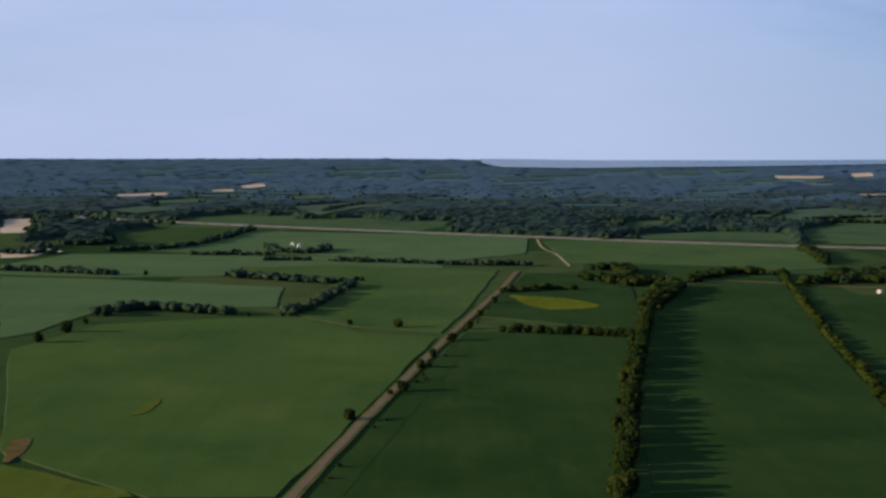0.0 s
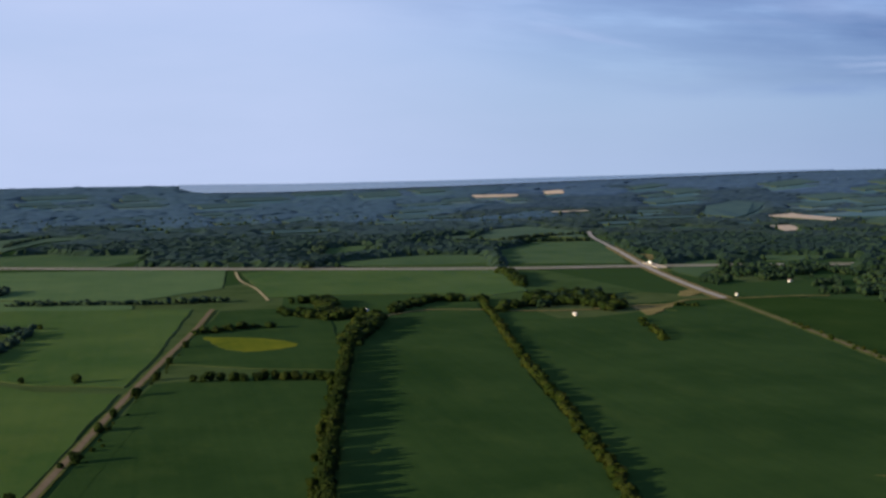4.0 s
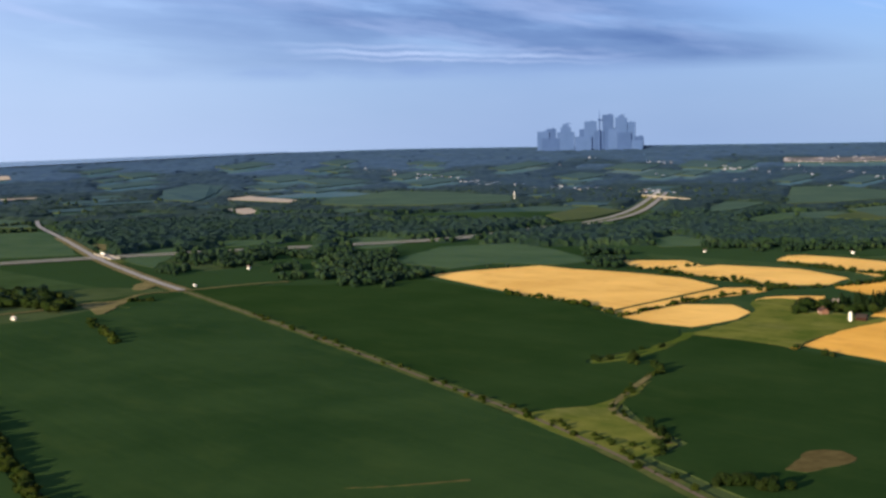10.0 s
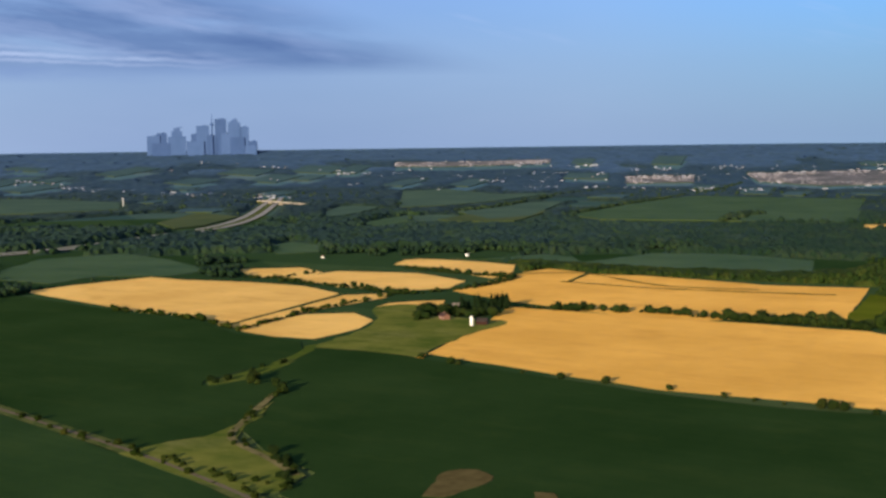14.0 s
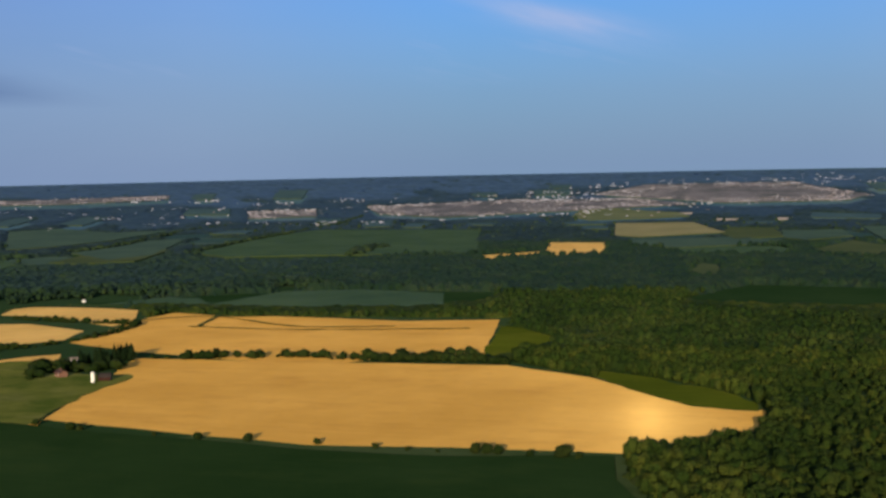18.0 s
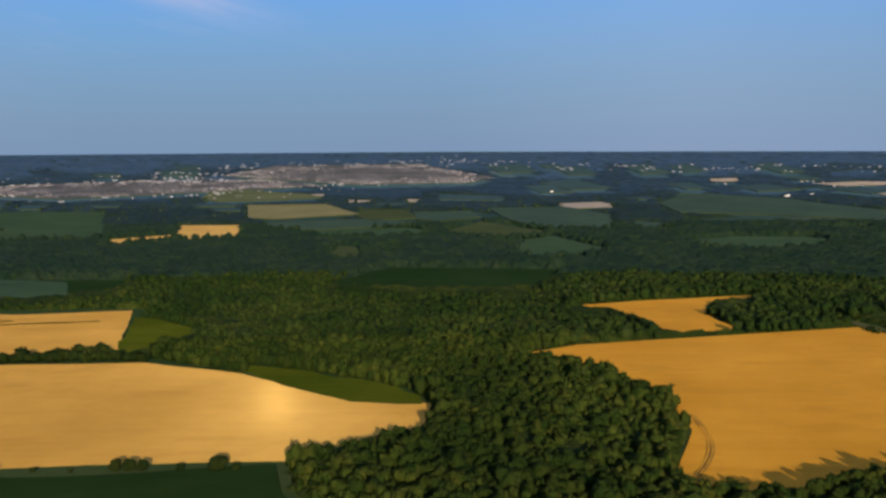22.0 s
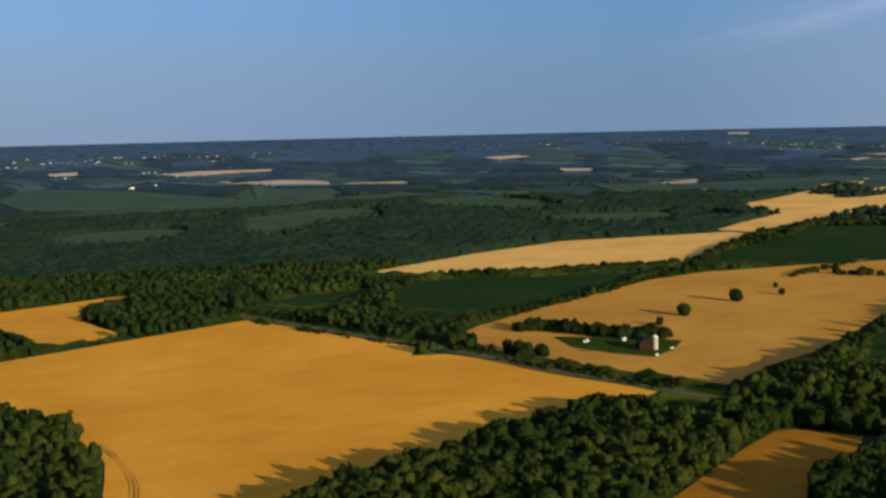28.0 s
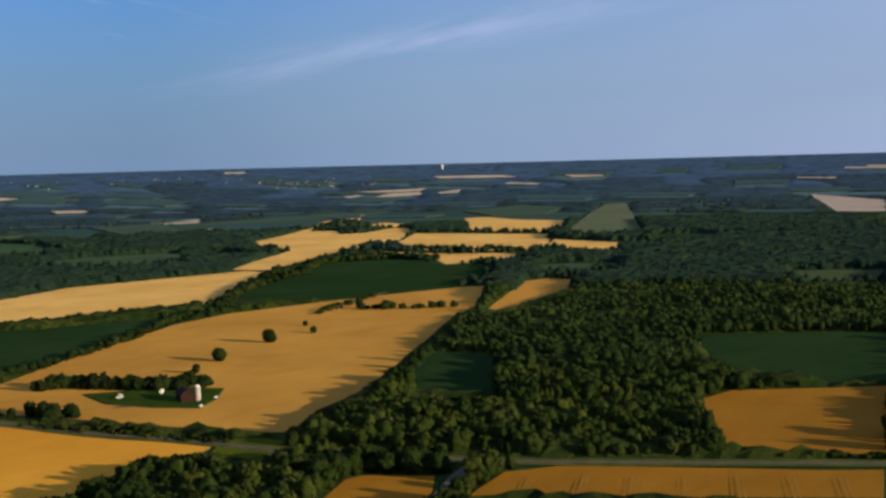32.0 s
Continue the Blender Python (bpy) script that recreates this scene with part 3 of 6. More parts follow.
    'wheat_16': [(1612, -1304), (1744, -1527), (1676, -1542), (1580, -1554), (1489, -1566), (1431, -1478), (1332, -1313), (1329, -1258), (1380, -1252), (1409, -1213), (1476, -1223), (1555, -1255)],
    'wheat_17': [(1690, -1603), (1758, -1717), (1933, -1939), (1898, -1974), (1773, -1910), (1650, -1895), (1572, -1741), (1512, -1586), (1605, -1591)],
    'wheat_18': [(1582, -1189), (1485, -1182), (1412, -1178), (1358, -1208), (1292, -1203), (1274, -1163), (1282, -1100), (1317, -1041), (1364, -1090), (1442, -1117), (1516, -1131)],
    'wheat_44': [(793, 673), (812, 678), (813, 670), (794, 660)],
    'wheat_41': [(2095, -1639), (2191, -1777), (2249, -1925), (2296, -2040), (2157, -1859), (2045, -1721), (2069, -1670)],
    'wheat_42': [(1994, -1679), (2021, -1773), (1914, -1732), (1860, -1656), (1938, -1623)],
    'wheat_43': [(1374, -1388), (1412, -1460), (1336, -1446), (1280, -1425), (1215, -1311), (1286, -1304), (1334, -1312)],
    'wheat_19': [(652, -27), (676, -72), (695, -108), (715, -150), (728, -176), (727, -186), (697, -202), (682, -179), (673, -153), (662, -132), (643, -107), (618, -75)],
    'wheat_20': [(665, -181), (675, -221), (658, -246), (535, -306), (522, -265)],
    'wheat_21': [(668, -409), (663, -441), (592, -492), (543, -332), (613, -312)],
    'wheat_22': [(2208, 787), (2323, 689), (2189, 666), (2112, 731)],
    'wheat_23': [(2578, 728), (2581, 610), (2273, 572), (2228, 661)],
    'wheat_24': [(2594, -1633), (2565, -1774), (2490, -1690), (2525, -1609)],
    'wheat_25': [(-769, 2157), (-714, 2166), (-621, 1859), (-654, 1832)],
    'wheat_26': [(-549, 1537), (-503, 1592), (-477, 1554), (-500, 1476), (-521, 1459)],
    'wheat_27': [(3332, -50), (3394, -174), (3210, -189), (3155, -89)],
    'wheat_28': [(1613, 3071), (1751, 3163), (1732, 2861), (1649, 2780)],
    'wheat_29': [(1393, 2629), (1457, 2636), (1382, 2457), (1324, 2423)],
    'wheat_30': [(1567, -3007), (1431, -2896), (1289, -2743), (1137, -2253), (1233, -2246)],
    'wheat_31': [(4069, -594), (4070, -678), (3994, -666), (4000, -587)],
    'wheat_32': [(3886, -852), (3908, -996), (3835, -1203), (3785, -1181), (3806, -927)],
    'wheat_33': [(3536, -945), (3532, -1110), (3424, -1199), (3311, -1150), (3412, -1027)],
    'wheat_34': [(3307, -1184), (3246, -1348), (3155, -1305), (3221, -1200)],
    'wheat_35': [(2648, -1682), (2718, -1802), (2652, -1845), (2572, -1759)],
    'wheat_36': [(2908, -2653), (2828, -2760), (2743, -2869), (2712, -2796), (2801, -2673)],
    'wheat_38': [(3694, 825), (3747, 804), (3744, 566), (3695, 563)],
    'wheat_39': [(3464, 482), (3557, 481), (3536, 422), (3446, 426)],
    'wheat_40': [(3475, 337), (3581, 322), (3562, 285), (3463, 299)],
    'wheat_37': [(3237, -48), (3299, -173), (3121, -168), (3070, -61)],
}
GREEN = {
    'green_1': [(1282, -629), (1347, -733), (1470, -938), (1487, -1028), (1490, -1101), (1419, -1088), (1333, -1050), (1251, -1045), (1212, -1000), (1152, -844), (1167, -761), (1186, -704), (1219, -656)],
    'green_2': [(1306, -391), (1247, -527), (1255, -584), (1175, -452), (1115, -263)],
    'green_3': [(867, -402), (906, -480), (859, -481), (779, -365), (825, -348)],
    'green_4': [(757, -590), (770, -632), (692, -685), (625, -700), (575, -519), (624, -491), (688, -503)],
    'green_5': [(1205, -1084), (1125, -1134), (1085, -1049), (1151, -1012)],
    'green_6': [(1282, -265), (1335, -336), (1328, -394), (1223, -444), (1177, -356), (1136, -258), (1176, -225)],
    'green_6b': [(1284, -119), (1316, -188), (1327, -260), (1292, -254), (1245, -178)],
    'green_7': [(1481, 706), (1613, 690), (1617, 578), (1494, 579)],
    'green_9': [(1545, 364), (1740, 295), (1698, 79), (1506, 146), (1502, 262)],
    'green_13': [(1420, 1060), (1564, 900), (1584, 674), (1462, 632), (1420, 846)],
    'green_15': [(999, 1430), (1177, 1562), (1265, 1381), (1210, 1282), (1017, 1311)],
    'green_16': [(511, 1283), (649, 1321), (736, 1300), (566, 1154)],
}
# distant fields between the woods: p pale grain, o olive stubble, m meadow
FAR_FIELDS = {
    'far_1': [(-440, 2001), (-468, 2236), (-389, 2380), (-335, 2328), (-285, 2344), (-253, 2240), (-147, 2288), (-82, 2214), (17, 2228), (2, 2083), (-54, 1945), (-195, 1968), (-315, 2010)],
    'far_70o': [(886, -1097), (850, -1129), (796, -1148), (763, -1042), (802, -1010), (851, -1015)],
    'far_71': [(1200, -1078), (1161, -1106), (1114, -1129), (1078, -1058), (1103, -1021), (1145, -1000)],
    'far_2': [(-233, 2344), (-179, 2611), (-78, 2737), (-230, 2797), (-328, 2598)],
    'far_3': [(261, 1866), (299, 1950), (445, 2044), (554, 2022), (525, 1852), (321, 1869)],
    'far_4': [(603, 2095), (758, 2332), (838, 2308), (844, 2237), (766, 1957), (712, 1785), (537, 1835)],
    'far_5': [(647, 2430), (766, 2710), (873, 2810), (900, 2692), (919, 2601), (862, 2377), (793, 2438), (690, 2360)],
    'far_6': [(518, 2460), (677, 2563), (657, 2467), (509, 2389)],
    'far_7': [(674, 3564), (814, 3527), (764, 3378), (665, 3431)],
    'far_8': [(726, 4382), (905, 4470), (884, 4267), (741, 4239)],
    'far_9p': [(1111, 4189), (1264, 4142), (1232, 4068), (1096, 4092)],
    'far_10p': [(1372, 4207), (1444, 4216), (1418, 4109), (1347, 4098)],
    'far_11': [(976, 4071), (1082, 4112), (1057, 3994), (952, 3970)],
    'far_12p': [(-816, 3064), (-754, 3194), (-711, 3251), (-690, 3094), (-783, 2987)],
    'far_13p': [(-632, 3396), (-586, 3476), (-561, 3330), (-602, 3273)],
    'far_14p': [(-592, 3605), (-542, 3748), (-514, 3612), (-555, 3517)],
    'far_15': [(-653, 2822), (-566, 2942), (-544, 2766), (-627, 2660)],
    'far_16': [(-377, 3088), (-294, 3222), (-291, 3038), (-367, 2947)],
    'far_17': [(-668, 2432), (-623, 2594), (-525, 2504), (-580, 2333)],
    'far_18': [(254, 2179), (398, 2324), (454, 2278), (314, 2113)],
    'far_19': [(355, 3327), (423, 3515), (461, 3442), (372, 3210)],
    'far_20': [(1504, 3217), (1664, 3515), (1815, 3624), (1852, 3504), (1707, 3285), (1517, 3033)],
    'far_21': [(2126, 3540), (2243, 3459), (2266, 3308), (2110, 3381)],
    'far_22': [(1646, 2669), (1863, 2905), (2130, 3030), (2230, 2883), (2229, 2614), (2007, 2358), (1801, 2416), (1690, 2521)],
    'far_23': [(1529, 2413), (1594, 2446), (1581, 2338), (1478, 2290)],
    'far_24': [(904, 1826), (987, 1851), (1059, 1813), (1017, 1758), (936, 1737)],
    'far_25': [(1132, 1745), (1201, 1738), (1173, 1620), (1090, 1567), (1034, 1583)],
    'far_26': [(728, 1669), (804, 1779), (875, 1806), (789, 1650), (712, 1541)],
    'far_27': [(1409, 3463), (1486, 3431), (1464, 3341), (1380, 3349)],
    'far_28': [(985, 1415), (1142, 1522), (1260, 1493), (1225, 1362), (1151, 1223), (1089, 1218), (1045, 1288), (968, 1277), (963, 1367)],
    'far_29': [(2140, 1864), (2336, 1984), (2343, 1874), (2126, 1768), (1985, 1741)],
    'far_30o': [(2018, 1493), (2199, 1537), (2489, 1624), (2478, 1553), (2330, 1434), (2056, 1346), (1988, 1423)],
    'far_31': [(1843, 1563), (2016, 1624), (2134, 1643), (1961, 1523), (1850, 1497)],
    'far_32': [(1437, 1392), (1520, 1420), (1496, 1343), (1410, 1265), (1349, 1290)],
    'far_33': [(2266, 1357), (2629, 1430), (2821, 1445), (3066, 1434), (3077, 1241), (3058, 1002), (2261, 789), (2231, 931), (2215, 1031), (2184, 1149), (2155, 1223)],
    'far_34': [(2292, 1653), (2462, 1630), (2636, 1679), (2718, 1610), (2206, 1400), (2082, 1419)],
    'far_35': [(2954, 2263), (3074, 2181), (2968, 1958), (3101, 1853), (2659, 1766), (2444, 1770), (2339, 1819)],
    'far_36': [(2074, 1636), (2172, 1596), (2134, 1451), (2056, 1414), (1978, 1497)],
    'far_37': [(1441, 883), (1593, 859), (1631, 767), (1594, 647), (1447, 602), (1409, 776)],
    'far_38': [(1426, 1014), (1511, 981), (1504, 931), (1442, 876)],
    'far_39m': [(3615, 891), (3828, 898), (3862, 819), (3754, 607), (3633, 559), (3541, 689), (3502, 822)],
    'far_40': [(2663, 580), (2732, 379), (2566, 245), (2409, 456), (2472, 547)],
    'far_41': [(3738, 235), (3672, 61), (3516, 67), (3577, 248)],
    'far_42': [(2847, 284), (2955, 275), (2905, 193), (2742, 183), (2689, 268)],
    'far_43o': [(2855, 417), (3136, 420), (3076, 315), (2747, 281), (2675, 375)],
    'far_44o': [(1916, 385), (2077, 385), (2046, 357), (1901, 340), (1847, 363)],
    'far_45': [(2961, 295), (3007, 167), (2763, 151), (2625, 241), (2716, 285)],
    'far_46o': [(2349, 232), (2653, 155), (2419, 75), (2316, 35), (2202, 127), (2256, 196)],
    'far_47': [(2169, 104), (2244, 51), (2017, -1), (1921, 1), (1869, 72), (1925, 127)],
    'far_48': [(3131, 125), (3158, -61), (2829, -123), (2428, -71), (2402, 36), (2662, 100)],
    'far_49': [(2383, 494), (2475, 457), (2458, 290), (2349, 232), (2270, 286), (2269, 428)],
    'far_50o': [(2046, 344), (2066, 298), (1993, 280), (1977, 333)],
    'far_51': [(3310, -304), (3722, -442), (3484, -672), (3055, -715), (2766, -741), (2653, -733), (2571, -608), (2792, -441), (2883, -278)],
    'far_52': [(2972, -754), (3468, -997), (2919, -933), (2626, -781), (2580, -669)],
    'far_53': [(2533, -92), (2631, -150), (2512, -205), (2414, -135)],
    'far_54': [(2125, -138), (2207, -238), (2186, -345), (2079, -384), (2003, -239), (2015, -158)],
    'far_55': [(3358, -943), (3193, -959), (3138, -1075), (2870, -975), (2760, -836), (2602, -667), (2659, -668)],
    'far_56': [(2310, -531), (2407, -699), (2353, -801), (2154, -708), (2088, -572), (1929, -427), (1998, -408)],
    'far_57': [(2475, -960), (2518, -1100), (2249, -1105), (2049, -964), (2197, -913), (2304, -886)],
    'far_58': [(1929, -837), (1925, -964), (1853, -1069), (1719, -958), (1772, -849)],
    'far_59': [(2624, -1496), (2576, -1660), (2324, -1483), (2297, -1333)],
    'far_60': [(2122, -2202), (2142, -2489), (1953, -2388), (1837, -2111), (1926, -2034)],
    'far_61p': [(2930, -3152), (2754, -3283), (2655, -3263), (2876, -3111)],
    'far_62p': [(2640, -2786), (2623, -2888), (2575, -2802), (2603, -2750)],
    'far_63p': [(2724, -2589), (2760, -2683), (2702, -2772), (2642, -2711), (2663, -2642)],
    'far_64p': [(2818, -2554), (2811, -2615), (2783, -2613), (2778, -2539)],
    'far_65p': [(3621, -2839), (3574, -2897), (3536, -2869), (3585, -2810)],
    'far_66p': [(3267, -1863), (3188, -1925), (3133, -1883), (3190, -1819)],
    'far_67p': [(3694, -1866), (3667, -1976), (3603, -1996), (3605, -1871)],
    'far_68p': [(2561, -3377), (2448, -3459), (2402, -3377), (2488, -3324)],
}
MEADOW = {
    'meadow_1': [(1301, 499), (1292, 480), (1216, 426), (1162, 439), (1118, 448), (1127, 469)],
    'meadow_2': [(826, 768), (882, 781), (947, 814), (988, 852), (1028, 830), (976, 745), (978, 702), (908, 694), (823, 675), (796, 673), (790, 754)],
    'meadow_3': [(508, 634), (535, 632), (556, 624), (586, 632), (632, 651), (639, 653), (561, 609), (551, 593), (538, 554), (515, 527), (490, 530), (492, 574)],
    'meadow_16': [(809, 766), (773, 744), (734, 727), (678, 714), (650, 721), (659, 728), (694, 731), (749, 743), (794, 764)],
    'meadow_4': [(1494, -1641), (1713, -2083), (1924, -2540), (1901, -2606), (1347, -1633), (1420, -1554)],
    'meadow_17': [(826, -192), (829, -206), (803, -217), (790, -186), (802, -165)],
    'meadow_5': [(62, 1161), (82, 1151), (113, 1137), (140, 1096), (121, 1068), (93, 1062), (74, 1094)],
    'meadow_6': [(-193, 535), (-157, 514), (-124, 489), (-176, 487)],
    'meadow_7': [(1063, 367), (1050, 340), (1035, 318), (1016, 299), (1005, 282), (987, 264), (967, 251), (946, 241), (931, 241), (933, 273), (951, 294), (991, 330), (1022, 354)],
    'meadow_9': [(506, 1248), (497, 1188), (524, 1222), (555, 1257), (561, 1275), (533, 1264), (514, 1269)],
    'meadow_8': [(601, 1356), (625, 1392), (650, 1413), (645, 1388), (618, 1344), (597, 1339)],
    'meadow_13': [(790, 1940), (815, 1939), (802, 1866), (763, 1818)],
    'meadow_10': [(3347, 721), (3372, 526), (2902, 409), (2732, 569), (2792, 632)],
    'meadow_11': [(1715, 1918), (1983, 2085), (1926, 1913), (1704, 1787), (1624, 1776)],
}
SOY = {
    'soy_1_l': [(-291, 832), (-262, 950), (-173, 987), (-120, 1001), (-60, 922), (-5, 899), (-42, 651), (-66, 491), (-118, 489), (-160, 523), (-202, 560)],
    'soy_2': [(-60, 440), (-38, 588), (-19, 712), (7, 874), (18, 930), (44, 938), (137, 912), (129, 845), (91, 630), (66, 470), (62, 440)],
    'soy_3': [(79, 440), (103, 630), (142, 845), (188, 1075), (231, 1265), (362, 1345), (341, 1205), (302, 1005), (275, 862), (261, 767), (221, 545), (200, 440)],
    'soy_4': [(210, 440), (233, 590), (269, 767), (283, 862), (309, 1008), (347, 1200), (420, 1190), (500, 1190), (626, 1270), (594, 1080), (571, 967), (531, 755), (505, 620), (480, 528), (448, 430)],
    'soy_5_d': [(640, 1295), (700, 1290), (790, 1230), (880, 1215), (868, 1110), (852, 1010), (858, 945), (832, 895), (815, 860), (810, 785), (775, 750), (725, 742), (660, 733), (610, 690), (585, 650), (520, 640), (527, 700), (546, 800), (576, 960), (612, 1150)],
    'soy_6_d': [(592, 655), (640, 715), (715, 742), (768, 753), (794, 758), (803, 719), (804, 684), (793, 640), (785, 550), (775, 480), (774, 400), (795, 309), (747, 299), (716, 287), (638, 243), (560, 225), (462, 300), (470, 425), (495, 522), (530, 530), (550, 580), (570, 610)],
    'soy_9_d': [(637, 792), (650, 724), (663, 700), (658, 674), (638, 654), (588, 633), (558, 622), (526, 632), (514, 636), (520, 670), (532, 730), (540, 770)],
    'soy_10_n': [(-460, 1286), (-494, 1382), (-455, 1526), (-311, 1535), (-134, 1518), (0, 1436), (0, 1398), (-224, 1386), (-232, 1293), (-339, 1271)],
    'soy_11_n': [(-417, 1594), (-342, 1692), (-294, 1932), (0, 1904), (127, 1856), (106, 1593), (0, 1477), (-128, 1527), (-216, 1562), (-315, 1558)],
    'soy_12_l': [(151, 1466), (144, 1795), (232, 1849), (500, 1727), (455, 1453), (398, 1415), (330, 1459), (226, 1474)],
    'soy_13': [(31, 1019), (57, 1174), (90, 1353), (191, 1364), (186, 1208), (156, 952), (97, 977)],
    'soy_7_n': [(-454, 1270), (-346, 1255), (-213, 1218), (-155, 1200), (-142, 1058), (-185, 1054), (-284, 1028), (-300, 905), (-315, 878)],
    'soy_8_l': [(-223, 1380), (-132, 1422), (61, 1380), (23, 1071), (-1, 926), (-62, 950), (-121, 1008), (-95, 1205)],
}
ROADS = {
    'gravel_road': ([(-65, 459), (-60, 491), (-46, 588), (-27, 712), (-1, 874), (33, 1072), (56, 1201), (82, 1370)], 4.0, M_GRAVEL, 0.30, "straight brown gravel road between fields"),
    'gravel_verge': ([(-65, 459), (-60, 491), (-46, 588), (-27, 712), (-1, 874), (33, 1072), (56, 1201), (82, 1370)], 6.8, M_VERGE, 0.20, "dry grassy verge beside the gravel road"),
    'highway_verge': ([(-700, 2230), (-488, 2129), (-311, 2044), (-76, 1950), (248, 1830), (513, 1750), (718, 1720), (1000, 1660), (1237, 1620), (1500, 1680), (1700, 1745), (1938, 1893), (2289, 2167), (2600, 2420)], 44, M_VERGE, 0.50, "wide pale verge along the highway"),
    'highway_carriageway_1': ([(-700, 2240), (-488, 2139), (-311, 2054), (-76, 1960), (248, 1840), (513, 1760), (718, 1730), (1000, 1670), (1237, 1630), (1495, 1690), (1695, 1757), (1932, 1905), (2282, 2178), (2593, 2431)], 11, M_CONCRETE, 0.70, "pale concrete highway carriageway"),
    'highway_carriageway_2': ([(-700, 2215), (-488, 2117), (-311, 2032), (-76, 1938), (248, 1818), (513, 1738), (718, 1708), (1000, 1648), (1237, 1608), (1505, 1668), (1705, 1733), (1944, 1881), (2296, 2156), (2607, 2409)], 11, M_CONCRETE, 0.70, "pale concrete highway carriageway"),
    'side_road': ([(942, 2573), (884, 2396), (836, 2203), (792, 2024), (742, 1830), (717, 1733), (684, 1584), (650, 1407), (633, 1300)], 8, M_CONCRETE, 0.85, "pale paved road that crosses the highway"),
    'side_verge': ([(815, 2115), (792, 2024), (742, 1830), (717, 1733), (684, 1584), (650, 1407), (633, 1300)], 22, M_DRY, 0.60, "wide dry verge beside the paved road"),
    'farm_lane_verge': ([(632, 1292), (618, 1208), (607, 1144), (576, 967), (536, 755), (510, 620), (485, 528), (455, 440)], 11, M_VERGE, 0.20, "rough grass strip along a farm lane"),
    'farm_lane': ([(632, 1292), (618, 1208), (607, 1144), (576, 967), (536, 755), (510, 620), (485, 528), (455, 440)], 2.6, M_GRAVEL, 0.30, "narrow pale dirt farm lane"),
    'sandy_track': ([(138, 1825), (135, 1681), (145, 1582), (147, 1439)], 3.2, M_SAND, 0.30, "winding sandy track"),
    'concession_road': ([(228, 1247), (305, 1299), (404, 1256), (476, 1254), (518, 1271), (552, 1270), (592, 1303), (634, 1300), (716, 1302), (757, 1293)], 6, M_DRY, 0.28, "gravel road past the farmhouses"),
    'country_verge': ([(1290, -95), (1233, -112), (1120, -136), (1030, -160), (957, -172), (904, -178), (851, -192), (777, -205), (700, -232), (661, -250), (598, -284), (538, -318), (420, -385)], 13, M_VERGE, 0.20, "grassy verge beside the country road"),
    'country_road': ([(1290, -95), (1233, -112), (1120, -136), (1030, -160), (957, -172), (904, -178), (851, -192), (777, -205), (700, -232), (661, -250), (598, -284), (538, -318), (420, -385)], 3.0, M_GRAVEL, 0.30, "brown gravel country road between trees"),
    'junction_road': ([(676, -175), (688, -205), (694, -226)], 6, M_ASPHALT, 0.32, "short grey side road at a junction"),
    'ditch_track': ([(655, 668), (592, 633), (558, 610), (538, 567), (523, 535)], 4, M_DRY, 0.48, "winding bare bank of a ditch"),
}
EAST = [(560, -900), (540, -345), (600, -100), (590, 140), (640, 233), (718, 280), (748, 293), (797, 302), (1000, 320), (1120, 470), (1370, 500), (1360, 620), (1330, 900), (1450, 1000), (2500, 900), (2500, -2200), (900, -2200)]
FARM = [(-620, 300), (-620, 1500), (-480, 2000), (-100, 1930), (500, 1730), (760, 1720), (640, 1340), (900, 1240), (1240, 1250), (1460, 1080), (1360, 600), (1360, 500), (800, 300), (300, 300)]
WOODS = {
    'belt_1': [(740, 1630), (831, 1736), (872, 1707), (789, 1547), (692, 1434), (693, 1518)],
    'belt_12': [(820, 1607), (995, 1721), (942, 1600), (850, 1488), (766, 1471)],
    'belt_13': [(801, 1405), (862, 1452), (785, 1300), (748, 1288)],
    'belt_14': [(810, 1299), (870, 1361), (896, 1305), (832, 1202), (770, 1166), (774, 1219)],
    'belt_15': [(907, 1298), (1025, 1391), (1122, 1327), (1055, 1250), (935, 1272)],
    'belt_16': [(944, 1634), (1137, 1619), (1038, 1481), (895, 1506)],
    'belt_2': [(965, 1574), (1029, 1384), (977, 1227), (901, 1226), (789, 1164), (772, 1261)],
    'belt_3': [(1396, 2270), (1635, 1759), (1372, 1416), (1352, 1588), (1059, 1642), (1032, 1681)],
    'belt_4': [(1549, 1643), (1957, 1864), (2173, 1515), (2072, 1212), (1960, 805), (1692, 712), (1592, 931), (1390, 1155), (1372, 1416)],
    'belt_5': [(-621, 1859), (-658, 2115), (-610, 2184), (-492, 2143), (-460, 2007), (-499, 1877), (-454, 1677), (-507, 1652), (-539, 1783)],
    'belt_10': [(-555, 1553), (-615, 1722), (-563, 1663), (-516, 1633), (-479, 1538), (-483, 1464)],
    'belt_11': [(-158, 2402), (-102, 2656), (6, 2509), (16, 2327), (-68, 2312)],
    'belt_6': [(377, 2265), (495, 2259), (597, 2106), (533, 1881), (328, 1963)],
    'belt_7': [(16, 2344), (324, 2590), (269, 2150), (15, 2138)],
    'belt_8': [(429, 1384), (532, 1401), (479, 1294), (411, 1278)],
    'belt_9': [(1017, 1379), (1216, 1411), (1253, 1259), (1111, 1134), (1079, 1201), (977, 1256)],
}
# line, spacing, least and most height, spread, squatness, share of gaps, sort
ROWS = {
    'h1': ([(72, 475), (97, 630), (136, 845), (182, 1075), (226, 1280)], 5.5, 6.5, 10.5, 1.4, 0.75, 0.05, 't'),
    'h1 edge': ([(68, 475), (92, 630), (131, 845), (177, 1075), (221, 1280)], 8, 3, 5.5, 0.8, 0.9, 0.2, 'h'),
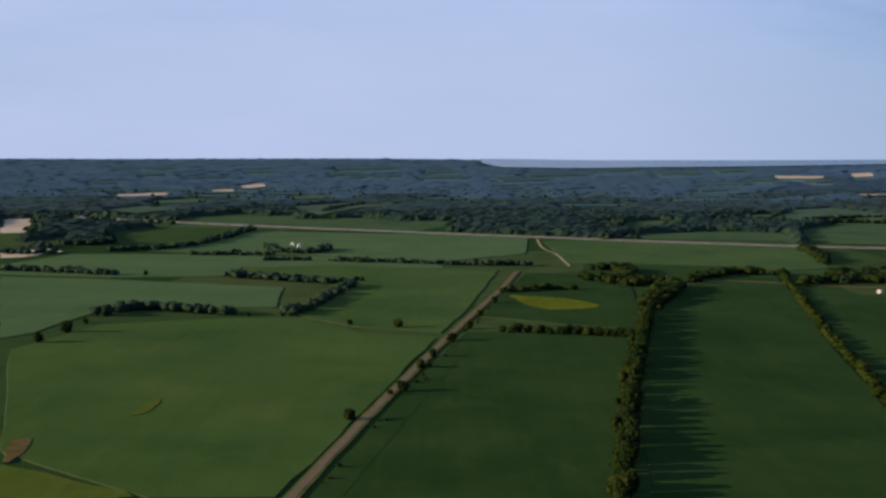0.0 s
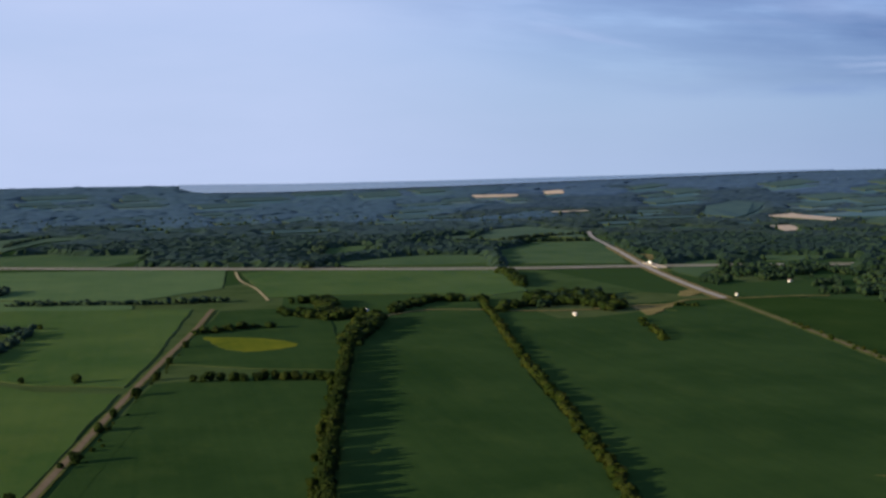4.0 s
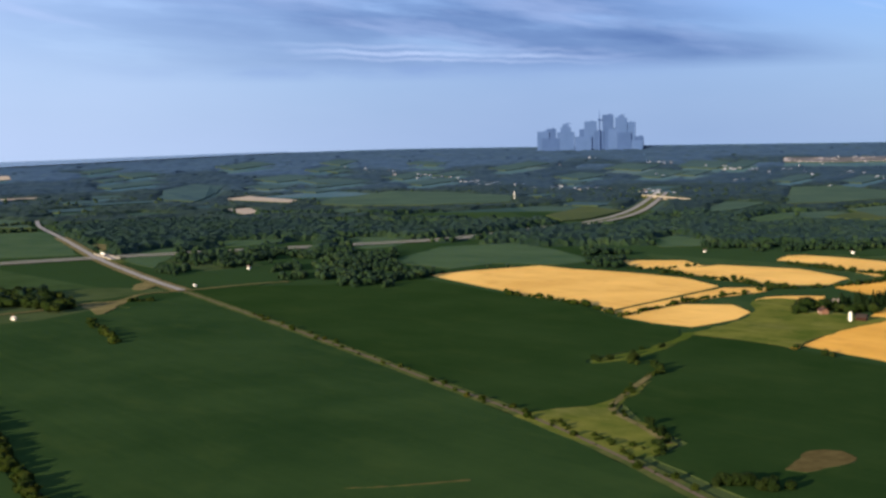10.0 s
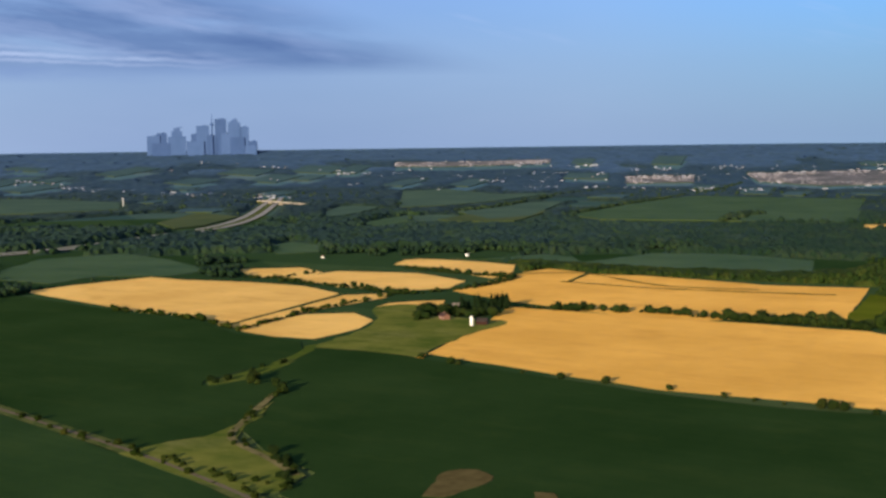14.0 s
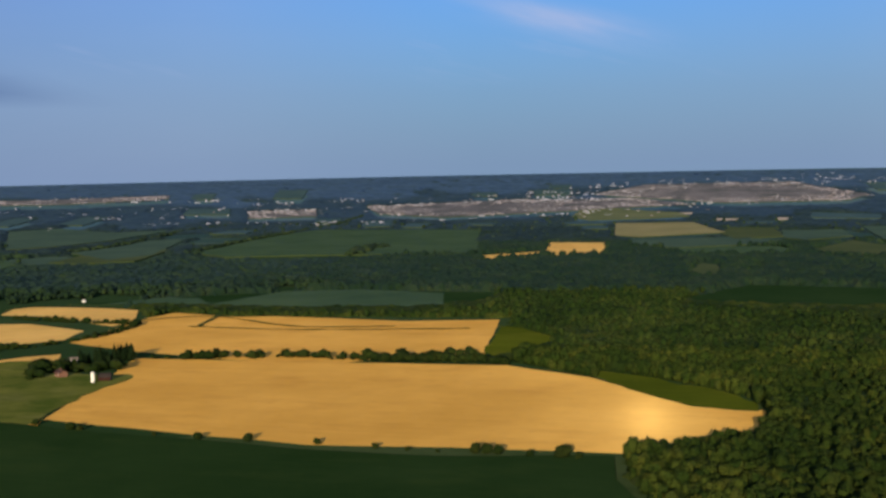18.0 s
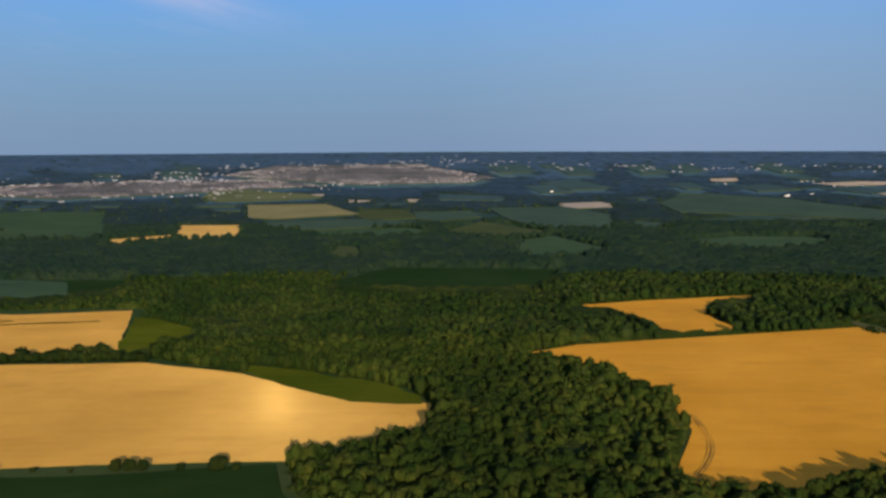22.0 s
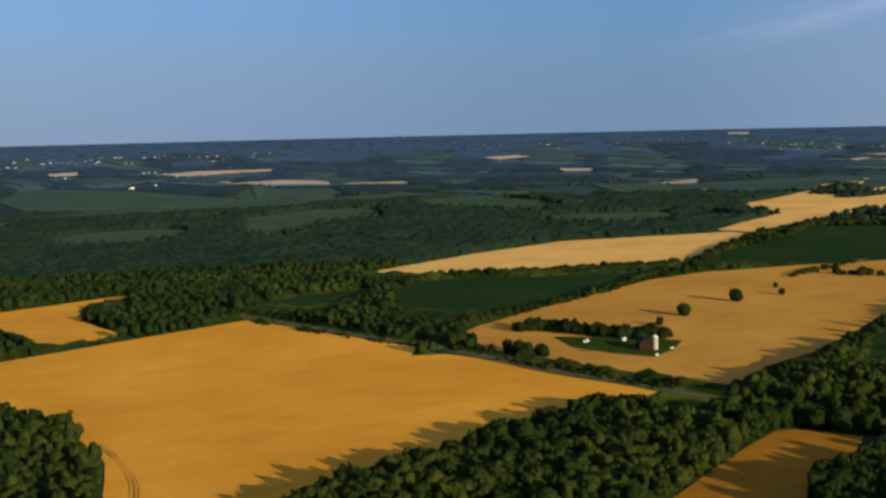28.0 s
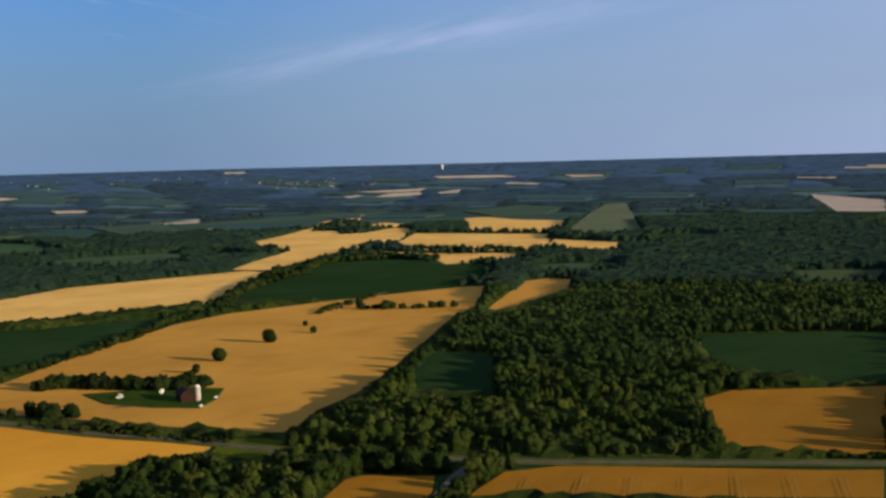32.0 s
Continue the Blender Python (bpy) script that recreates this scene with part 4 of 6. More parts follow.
    'h2': ([(225, 560), (265, 767), (280, 862), (306, 1008), (346, 1216), (373, 1357)], 5, 2.5, 6, 1.2, 1.1, 0.08, 'h'),
    'h3': ([(45, 935), (92, 927), (142, 915)], 6, 5, 8, 2, 1.1, 0.05, 't'),
    'h4': ([(-275, 996), (-253, 1038), (-177, 1013)], 7, 6, 10, 3, 1.1, 0.1, 't'),
    'h5': ([(-127, 1007), (-110, 1079), (-89, 1230)], 7, 5, 9, 3, 1.0, 0.1, 't'),
    'h6': ([(-225, 1293), (-182, 1271), (-104, 1238)], 8, 6, 10, 4, 1.1, 0.2, 't'),
    'h7': ([(-133, 1468), (-56, 1457), (34, 1440)], 9, 4, 7, 2, 1.2, 0.1, 't'),
    'h7b': ([(40, 1441), (96, 1447)], 7, 6, 9, 6, 1.1, 0.1, 't'),
    'h8': ([(-473, 1324), (-397, 1332)], 9, 5, 8, 3, 1.1, 0.15, 't'),
    'h10': ([(-418, 1569), (-340, 1647), (-299, 1968)], 9, 6, 10, 5, 1.1, 0.1, 't'),
    'h11': ([(-306, 1528), (-219, 1531)], 9, 5, 8, 2, 1.2, 0.1, 't'),
    'h12': ([(148, 1320), (181, 1255), (215, 1284)], 8, 6, 10, 8, 1.1, 0.1, 't'),
    'h13': ([(254, 1287), (318, 1377), (378, 1365)], 7, 6, 10, 6, 1.1, 0.1, 't'),
    'h14': ([(358, 1272), (396, 1301), (468, 1308)], 8, 6, 11, 8, 1.1, 0.1, 't'),
    'h15': ([(239, 1839), (332, 2314)], 9, 8, 12, 6, 1.1, 0.1, 't'),
    'h16': ([(505, 1736), (472, 1534)], 14, 4, 7, 2, 1.1, 0.3, 'h'),
    'h17': ([(476, 1164), (442, 1022)], 9, 4, 6, 1, 1.0, 0.3, 'h'),
    'h18': ([(862, 1056), (857, 938), (835, 883)], 11, 3, 6, 2, 1.2, 0.25, 'h'),
    'h19': ([(823, 861), (931, 885), (1067, 892)], 12, 3, 5, 1, 1.2, 0.25, 'h'),
    'h22': ([(1057, 731), (1070, 675), (1086, 624), (1080, 565), (1088, 545), (1121, 472)], 9, 5, 9, 2, 1.0, 0.35, 't'),
    'h23': ([(1372, -347), (1336, -426), (1289, -572), (1282, -607)], 10, 4, 8, 2, 1.1, 0.15, 't'),
    'h24': ([(1097, -220), (1137, -351), (1251, -569)], 9, 4, 8, 3, 1.1, 0.1, 't'),
    'h25': ([(923, -191), (866, -197), (830, -206)], 16, 4, 6, 1, 1.3, 0.3, 'h'),
    'h26': ([(1258, -596), (1429, -843), (1540, -1091)], 9, 5, 9, 4, 1.1, 0.1, 't'),
    'h27': ([(1527, -1076), (1382, -1094)], 10, 7, 11, 4, 1.1, 0.1, 't'),
    'far diag1': ([(2215, 1614), (2462, 1630), (2788, 1724), (3038, 1785), (3225, 1767)], 12, 6, 10, 4, 1.2, 0.05, 't'),
    'far diag2': ([(2222, 1339), (2609, 1413), (2798, 1434), (3150, 1469), (3557, 1498)], 12, 6, 10, 4, 1.2, 0.05, 't'),
    'far clump1': ([(2229, 1010), (2361, 1033), (2442, 1037)], 9, 7, 11, 14, 1.2, 0, 't'),
    'far rowA': ([(679, 2341), (749, 2409), (837, 2468), (895, 2468)], 9, 6, 10, 5, 1.1, 0.1, 't'),
    'far row71': ([(1226, -1117), (1197, -1152), (1163, -1179), (1121, -1192)], 7, 8, 12, 9, 1.1, 0.0, 't'),
    'far isl': ([(1961, -1519), (2097, -1701), (2126, -1778), (1989, -1661), (1850, -1497), (1884, -1481)], 8, 7, 11, 14, 1.2, 0, 't'),
    'far rowW': ([(1533, -1241), (1475, -1248), (1414, -1233), (1392, -1269), (1329, -1258), (1332, -1291)], 9, 6, 10, 3, 1.1, 0.3, 't'),
    'far rowV': ([(1624, -1244), (1608, -1266), (1555, -1255)], 8, 6, 10, 5, 1.1, 0.1, 't'),
    'far rowG': ([(1549, -1090), (1530, -1111), (1490, -1101), (1437, -1099), (1375, -1093)], 8, 6, 10, 4, 1.1, 0.05, 't'),
    'far row17': ([(1676, -1592), (1596, -1578), (1505, -1574)], 12, 2, 4, 1, 1.2, 0.3, 't'),
    'h30': ([(1117, -643), (1045, -687)], 10, 6, 9, 2, 1.1, 0.35, 't'),
    'h31': ([(1135, -605), (1175, -729)], 8, 3, 5, 3, 1.3, 0.1, 'h'),
    'h32': ([(607, -298), (592, -306), (541, -328)], 7, 2.5, 4.5, 1, 1.3, 0.2, 'h'),
    'h33': ([(658, 719), (681, 715), (653, 658)], 8, 4, 7, 3, 1.0, 0.2, 't'),
    'ditch': ([(661, 728), (693, 728), (728, 735), (755, 737)], 14, 3, 5, 2, 1.0, 0.3, 't'),
    'ditch2': ([(655, 668), (592, 633), (558, 610), (538, 567), (523, 535)], 6, 1.2, 3.2, 3, 1.3, 0.3, 'h'),
    'lane bushes': ([(600, 1100), (572, 940), (532, 735), (508, 610), (485, 528), (455, 440)], 9, 1.4, 4.2, 3, 1.2, 0.4, 'h'),
    'meadow bushes': ([(513, 613), (506, 578), (505, 562), (503, 539), (505, 527)], 5, 1.5, 4.0, 3, 1.2, 0.15, 'h'),
    'meadow bushes b': ([(505, 527), (533, 547), (544, 568)], 4, 2.5, 5.0, 3, 1.1, 0.1, 't'),
    'windbreak': ([(1037, -250), (1007, -266), (960, -282)], 5, 8, 11, 2, 0.9, 0.0, 't'),
    'windbreak tall': ([(1008, 779), (1026, 766), (1051, 745)], 4, 13, 17, 5, 1.0, 0.0, 'p'),
    'farm grove': ([(954, 774), (999, 791), (986, 760), (1004, 735)], 7, 7, 11, 6, 1.0, 0.1, 't'),
    'yard grove': ([(973, -196), (954, -195), (957, -205), (955, -185)], 7, 5, 8, 4, 1.0, 0.0, 't'),
    'road grove': ([(798, -210), (805, -241), (793, -255), (811, -285)], 7, 6, 10, 5, 1.0, 0.1, 't'),
    'road trees': ([(1202, -106), (1127, -124), (1062, -145), (1019, -157)], 9, 2.5, 5, 1.5, 1.1, 0.5, 't'),
    'road trees far': ([(1051, -179), (1060, -198), (1077, -223)], 6, 6, 10, 5, 1.1, 0.1, 't'),
    'gravel bushes e': ([(-50, 491), (-38, 583), (-18, 706), (8, 868), (42, 1069)], 12, 1.2, 2.8, 0.8, 1.3, 0.55, 'h'),
    'north farm a': ([(-226, 1635), (-203, 1572), (-161, 1577), (-151, 1627)], 5, 6, 10, 6, 1.0, 0.0, 't'),
    'north farm b': ([(-213, 1466), (-191, 1476), (-160, 1472)], 6, 4, 7, 3, 1.1, 0.05, 't'),
    'north edge a': ([(-130, 1469), (-97, 1480), (-56, 1457), (4, 1450)], 7, 4, 7, 2, 1.1, 0.15, 't'),
    'north edge b': ([(-221, 1299), (-197, 1296), (-139, 1250), (-94, 1264)], 6, 4, 8, 3, 1.1, 0.05, 't'),
    'north edge c': ([(-305, 1544), (-257, 1549), (-214, 1547)], 8, 3, 5, 2, 1.3, 0.05, 't'),
    'north edge d': ([(-242, 2481), (-221, 2632), (-183, 2781)], 10, 5, 9, 4, 1.1, 0.1, 't'),
    'north edge e': ([(-507, 1652), (-481, 1664), (-459, 1695)], 6, 8, 12, 12, 1.1, 0.0, 't'),
    'north edge f': ([(-625, 1882), (-614, 1944), (-616, 2009)], 6, 7, 11, 8, 1.1, 0.0, 't'),
    'north edge g': ([(-456, 1326), (-410, 1313), (-338, 1293)], 6, 5, 8, 3, 1.1, 0.1, 't'),
    'north edge h': ([(-547, 1530), (-508, 1519), (-485, 1545)], 6, 5, 9, 6, 1.1, 0.1, 't'),
    'patch trees': ([(63, 1183), (83, 1194), (106, 1210), (132, 1208)], 8, 6, 9, 3, 1.1, 0.15, 't'),
    'patch trees b': ([(177, 1404), (203, 1407), (193, 1256), (212, 1283)], 6, 7, 11, 8, 1.1, 0.05, 't'),
    'house trees': ([(180, 1073), (200, 1144), (222, 1211), (238, 1236)], 6, 8, 12, 8, 1.0, 0.0, 't'),
    'crossing trees': ([(560, 1257), (577, 1247)], 4, 3, 5, 2, 1.2, 0.0, 't'),
    'cottage trees': ([(407, 1303), (451, 1323), (475, 1285), (482, 1237)], 5, 8, 12, 10, 1.0, 0.0, 't'),
    'cottage trees b': ([(434, 1369), (483, 1377), (513, 1334)], 5, 8, 12, 8, 1.0, 0.0, 't'),
    'field line': ([(610, 2207), (691, 2287), (782, 2293), (841, 2286)], 8, 7, 10, 3, 1.1, 0.05, 't'),
    'highway trees': ([(488, 1688), (491, 1649), (462, 1502)], 7, 8, 11, 4, 1.0, 0.0, 't'),
    'farm belt': ([(1039, -239), (1031, -255), (996, -268), (968, -281)], 3.5, 6, 9, 3, 1.0, 0.0, 't'),
    'barn trees': ([(973, -289), (973, -304), (952, -301)], 4, 6, 9, 3, 1.0, 0.0, 't'),
    'drive trees': ([(984, -187), (970, -193), (952, -196)], 4, 6, 9, 4, 0.9, 0.0, 't'),
    'verge trees': ([(1016, -181), (1012, -185)], 4, 8, 10, 2, 0.8, 0.0, 't'),
    'w13 edge': ([(1343, -365), (1328, -420), (1297, -466), (1289, -529), (1281, -595)], 7, 4, 8, 2, 1.1, 0.1, 't'),
    'w12 edge': ([(1308, -657), (1390, -801), (1407, -882)], 7, 6, 10, 4, 1.1, 0.05, 't'),
    'w15 edge': ([(1412, -878), (1488, -1006), (1442, -1091)], 8, 7, 11, 4, 1.1, 0.05, 't'),
    'wheat row trees': ([(1077, 544), (1083, 512), (1086, 467), (1081, 438)], 5, 6, 9, 2, 1.0, 0.1, 't'),
    'conifers a': ([(1277, 90), (1252, 75), (1200, 69)], 4, 8, 12, 3, 1.0, 0.05, 'p'),
    'conifers b': ([(1362, 155), (1347, 131)], 5, 8, 12, 3, 1.0, 0.05, 'p'),
    'conifers c': ([(1297, 2), (1280, -18)], 4, 8, 12, 3, 1.0, 0.05, 'p'),
    'near clump': ([(481, 475), (489, 470), (494, 459), (499, 448)], 4.5, 4.5, 7.5, 3, 1.1, 0.0, 't'),
    'yard belt': ([(990, -269), (976, -278), (967, -289), (967, -304)], 3.5, 6, 9, 2, 1.0, 0.0, 't'),
    'verge bushes': ([(1014, -167), (950, -174), (881, -187), (829, -197)], 5, 1.5, 4.0, 1.2, 1.3, 0.3, 'h'),
    'verge bushes far': ([(1202, -115), (1116, -137), (1047, -164), (963, -182), (896, -203), (839, -214)], 9, 1.0, 2.2, 1.0, 1.3, 0.5, 'h'),
    'wheat hedge a': ([(1285, 1029), (1267, 943), (1260, 869)], 8, 4, 7, 2, 1.1, 0.1, 't'),
    'wheat hedge b': ([(1114, 1127), (1128, 1099), (1192, 1095)], 9, 2.5, 5, 1, 1.1, 0.2, 't'),
    'wheat hedge c': ([(1109, 1066), (1102, 971), (1091, 892), (1142, 860)], 9, 3, 6, 2, 1.1, 0.25, 't'),
    'wheat hedge d': ([(1142, 860), (1187, 855), (1266, 869)], 9, 4, 7, 2, 1.1, 0.1, 't'),
}
SOLO = [(1107, 968, 6.5), (1108, 958, 6), (1107, 951, 5), (1091, 890, 6), (1001, 896, 5), (1019, -375, 10), (996, -332, 7), (1049, -455, 11), (1053, -509, 6), (1089, -538, 5), (830, -206, 6), (1012, -185, 9), (-283, 863, 8), (-277, 910, 10), (-276, 955, 5), (-34, 952, 8), (-72, 961, 5), (-158, 1005, 4), (-82, 1260, 6), (-47, 631, 7), (-356, 1302, 6), (-311, 1296, 6), (-22, 706, 7), (-13, 781, 6), (-6, 823, 6), (7, 890, 7), (21, 950, 7), (31, 1019, 6), (46, 1103, 7), (-29, 696, 4)]
BARE = {
    'bare_1': [(526, 468), (548, 477), (565, 482), (574, 472), (568, 459), (556, 456), (543, 458), (530, 460)],
    'bare_2': [(557, 431), (560, 424), (547, 413), (540, 422)],
    'bare_3': [(-202, 570), (-202, 584), (-195, 582), (-190, 555), (-192, 538)],
    'bare_4': [(-160, 634), (-161, 659), (-155, 677), (-153, 659), (-155, 640)],
    'bare_5': [(128, 689), (136, 695), (135, 688), (129, 683)],
    'bare_6': [(355, 576), (369, 567), (406, 550), (405, 549), (368, 566)],
}
SUBURB = {
    'suburb_1': [(3627, 1893), (3716, 1707), (3548, 1636), (3450, 1808)],
    'suburb_2': [(3831, 1582), (4054, 1180), (4126, 791), (3985, 582), (3828, 864), (3573, 1254), (3640, 1475)],
    'suburb_3': [(4218, 934), (4461, 801), (4535, 316), (4199, 73), (4065, 141), (4013, 500)],
    'suburb_4': [(3584, 2754), (3731, 2557), (3909, 2323), (3838, 2283), (3605, 2516), (3499, 2692)],
}
YARD = {
    'yard_2': [(1001, -246), (968, -285), (937, -301), (916, -276), (906, -252), (932, -241), (962, -233)],
}
SHORE = [(-0.5, 4500), (0.2, 4330), (3.5, 4330), (7.3, 4385), (12.5, 4435), (17.8, 4504), (24.5, 4566), (29.8, 4610)]
TOWNS = {
    'estate_1': ([(3831, 917), (4054, 684), (4126, 458), (3985, 337), (3828, 501), (3573, 727), (3640, 1475)], 30, 12),
    'estate_2': ([(4218, 541), (4461, 464), (4535, 183), (4199, 42), (4065, 81), (4013, 500)], 30, 16),
    'estate_3': ([(3584, 1597), (3909, 1347), (3838, 1324), (3499, 2692)], 14, 6),
    'horizon_1': ([(3805, 1691), (4519, 894), (4724, 185), (4665, 4), (4494, 182), (4254, 847), (3647, 2801)], 20, 74),
    'horizon_2': ([(3677, 1733), (4362, 954), (4047, 889), (3399, 2769)], 20, 55),
    'horizon_3': ([(2458, 2417), (2788, 2293), (2689, 2212), (2382, 4041)], 10, 18),
    'horizon_4': ([(2471, 2436), (2856, 2320), (2745, 2231), (2373, 4035)], 10, 14),
    'horizon_5': ([(3032, 2207), (3233, 2117), (3119, 2043), (2923, 3671)], 5, 6),
    'horizon_6': ([(4090, -1966), (3874, -2344), (3707, -2222), (3939, -1877)], 8, 11),
    'horizon_7': ([(3278, -2721), (3037, -2966), (2940, -2852), (3171, -2615)], 10, 11),
    'horizon_8': ([(3798, -2472), (3104, -3039), (3004, -2918), (3663, -2365)], 26, 3),
    'horizon_9': ([(-680, 2146), (-554, 2248), (-519, 2104), (-648, 3527)], 2, 2),
    'horizon_10': ([(4130, -600), (3892, -1226), (3669, -1133), (3926, -554)], 12, 2),
    'horizon_12': ([(3296, 2049), (3768, 1708), (3640, 1651), (3169, 3400)], 4, 12),
    'horizon_13': ([(4642, 189), (4213, -1448), (4048, -1378), (4463, 323)], 10, 14),
    'horizon_11': ([(3157, 1508), (3404, 1321), (3617, 1016), (3810, 841), (3643, 807), (3220, 2159)], 24, 20),
}
BUSHES = [(*(789.8, 576.7), 2.5), (*(787.0, 546.5), 4.5), (*(787.5, 515.3), 5), (*(788.6, 473.5), 4), (*(785.8, 437.8), 3.5), (*(785.1, 419.4), 2.5), (*(784.3, 401.8), 2), (*(786.8, 381.5), 6), (*(786.9, 375.1), 6), (*(787.0, 368.9), 5.5), (*(785.3, 351.3), 4), (*(786.7, 334.1), 7.5), (*(785.2, 325.4), 4), (*(794.2, 635.5), 5), (*(793.3, 628.6), 4), (*(802.2, 665.3), 4)]
SKYLINE = [(41.66, 0.56, 74, True, 0, 0), (42.03, 0.44, 84, False, 0, 0), (42.7, 0.8, 102, True, 0.3, 0), (43.5, 0.34, 80, False, 0, 0), (43.85, 0.57, 109, True, 0, 0), (44.65, 0.51, 133, False, 0, 0), (45.26, 0.55, 131, True, 0.08, 0), (45.67, 0.49, 104, True, 0, 0), (46.08, 0.42, 52, False, 0, 0), (44.18, 0.57, 74, False, 0, 0), (44.93, 0.52, 81, True, 0, 0), (41.99, 0.82, 49, False, 0, 0), (43.51, 0.77, 54, True, 0, 0), (45.39, 0.65, 67, False, 0, 0), (45.95, 0.60, 37, True, 0, 0)]
NEEDLE = 44.26
NORTH_WHEAT = ["wheat_%d" % k for k in (1, 2, 3, 4, 5, 6, 7, 12, 15, 16, 17, 18, 22, 23, 41, 42, 43)]
OPEN = list(WHEAT.values()) + list(GREEN.values()) + list(FAR_FIELDS.values()) + list(MEADOW.values())
for key, pts in WHEAT.items():
    far = min(math.hypot(x - MID[0], y - MID[1]) for x, y in pts) > 1700
    near = key in ("wheat_19", "wheat_20", "wheat_21")
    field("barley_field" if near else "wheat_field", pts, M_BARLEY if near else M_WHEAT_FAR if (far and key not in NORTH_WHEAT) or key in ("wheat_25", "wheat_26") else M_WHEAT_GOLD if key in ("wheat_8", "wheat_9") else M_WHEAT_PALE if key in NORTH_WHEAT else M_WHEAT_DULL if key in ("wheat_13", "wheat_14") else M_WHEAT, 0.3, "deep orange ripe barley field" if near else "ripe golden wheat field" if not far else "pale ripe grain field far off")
for key, pts in GREEN.items():
    field("green_field", pts, M_GREEN, 0.2, "dark green crop field among the woods")
for key, pts in FAR_FIELDS.items():
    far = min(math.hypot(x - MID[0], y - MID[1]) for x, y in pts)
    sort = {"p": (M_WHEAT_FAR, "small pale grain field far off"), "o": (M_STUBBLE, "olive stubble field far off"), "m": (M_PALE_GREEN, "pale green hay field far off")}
    # farther fields take crops with more haze painted in
    mat, label = sort.get(key[-1], (M_HAZY if far > 3000 else M_CROP_HAZED if far > 2200 else M_FAR_GREEN, "soft green field between far woods"))
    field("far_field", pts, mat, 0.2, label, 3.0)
for key, pts in MEADOW.items():
    field("meadow", pts, {"meadow_5": M_YELLOW, "meadow_10": M_PALE, "meadow_2": M_PASTURE, "meadow_4": M_PALE_GREEN, "meadow_11": M_STUBBLE, "meadow_3": M_PASTURE, "meadow_6": M_ROUGH, "meadow_16": M_ROUGH, "meadow_13": M_DRY, "meadow_8": M_DRY, "meadow_9": M_DRY}.get(key, M_MEADOW), 0.32 if key in ("meadow_3", "meadow_5", "meadow_16") else 0.15, "light green unmown meadow", 2.0, 14 if math.hypot(pts[0][0] - MID[0], pts[0][1] - MID[1]) < 1400 else 0)
for key, pts in SOY.items():
    mat, label = {"n": (M_SOY_NORTH, "pale green young soybean field"), "l": (M_SOY_LIGHT, "fresh green soybean field"), "d": (M_SOY_DARK, "dark green dense soybean field")}.get(key[-1], (M_SOY, "deep green soybean field"))
    field("soy_field", pts, mat, 0.12, label)

for name, (pts, width, mat, z, label) in ROADS.items():
    strip(name.rstrip("0123456789_"), pts, width, mat, z + 0.45, label)

for key, pts in BARE.items():
    field("bare_patch", pts, M_ROUGH if key in ("bare_4", "bare_5") else M_DIRT, 0.32, "thin weedy patch in the crop" if key in ("bare_4", "bare_5") else "bare brown earth in the crop", 0.8, 6)
for key, pts in SUBURB.items():
    field("suburb_ground", pts, M_SUBURB, 0.3, "grey built-up ground of a distant suburb", 4.0)
OPEN += list(BARE.values()) + list(SUBURB.values()) + list(YARD.values())
for key, pts in YARD.items():
    field("farmyard", pts, M_YARD, 0.55, "short green grass of a farmyard", 1.0)


def corridor(pts, half):
    """The strip of land along a line, as a polygon."""
    line = smooth_line(pts, 60)
    sides = [], []
    for i, p in enumerate(line):
        way = (line[min(i + 1, len(line) - 1)] - line[max(i - 1, 0)]).normalized()
        for s, out in zip((-half, half), sides):
            out.append((p.x + way.y * s, p.y - way.x * s))
    return sides[0] + sides[1][::-1]


motorway = ROADS["highway_verge"][0]
OPEN += [corridor(motorway[:7], 34), corridor([(1075, 1645), (1237, 1620), (1330, 1640)], 30), corridor(motorway[10:], 34), corridor(ROADS["side_road"][0], 14)]


def strip_fields():
    """Small strips of pasture and grain that break up the far woods."""
    rng = random.Random(21)
    made = 0
    while made < 150:
        h, r = rng.uniform(-20, 163), 4350 - 1750 * rng.random() ** 1.3
        x, y = MID[0] + r * math.sin(radians(h)), MID[1] + r * math.cos(radians(h))
        w, l, a = rng.uniform(70, 260), rng.uniform(60, 150), radians(14 + rng.uniform(-8, 8))
        pts = [(x + u * w * math.cos(a) - v * l * math.sin(a), y + u * w * math.sin(a) + v * l * math.cos(a)) for u, v in ((-0.5, -0.5), (0.5, -0.42), (0.46, 0.5), (-0.45, 0.46))]
        px, py = np.array([p[0] for p in pts] + [x]), np.array([p[1] for p in pts] + [y])
        if any(inside(q, px, py).any() for q in OPEN) or inside(FARM, px, py).any():
            continue
        pale = rng.random() < (0.12 if h > 85 else 0.03)
        if pale:
            pts = [(x + (p - x) * 0.6, y + (q - y) * 0.35) for p, q in pts]
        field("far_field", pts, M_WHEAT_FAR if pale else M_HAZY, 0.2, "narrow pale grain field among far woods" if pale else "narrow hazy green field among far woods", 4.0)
        OPEN.append(pts)
        made += 1


strip_fields()


def build_lake():
    """Water from the far shore up to the rim of the land."""
    near = [(h, r) for h, r in SHORE]
    heads = np.linspace(near[0][0], near[-1][0], 60)
    inner = np.interp(heads, [h for h, r in near], [r for h, r in near])
    verts, faces = [], []
    for i, (h, r) in enumerate(zip(heads, inner)):
        for k in range(9):
            q = r + (4648 - r) * k / 8
            x, y = MID[0] + q * math.sin(radians(h)), MID[1] + q * math.cos(radians(h))
            verts.append((x, y, float(rise(x, y)) + 5.5))
            if i and k:
                n = i * 9 + k
                faces.append((n - 10, n - 1, n, n - 9))
    me = mesh_of("lake", verts, faces, M_WATER)
    if me.polygons[0].normal.z < 0:
        me.flip_normals()
